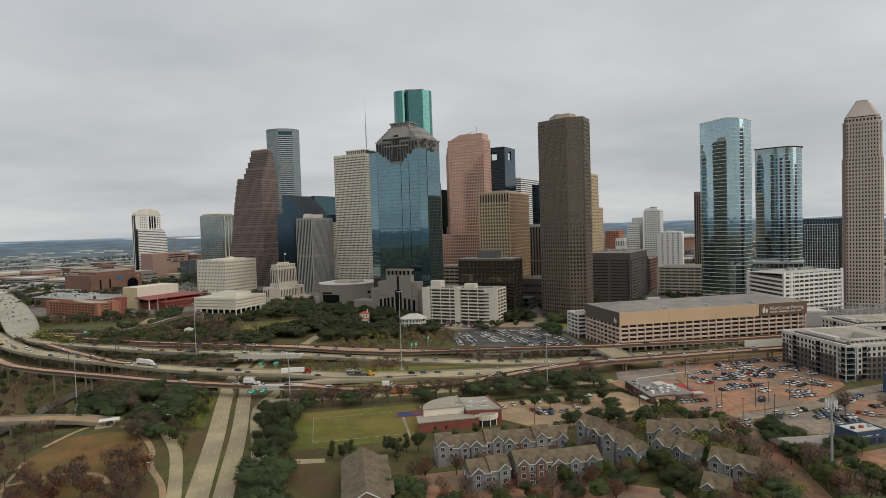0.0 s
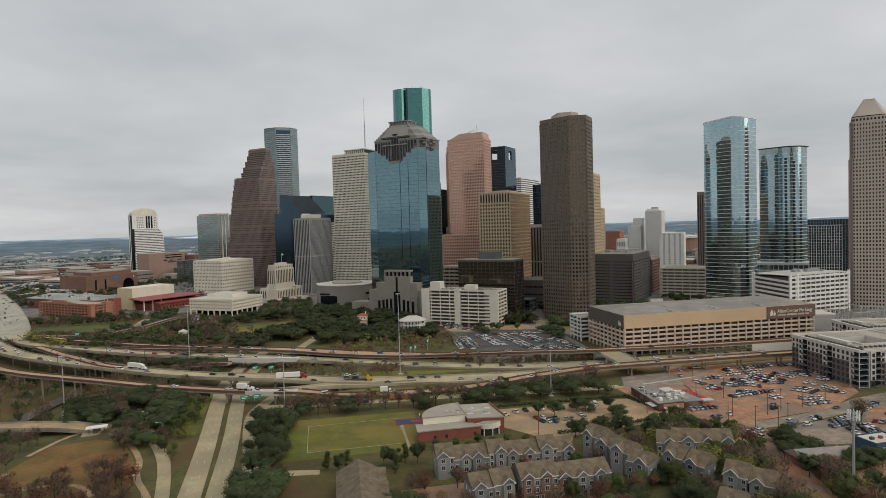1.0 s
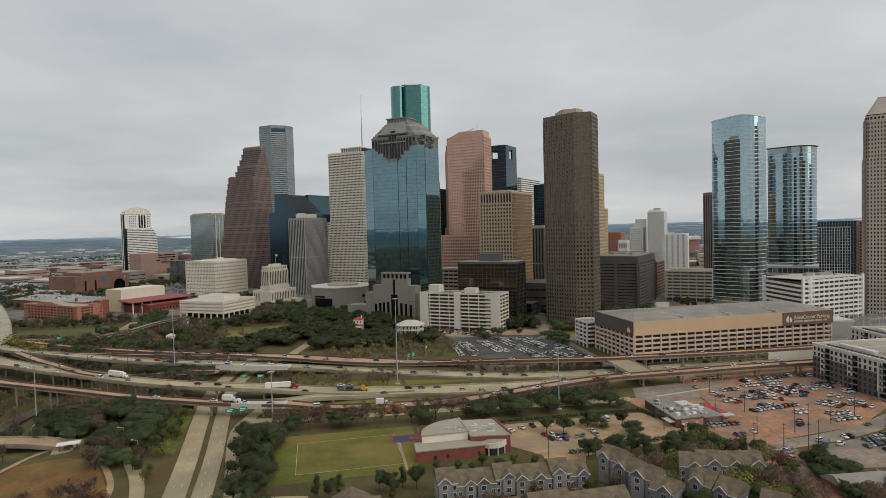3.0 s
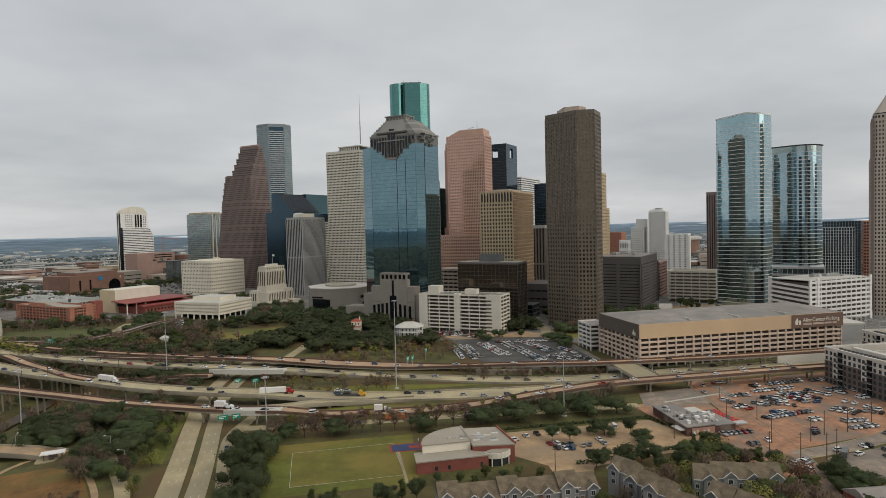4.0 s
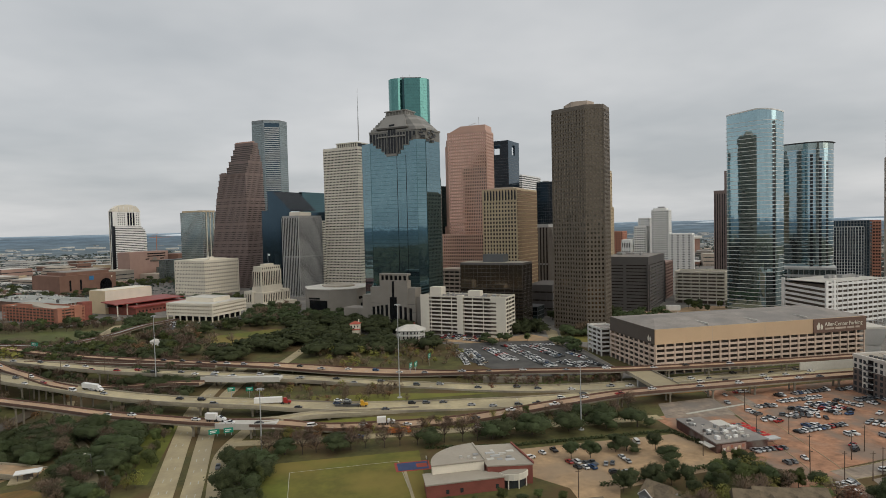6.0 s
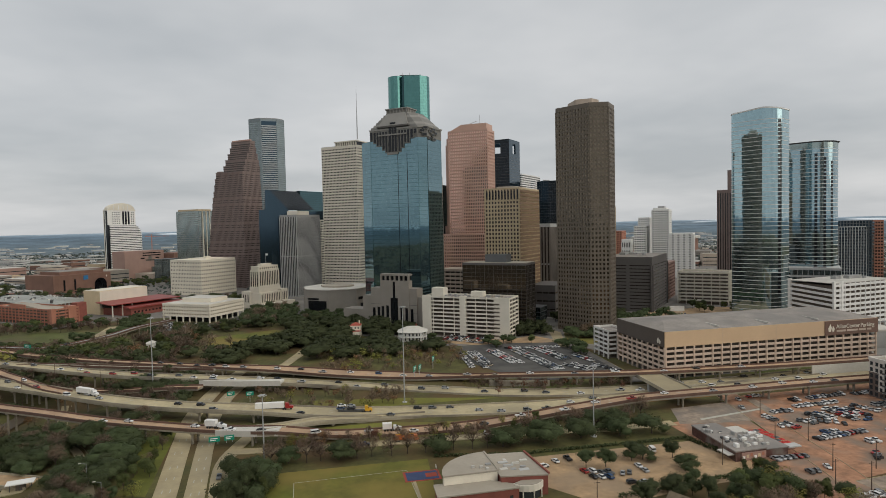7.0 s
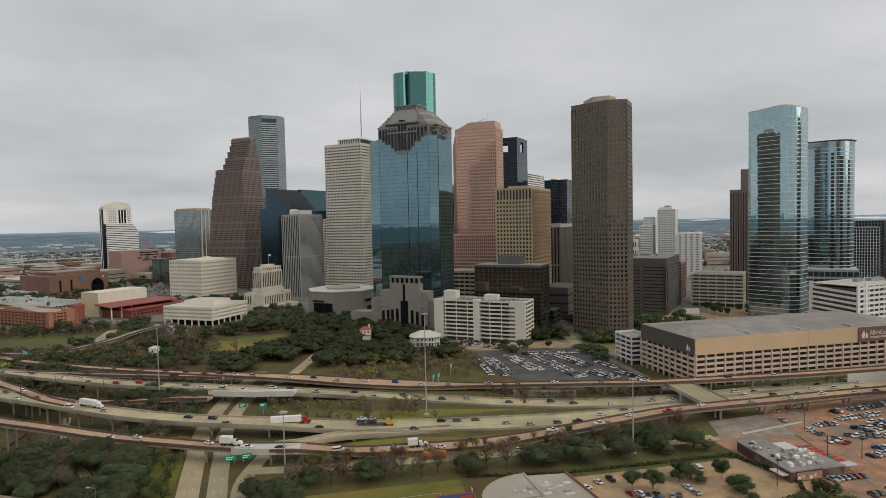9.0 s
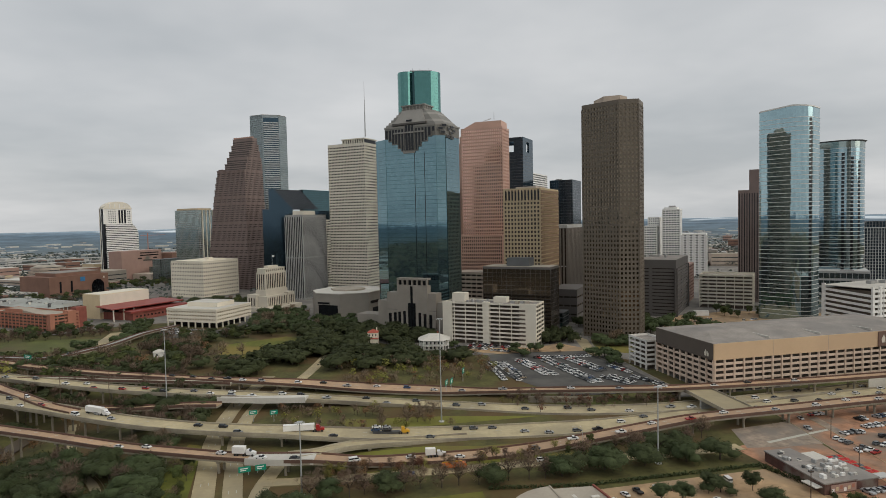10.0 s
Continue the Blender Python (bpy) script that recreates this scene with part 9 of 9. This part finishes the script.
def utility_pole(x, y, h):
    root = thing("utility_pole", pose(x, y, ground_z(x, y)), "weathered wooden utility pole with a crossarm", "utility pole", "utility poles")
    part("pole", rod(bmesh.new(), (0, 0, -0.3), (0, 0, h), 0.2, 0.13, 7), WOOD, root)
    part("crossarm", box(-1.2, 1.2, -0.08, 0.08, h - 0.9, h - 0.75), WOOD, root)


for x, y in ((-174, 509), (-161, 525), (-134, 525), (-186, 500)):
    utility_pole(x, y, 23)
for x, y in ((228, 349), (207, 315), (223, 313), (206, 283), (193, 269), (204, 264), (224, 280), (237, 286), (250, 286), (269, 291), (214, 261), (222, 264), (99, 276), (168, 300)):
    utility_pole(x, y, 11.5)


def street_light(x, y, rz, h=9.0, z=None):
    root = thing("street_light", pose(x, y, ground_z(x, y) if z is None else z, 0, 0, rz), "slim grey street light with a curved arm", "street light", "street lights")
    part("pole", rod(bmesh.new(), (0, 0, 0), (0, 0, h), 0.12, 0.08, 6), STEEL, root)
    part("arm", rod(bmesh.new(), (0, 0, h), (2.2, 0, h + 0.5), 0.07, 0.05, 5), STEEL, root)
    part("lamp_head", box(1.9, 2.9, -0.2, 0.2, h + 0.4, h + 0.6), IVORY, root)


for x, y, r in ((-68, 262, 180), (-76, 330, 180), (-88, 352, 180), (-140, 382, 90), (-158, 385, 90), (-176, 388, 90), (110, 372, 90), (150, 372, 90)):
    street_light(x, y, r)


def gantry_sign(x, y, z, rz, w, h, label, posts=True):
    root = thing("road_sign", pose(x, y, z, 0, 0, rz), label, "road sign", "green direction signs")
    part("panel", box(-w / 2, w / 2, -0.1, 0.1, 0, h), SIGN_G, root)
    for k in range(2):
        part("text_bar", box(-w * 0.36, w * 0.3 - k * 0.8, -0.16, -0.1, h * 0.58 - k * h * 0.32, h * 0.74 - k * h * 0.32), SIGN_W, root)
    for s in (-1, 1):
        part("bracket", box(s * w * 0.3 - 0.08, s * w * 0.3 + 0.08, 0.1, 0.4, -1.2, h), STEEL, root)
    if posts:
        part("post", rod(bmesh.new(), (0, 0.3, -z + 0.2), (0, 0.3, h), 0.16, 0.14), STEEL, root)


gantry_sign(-42, 375, 5.2, 4, 4.9, 2.4, "green direction sign hung on the ramp", False)
gantry_sign(-35.5, 375.5, 5.2, 4, 4.4, 2.4, "green direction sign hung on the ramp", False)
gantry_sign(-44, 458, 4.2, 6, 4.2, 2.4, "green direction sign over the parkway")
gantry_sign(-33, 455, 4.2, 6, 4.2, 2.4, "green direction sign over the parkway")
gantry_sign(70, 477, 6.0, 60, 5.5, 3.2, "green direction sign on a roadside gantry")
gantry_sign(74, 480, 6.0, 60, 5.5, 3.2, "green direction sign on a roadside gantry")
gantry_sign(88, 503, 6.0, 60, 5.0, 3.2, "green direction sign on a roadside gantry")
gantry_sign(-222, 640, 9.0, -35, 8, 3.0, "green direction sign above the elevated road")
# concrete parapet blocks where the ramps start
pbk = thing("ramp_parapet", Matrix(), "pale new concrete deck and parapet of the ramp", "wall", kind="structure")
RAMP_END = [Vector((-41, 387.2, 0)), Vector((-33, 384.2, 0)), Vector((-25, 381.6, 0)), Vector((-13, 379.2, 0))]
part("deck_overlay", strip(RAMP_END, -4.2, 4.2, 6.4, 7.08), ROOF_W, pbk)
part("wall", strip(RAMP_END, 4.2, 4.8, 5.2, 8.0), ROOF_W, pbk)
pb2 = thing("ramp_parapet", Matrix(), "pale concrete wall beside the overpass", "wall", kind="structure")
part("wall", strip([Vector((-66, 486, 0)), Vector((-40, 476, 0)), Vector((-16, 470, 0))], -0.3, 0.3, 4.8, 8.0), ROOF_W, pb2)
part("deck", strip([Vector((-66, 486, 0)), Vector((-40, 476, 0)), Vector((-16, 470, 0))], -8.5, -0.3, 5.6, 6.9), ROOF_W, pb2)

# park pavilion
pv = thing("park_pavilion", pose(-116, 362, ground_z(-116, 362), 0, 0, 12), "open park pavilion with a flat white roof", "pavilion")
part("floor", box(-7, 7, -4, 4, -0.3, 0.2), ROADC, pv)
part("roof", box(-5, 5, -2.6, 2.6, 3.0, 3.4), PAINT_W, pv)
for x in (-3.5, 0, 3.5):
    for y in (-1.6, 1.6):
        part("post", box(x - 0.12, x + 0.12, y - 0.12, y + 0.12, 0.2, 3.0), DARKSTEEL, pv)
part("core", box(-1.6, 1.6, -1.2, 1.2, 0.2, 2.8), UMBER, pv)
for nm_, pts_ in (("footpath", [(-60, 240), (-66, 262), (-76, 285), (-80, 305), (-92, 332), (-108, 356)]), ("footpath", [(-112, 232), (-126, 262), (-136, 290), (-140, 320)]), ("footpath", [(-136, 290), (-116, 292), (-98, 284), (-88, 270)]), ("footpath", [(-140, 340), (-130, 364), (-110, 372), (-92, 362)])):
    street(f"walk{pts_[0][0]}{pts_[0][1]}", "pale gravel footpath through the park", pts_, 2.6, LOT_T, kerb=False, z=0.14, name=nm_)

# substation steelwork
def gantry(x, y, rz, w, h):
    root = thing("substation_gantry", pose(x, y, 0, 0, 0, rz), "grey steel substation gantry with insulators", "power gantry", "substation gantries")
    for s in (-w / 2, 0, w / 2):
        part("post", rod(bmesh.new(), (s, 0, -0.2), (s, 0, h), 0.4, 0.3, 4), STEEL, root)
    for z in (h, h * 0.7):
        part("beam", box(-w / 2, w / 2, -0.3, 0.3, z - 0.5, z), STEEL, root)
    for k in (1, 4):
        part("insulator", rod(bmesh.new(), (-w / 2 + (k + 0.5) * w / 6, 0, h - 2.6), (-w / 2 + (k + 0.5) * w / 6, 0, h - 0.5), 0.22, 0.12, 5), TAUPE, root)


for i in range(5):
    for j in range(4):
        gantry(440 + i * 24 + j * 3, 440 + j * 18, -10 + 90 * ((i + j) % 2), 17, 13 + (i * 3 + j * 5) % 6)

# ---- the city beyond ----
frng = random.Random(303)
LOWMATS = [(PALEC, "pale grey"), (BUFF, "buff"), (BRICK_B, "brown brick"), (TAN, "tan"), (TAUPE, "taupe"), (ROSE_S, "rose stone"), (CREAM, "cream"), (GREYC, "grey")]
ROOFM = [ROOF_G, ROOF_W, ROOF_T]


def low_building(x, y, w, d, h, phi, k):
    mat, word = LOWMATS[k % 8]
    root = thing("low_building", plinth(x, y, phi), f"{word} flat-roofed low building in the outer city", "building", "low buildings")
    part("outer_wall", box(-w / 2, w / 2, -d / 2, d / 2, -1, h), mat, root)
    part("roof", box(-w / 2 + 0.5, w / 2 - 0.5, -d / 2 + 0.5, d / 2 - 0.5, h, h + 0.4), ROOFM[k % 3], root)
    n = min(3, max(1, int(h / 4)))
    if h < 10:
        part("window_band", box(-w / 2 + 1, w / 2 + 0.15, -d / 2 - 0.15, d / 2 - 1, 1.4, 3.0), G_WIN, root)
    else:
        wb_ = to_mesh(box(-w / 2 + 1, w / 2 + 0.15, -d / 2 - 0.15, d / 2 - 1, 0, 1.6), "window_band", G_WIN)
        for j in range(n):
            piece("window_band", wb_, root, (0, 0, 1.4 + j * (h - 2) / n))
    if k % 3 == 0:
        part("roof_unit", box(-w / 6, w / 6, -d / 6, d / 6, h + 0.4, h + 3), mat, root)


cnt = 0
for k in range(150):
    ang = radians(frng.uniform(-33, 52))
    r = 1250 * (2.6 ** frng.random())
    x, y = r * math.sin(ang), r * math.cos(ang)
    if -330 < x < 600 and y < 1450:
        continue
    if y < 1050 or (x > 500 and y < 1150):
        continue
    low_building(x, y, frng.uniform(22, 80), frng.uniform(22, 70), frng.choice((6, 8, 9, 12, 14, 20, 26)), -40 + frng.choice((0, 0, 0, 12)), k)
    cnt += 1
for x, y, w, d, h, k in ((-620, 1080, 60, 50, 14, 4), (-560, 1180, 60, 40, 10, 7), (-700, 1250, 70, 60, 12, 1), (-520, 1400, 80, 40, 16, 1), (-470, 1560, 60, 50, 24, 2), (-640, 1520, 80, 50, 16, 4), (-330, 1700, 60, 80, 40, 2), (-900, 1500, 100, 60, 14, 7), (-760, 1700, 90, 90, 20, 1)):
    low_building(x, y, w, d, h, -40, k)
# drum-shaped hall with dark ring windows
dh_ = thing("round_hall", plinth(-560, 1640, -40), "low round hall with dark ring windows and pale bands", "building", "low buildings")
for k in range(4):
    part("wall_ring", prism(oval(48 - 3 * k, 40 - 3 * k, 28, 2.2), 6.5 * k - 1, 6.5 * k + 4), BUFF, dh_)
    part("window_ring", prism(oval(46 - 3 * k, 38 - 3 * k, 28, 2.2), 6.5 * k + 4, 6.5 * k + 5.5), G_WIN, dh_)
part("roof", prism(oval(36, 28, 28, 2.2), 25, 28, top=oval(26, 18, 28, 2.2)), ROOF_T, dh_)
OUT = ((-330, -100, 1040, 1180), (-480, -280, 1180, 1290), (-460, -330, 1390, 1560))
wood(-620, -330, 1000, 1320, 150, ("dark", "oak", "bare", "dark", "green"), 8, 13, 61, 1.4, 1.0, OUT, gap=0.7, stuff="street trees round the brick hall")
wood(-420, -120, 1290, 1480, 80, ("dark", "oak", "bare", "green"), 8, 13, 62, 1.4, 1.0, OUT, gap=0.7, stuff="street trees behind the courthouse")
wood(-300, -100, 930, 1040, 60, ("dark", "oak", "bare"), 7, 11, 63, 1.3, 1.0, ((-330, -230, 880, 1010),), gap=0.6, stuff="street trees behind the theatre")


def far_woods():
    """Tree cover of the outer city: clumps of leaf cards too far off to count."""
    rng = random.Random(9)
    vs, fs = [], []
    for k in range(19000):
        ang = radians(rng.uniform(-37, 55))
        r = 1 / rng.uniform(1 / 3000, 1 / 1120)
        x, y = r * math.sin(ang), r * math.cos(ang)
        if -420 < x < 900 and y < 1500 and rng.random() < 0.9:
            continue
        z = ground_z(x, y)
        g = 0.45 + r / 4000
        for j in range(5):
            c = Vector((x + rng.uniform(-9, 9) * g, y + rng.uniform(-9, 9) * g, z + rng.uniform(2, 9)))
            u = Vector((rng.gauss(0, 0.5), rng.gauss(0, 0.5) - 0.3, 1.0)).normalized(); v = u.orthogonal().normalized(); w = u.cross(v)
            a = rng.uniform(2.0, 4.6) * g
            i = len(vs)
            vs += [tuple(c + v * a), tuple(c + w * a * 0.8), tuple(c - v * a * 0.9), tuple(c - w * a)]
            fs.append((i, i + 1, i + 2, i + 3))
    me = bpy.data.meshes.new("far_woods"); me.from_pydata(vs, [], fs); me.materials.append(FAR_LEAF)
    tagged(new("far_woods", me), "winter tree cover spread over the outer city", "woods", kind="stuff")


FAR_LEAF = leafy("far_tree_cover", (0.066, 0.08, 0.07), 0.4)
far_woods()


def far_rooftops():
    """Low roofs and yards of the outer city, past counting."""
    rng = random.Random(29)
    groups = [[] for _ in range(5)]
    for k in range(3200):
        ang = radians(rng.uniform(-37, 55))
        r = 1 / rng.uniform(1 / 3600, 1 / 1250)
        x, y = r * math.sin(ang), r * math.cos(ang)
        if -420 < x < 900 and y < 1500:
            continue
        kind = k % 5 if r < 2200 else (0, 1, 3)[k % 3]
        g = 0.7 + r / 3500
        groups[kind].append((x, y, rng.uniform(8, 34) * g, rng.uniform(8, 26) * g, rng.uniform(3, 9), rng.choice((-40, -40, 0, 5))))
    for g, (m, word) in zip(groups, ((ROOF_W, "pale"), (GREYC, "grey"), (BRICK_B, "brown"), (PALEC, "faded"), (BUFF, "buff"))):
        bm_v, bm_f = [], []
        for x, y, w, d, h, a in g:
            z = ground_z(x, y); c, s_ = math.cos(radians(a)), math.sin(radians(a)); i = len(bm_v)
            for zz in (z - 1, z + h):
                for u, v in ((-w, -d), (w, -d), (w, d), (-w, d)):
                    bm_v.append((x + (u * c - v * s_) / 2, y + (u * s_ + v * c) / 2, zz))
            bm_f += [(i + 4, i + 5, i + 6, i + 7), (i, i + 1, i + 5, i + 4), (i + 1, i + 2, i + 6, i + 5), (i + 2, i + 3, i + 7, i + 6), (i + 3, i, i + 4, i + 7)]
        me = bpy.data.meshes.new("far_rooftops"); me.from_pydata(bm_v, [], bm_f); me.materials.append(m)
        tagged(new("far_rooftops", me), f"scattered {word} low roofs of the outer city", "buildings", kind="stuff")


far_rooftops()


def near_woods_behind():
    """Unseen tree cover added behind and beside the flight, dark for the glass towers to mirror."""
    rng = random.Random(19)
    vs, fs = [], []
    for k in range(15000):
        ang = radians(rng.uniform(60, 320))
        r = 120 * (22 ** rng.random())
        x, y = r * math.sin(ang), r * math.cos(ang)
        if y > 150 and -330 < x < 420 or abs(x) < 30 and -60 < y < 130:
            continue
        z = ground_z(x, y)
        h = rng.uniform(5, 11)
        for j in range(4):
            c = Vector((x + rng.uniform(-5, 5), y + rng.uniform(-5, 5), z + rng.uniform(1, h)))
            u = Vector((rng.gauss(0, 1), rng.gauss(0, 1), abs(rng.gauss(0, 1)) + 0.4)).normalized(); v = u.orthogonal().normalized(); w = u.cross(v)
            a = rng.uniform(2.2, 4.2)
            i = len(vs)
            vs += [tuple(c + v * a), tuple(c + w * a), tuple(c - v * a), tuple(c - w * a)]
            fs.append((i, i + 1, i + 2, i + 3))
    me = bpy.data.meshes.new("surrounding_woods"); me.from_pydata(vs, [], fs); me.materials.append(leafy("mirror_woods_leaves", (0.048, 0.046, 0.040), 0.4))
    tagged(new("surrounding_woods", me), "dark tree cover added out of view for the towers to mirror", "woods", kind="stuff")


near_woods_behind()

# country at the horizon: a ring of rising land with distance haze painted on
def horizon_ring():
    n = 96
    vs, fs = [], []
    radii = (2300, 2550, 2800, 3150, 3500, 3700, 4100, 4450, 4800, 5150)
    for r in radii:
        for k in range(n):
            a = 2 * math.pi * k / n
            x, y = r * math.cos(a), r * math.sin(a)
            vs.append((x, y, ground_z(x, y) + 2.5))
    for j in range(len(radii) - 1):
        for k in range(n):
            fs.append((j * n + k, j * n + (k + 1) % n, (j + 1) * n + (k + 1) % n, (j + 1) * n + k))
    me = bpy.data.meshes.new("backdrop"); me.from_pydata(vs, [], fs)
    m = bpy.data.materials.new("hazy_distance"); m.use_nodes = True
    nt = m.node_tree; b = nt.nodes["Principled BSDF"]
    geo = nt.nodes.new("ShaderNodeNewGeometry")
    nz = nt.nodes.new("ShaderNodeTexNoise"); nz.inputs["Scale"].default_value, nz.inputs["Detail"].default_value = 0.007, 11
    nz.inputs["Roughness"].default_value = 0.7
    nt.links.new(geo.outputs["Position"], nz.inputs["Vector"])
    # haze put into the colour: paler and bluer with distance, with pale patches
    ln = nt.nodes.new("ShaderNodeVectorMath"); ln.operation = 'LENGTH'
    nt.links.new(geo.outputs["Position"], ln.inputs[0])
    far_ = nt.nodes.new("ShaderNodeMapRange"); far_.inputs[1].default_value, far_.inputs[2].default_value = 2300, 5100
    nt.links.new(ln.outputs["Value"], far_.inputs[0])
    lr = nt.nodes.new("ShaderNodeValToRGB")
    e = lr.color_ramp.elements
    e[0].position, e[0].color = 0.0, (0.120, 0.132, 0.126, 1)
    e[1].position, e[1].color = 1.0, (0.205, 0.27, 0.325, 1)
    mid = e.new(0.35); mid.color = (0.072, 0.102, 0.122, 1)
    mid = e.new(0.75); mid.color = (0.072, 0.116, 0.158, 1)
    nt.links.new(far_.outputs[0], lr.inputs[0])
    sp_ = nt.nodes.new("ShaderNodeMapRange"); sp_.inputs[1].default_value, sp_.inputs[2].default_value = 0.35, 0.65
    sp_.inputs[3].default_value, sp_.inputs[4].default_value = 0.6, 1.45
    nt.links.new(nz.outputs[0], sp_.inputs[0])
    hv_ = nt.nodes.new("ShaderNodeHueSaturation"); nt.links.new(lr.outputs[0], hv_.inputs["Color"]); nt.links.new(sp_.outputs[0], hv_.inputs["Value"])
    # pale streaks near the horizon, placed by noise
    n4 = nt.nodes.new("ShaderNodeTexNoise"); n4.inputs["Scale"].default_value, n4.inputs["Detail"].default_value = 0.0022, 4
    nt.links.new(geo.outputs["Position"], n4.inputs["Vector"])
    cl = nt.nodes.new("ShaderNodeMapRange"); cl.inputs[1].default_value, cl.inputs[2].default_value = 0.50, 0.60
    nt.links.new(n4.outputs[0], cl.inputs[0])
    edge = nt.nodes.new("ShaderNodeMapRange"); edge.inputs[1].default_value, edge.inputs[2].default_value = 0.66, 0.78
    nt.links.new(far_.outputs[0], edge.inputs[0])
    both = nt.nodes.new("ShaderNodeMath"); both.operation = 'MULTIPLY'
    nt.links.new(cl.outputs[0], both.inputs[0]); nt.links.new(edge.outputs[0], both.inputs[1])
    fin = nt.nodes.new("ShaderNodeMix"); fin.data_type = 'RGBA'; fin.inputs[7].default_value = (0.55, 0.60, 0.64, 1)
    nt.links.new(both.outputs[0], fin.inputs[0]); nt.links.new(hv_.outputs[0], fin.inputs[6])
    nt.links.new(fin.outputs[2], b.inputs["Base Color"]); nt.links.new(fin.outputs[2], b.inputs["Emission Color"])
    # slight glow of the land adds to the painted haze
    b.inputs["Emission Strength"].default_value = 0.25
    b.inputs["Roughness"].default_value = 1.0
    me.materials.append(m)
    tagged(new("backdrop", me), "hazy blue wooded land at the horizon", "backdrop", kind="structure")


horizon_ring()

# far freeway interchange, pale decks over the outer city
for k, (pts, wdt) in enumerate(((((-1300, 1750, 14), (-900, 1900, 15), (-560, 2080, 16), (-250, 2300, 16), (0, 2600, 14)), 16), (((-1250, 2000, 20), (-850, 2050, 22), (-500, 2150, 22), (-200, 2350, 18)), 12), (((-900, 1750, 8), (-640, 1880, 12), (-420, 2060, 16)), 9))):
    far_way = curve_pts(pts, 40)
    fr = thing("far_overpass", Matrix(), "pale concrete freeway overpass far off", "road", kind="structure")
    part("deck", strip(far_way, -wdt / 2, wdt / 2, -2.0, 0), ROOF_W, fr)
    part("barrier", strip(far_way, wdt / 2 - 0.3, wdt / 2 + 0.3, -1.5, 1.2), PALEC, fr)
    for p in far_way[1::5]:
        part("column", box(p.x - 1, p.x + 1, p.y - 1, p.y + 1, ground_z(p.x, p.y) - 1, p.z - 1.9), PALEC, fr)
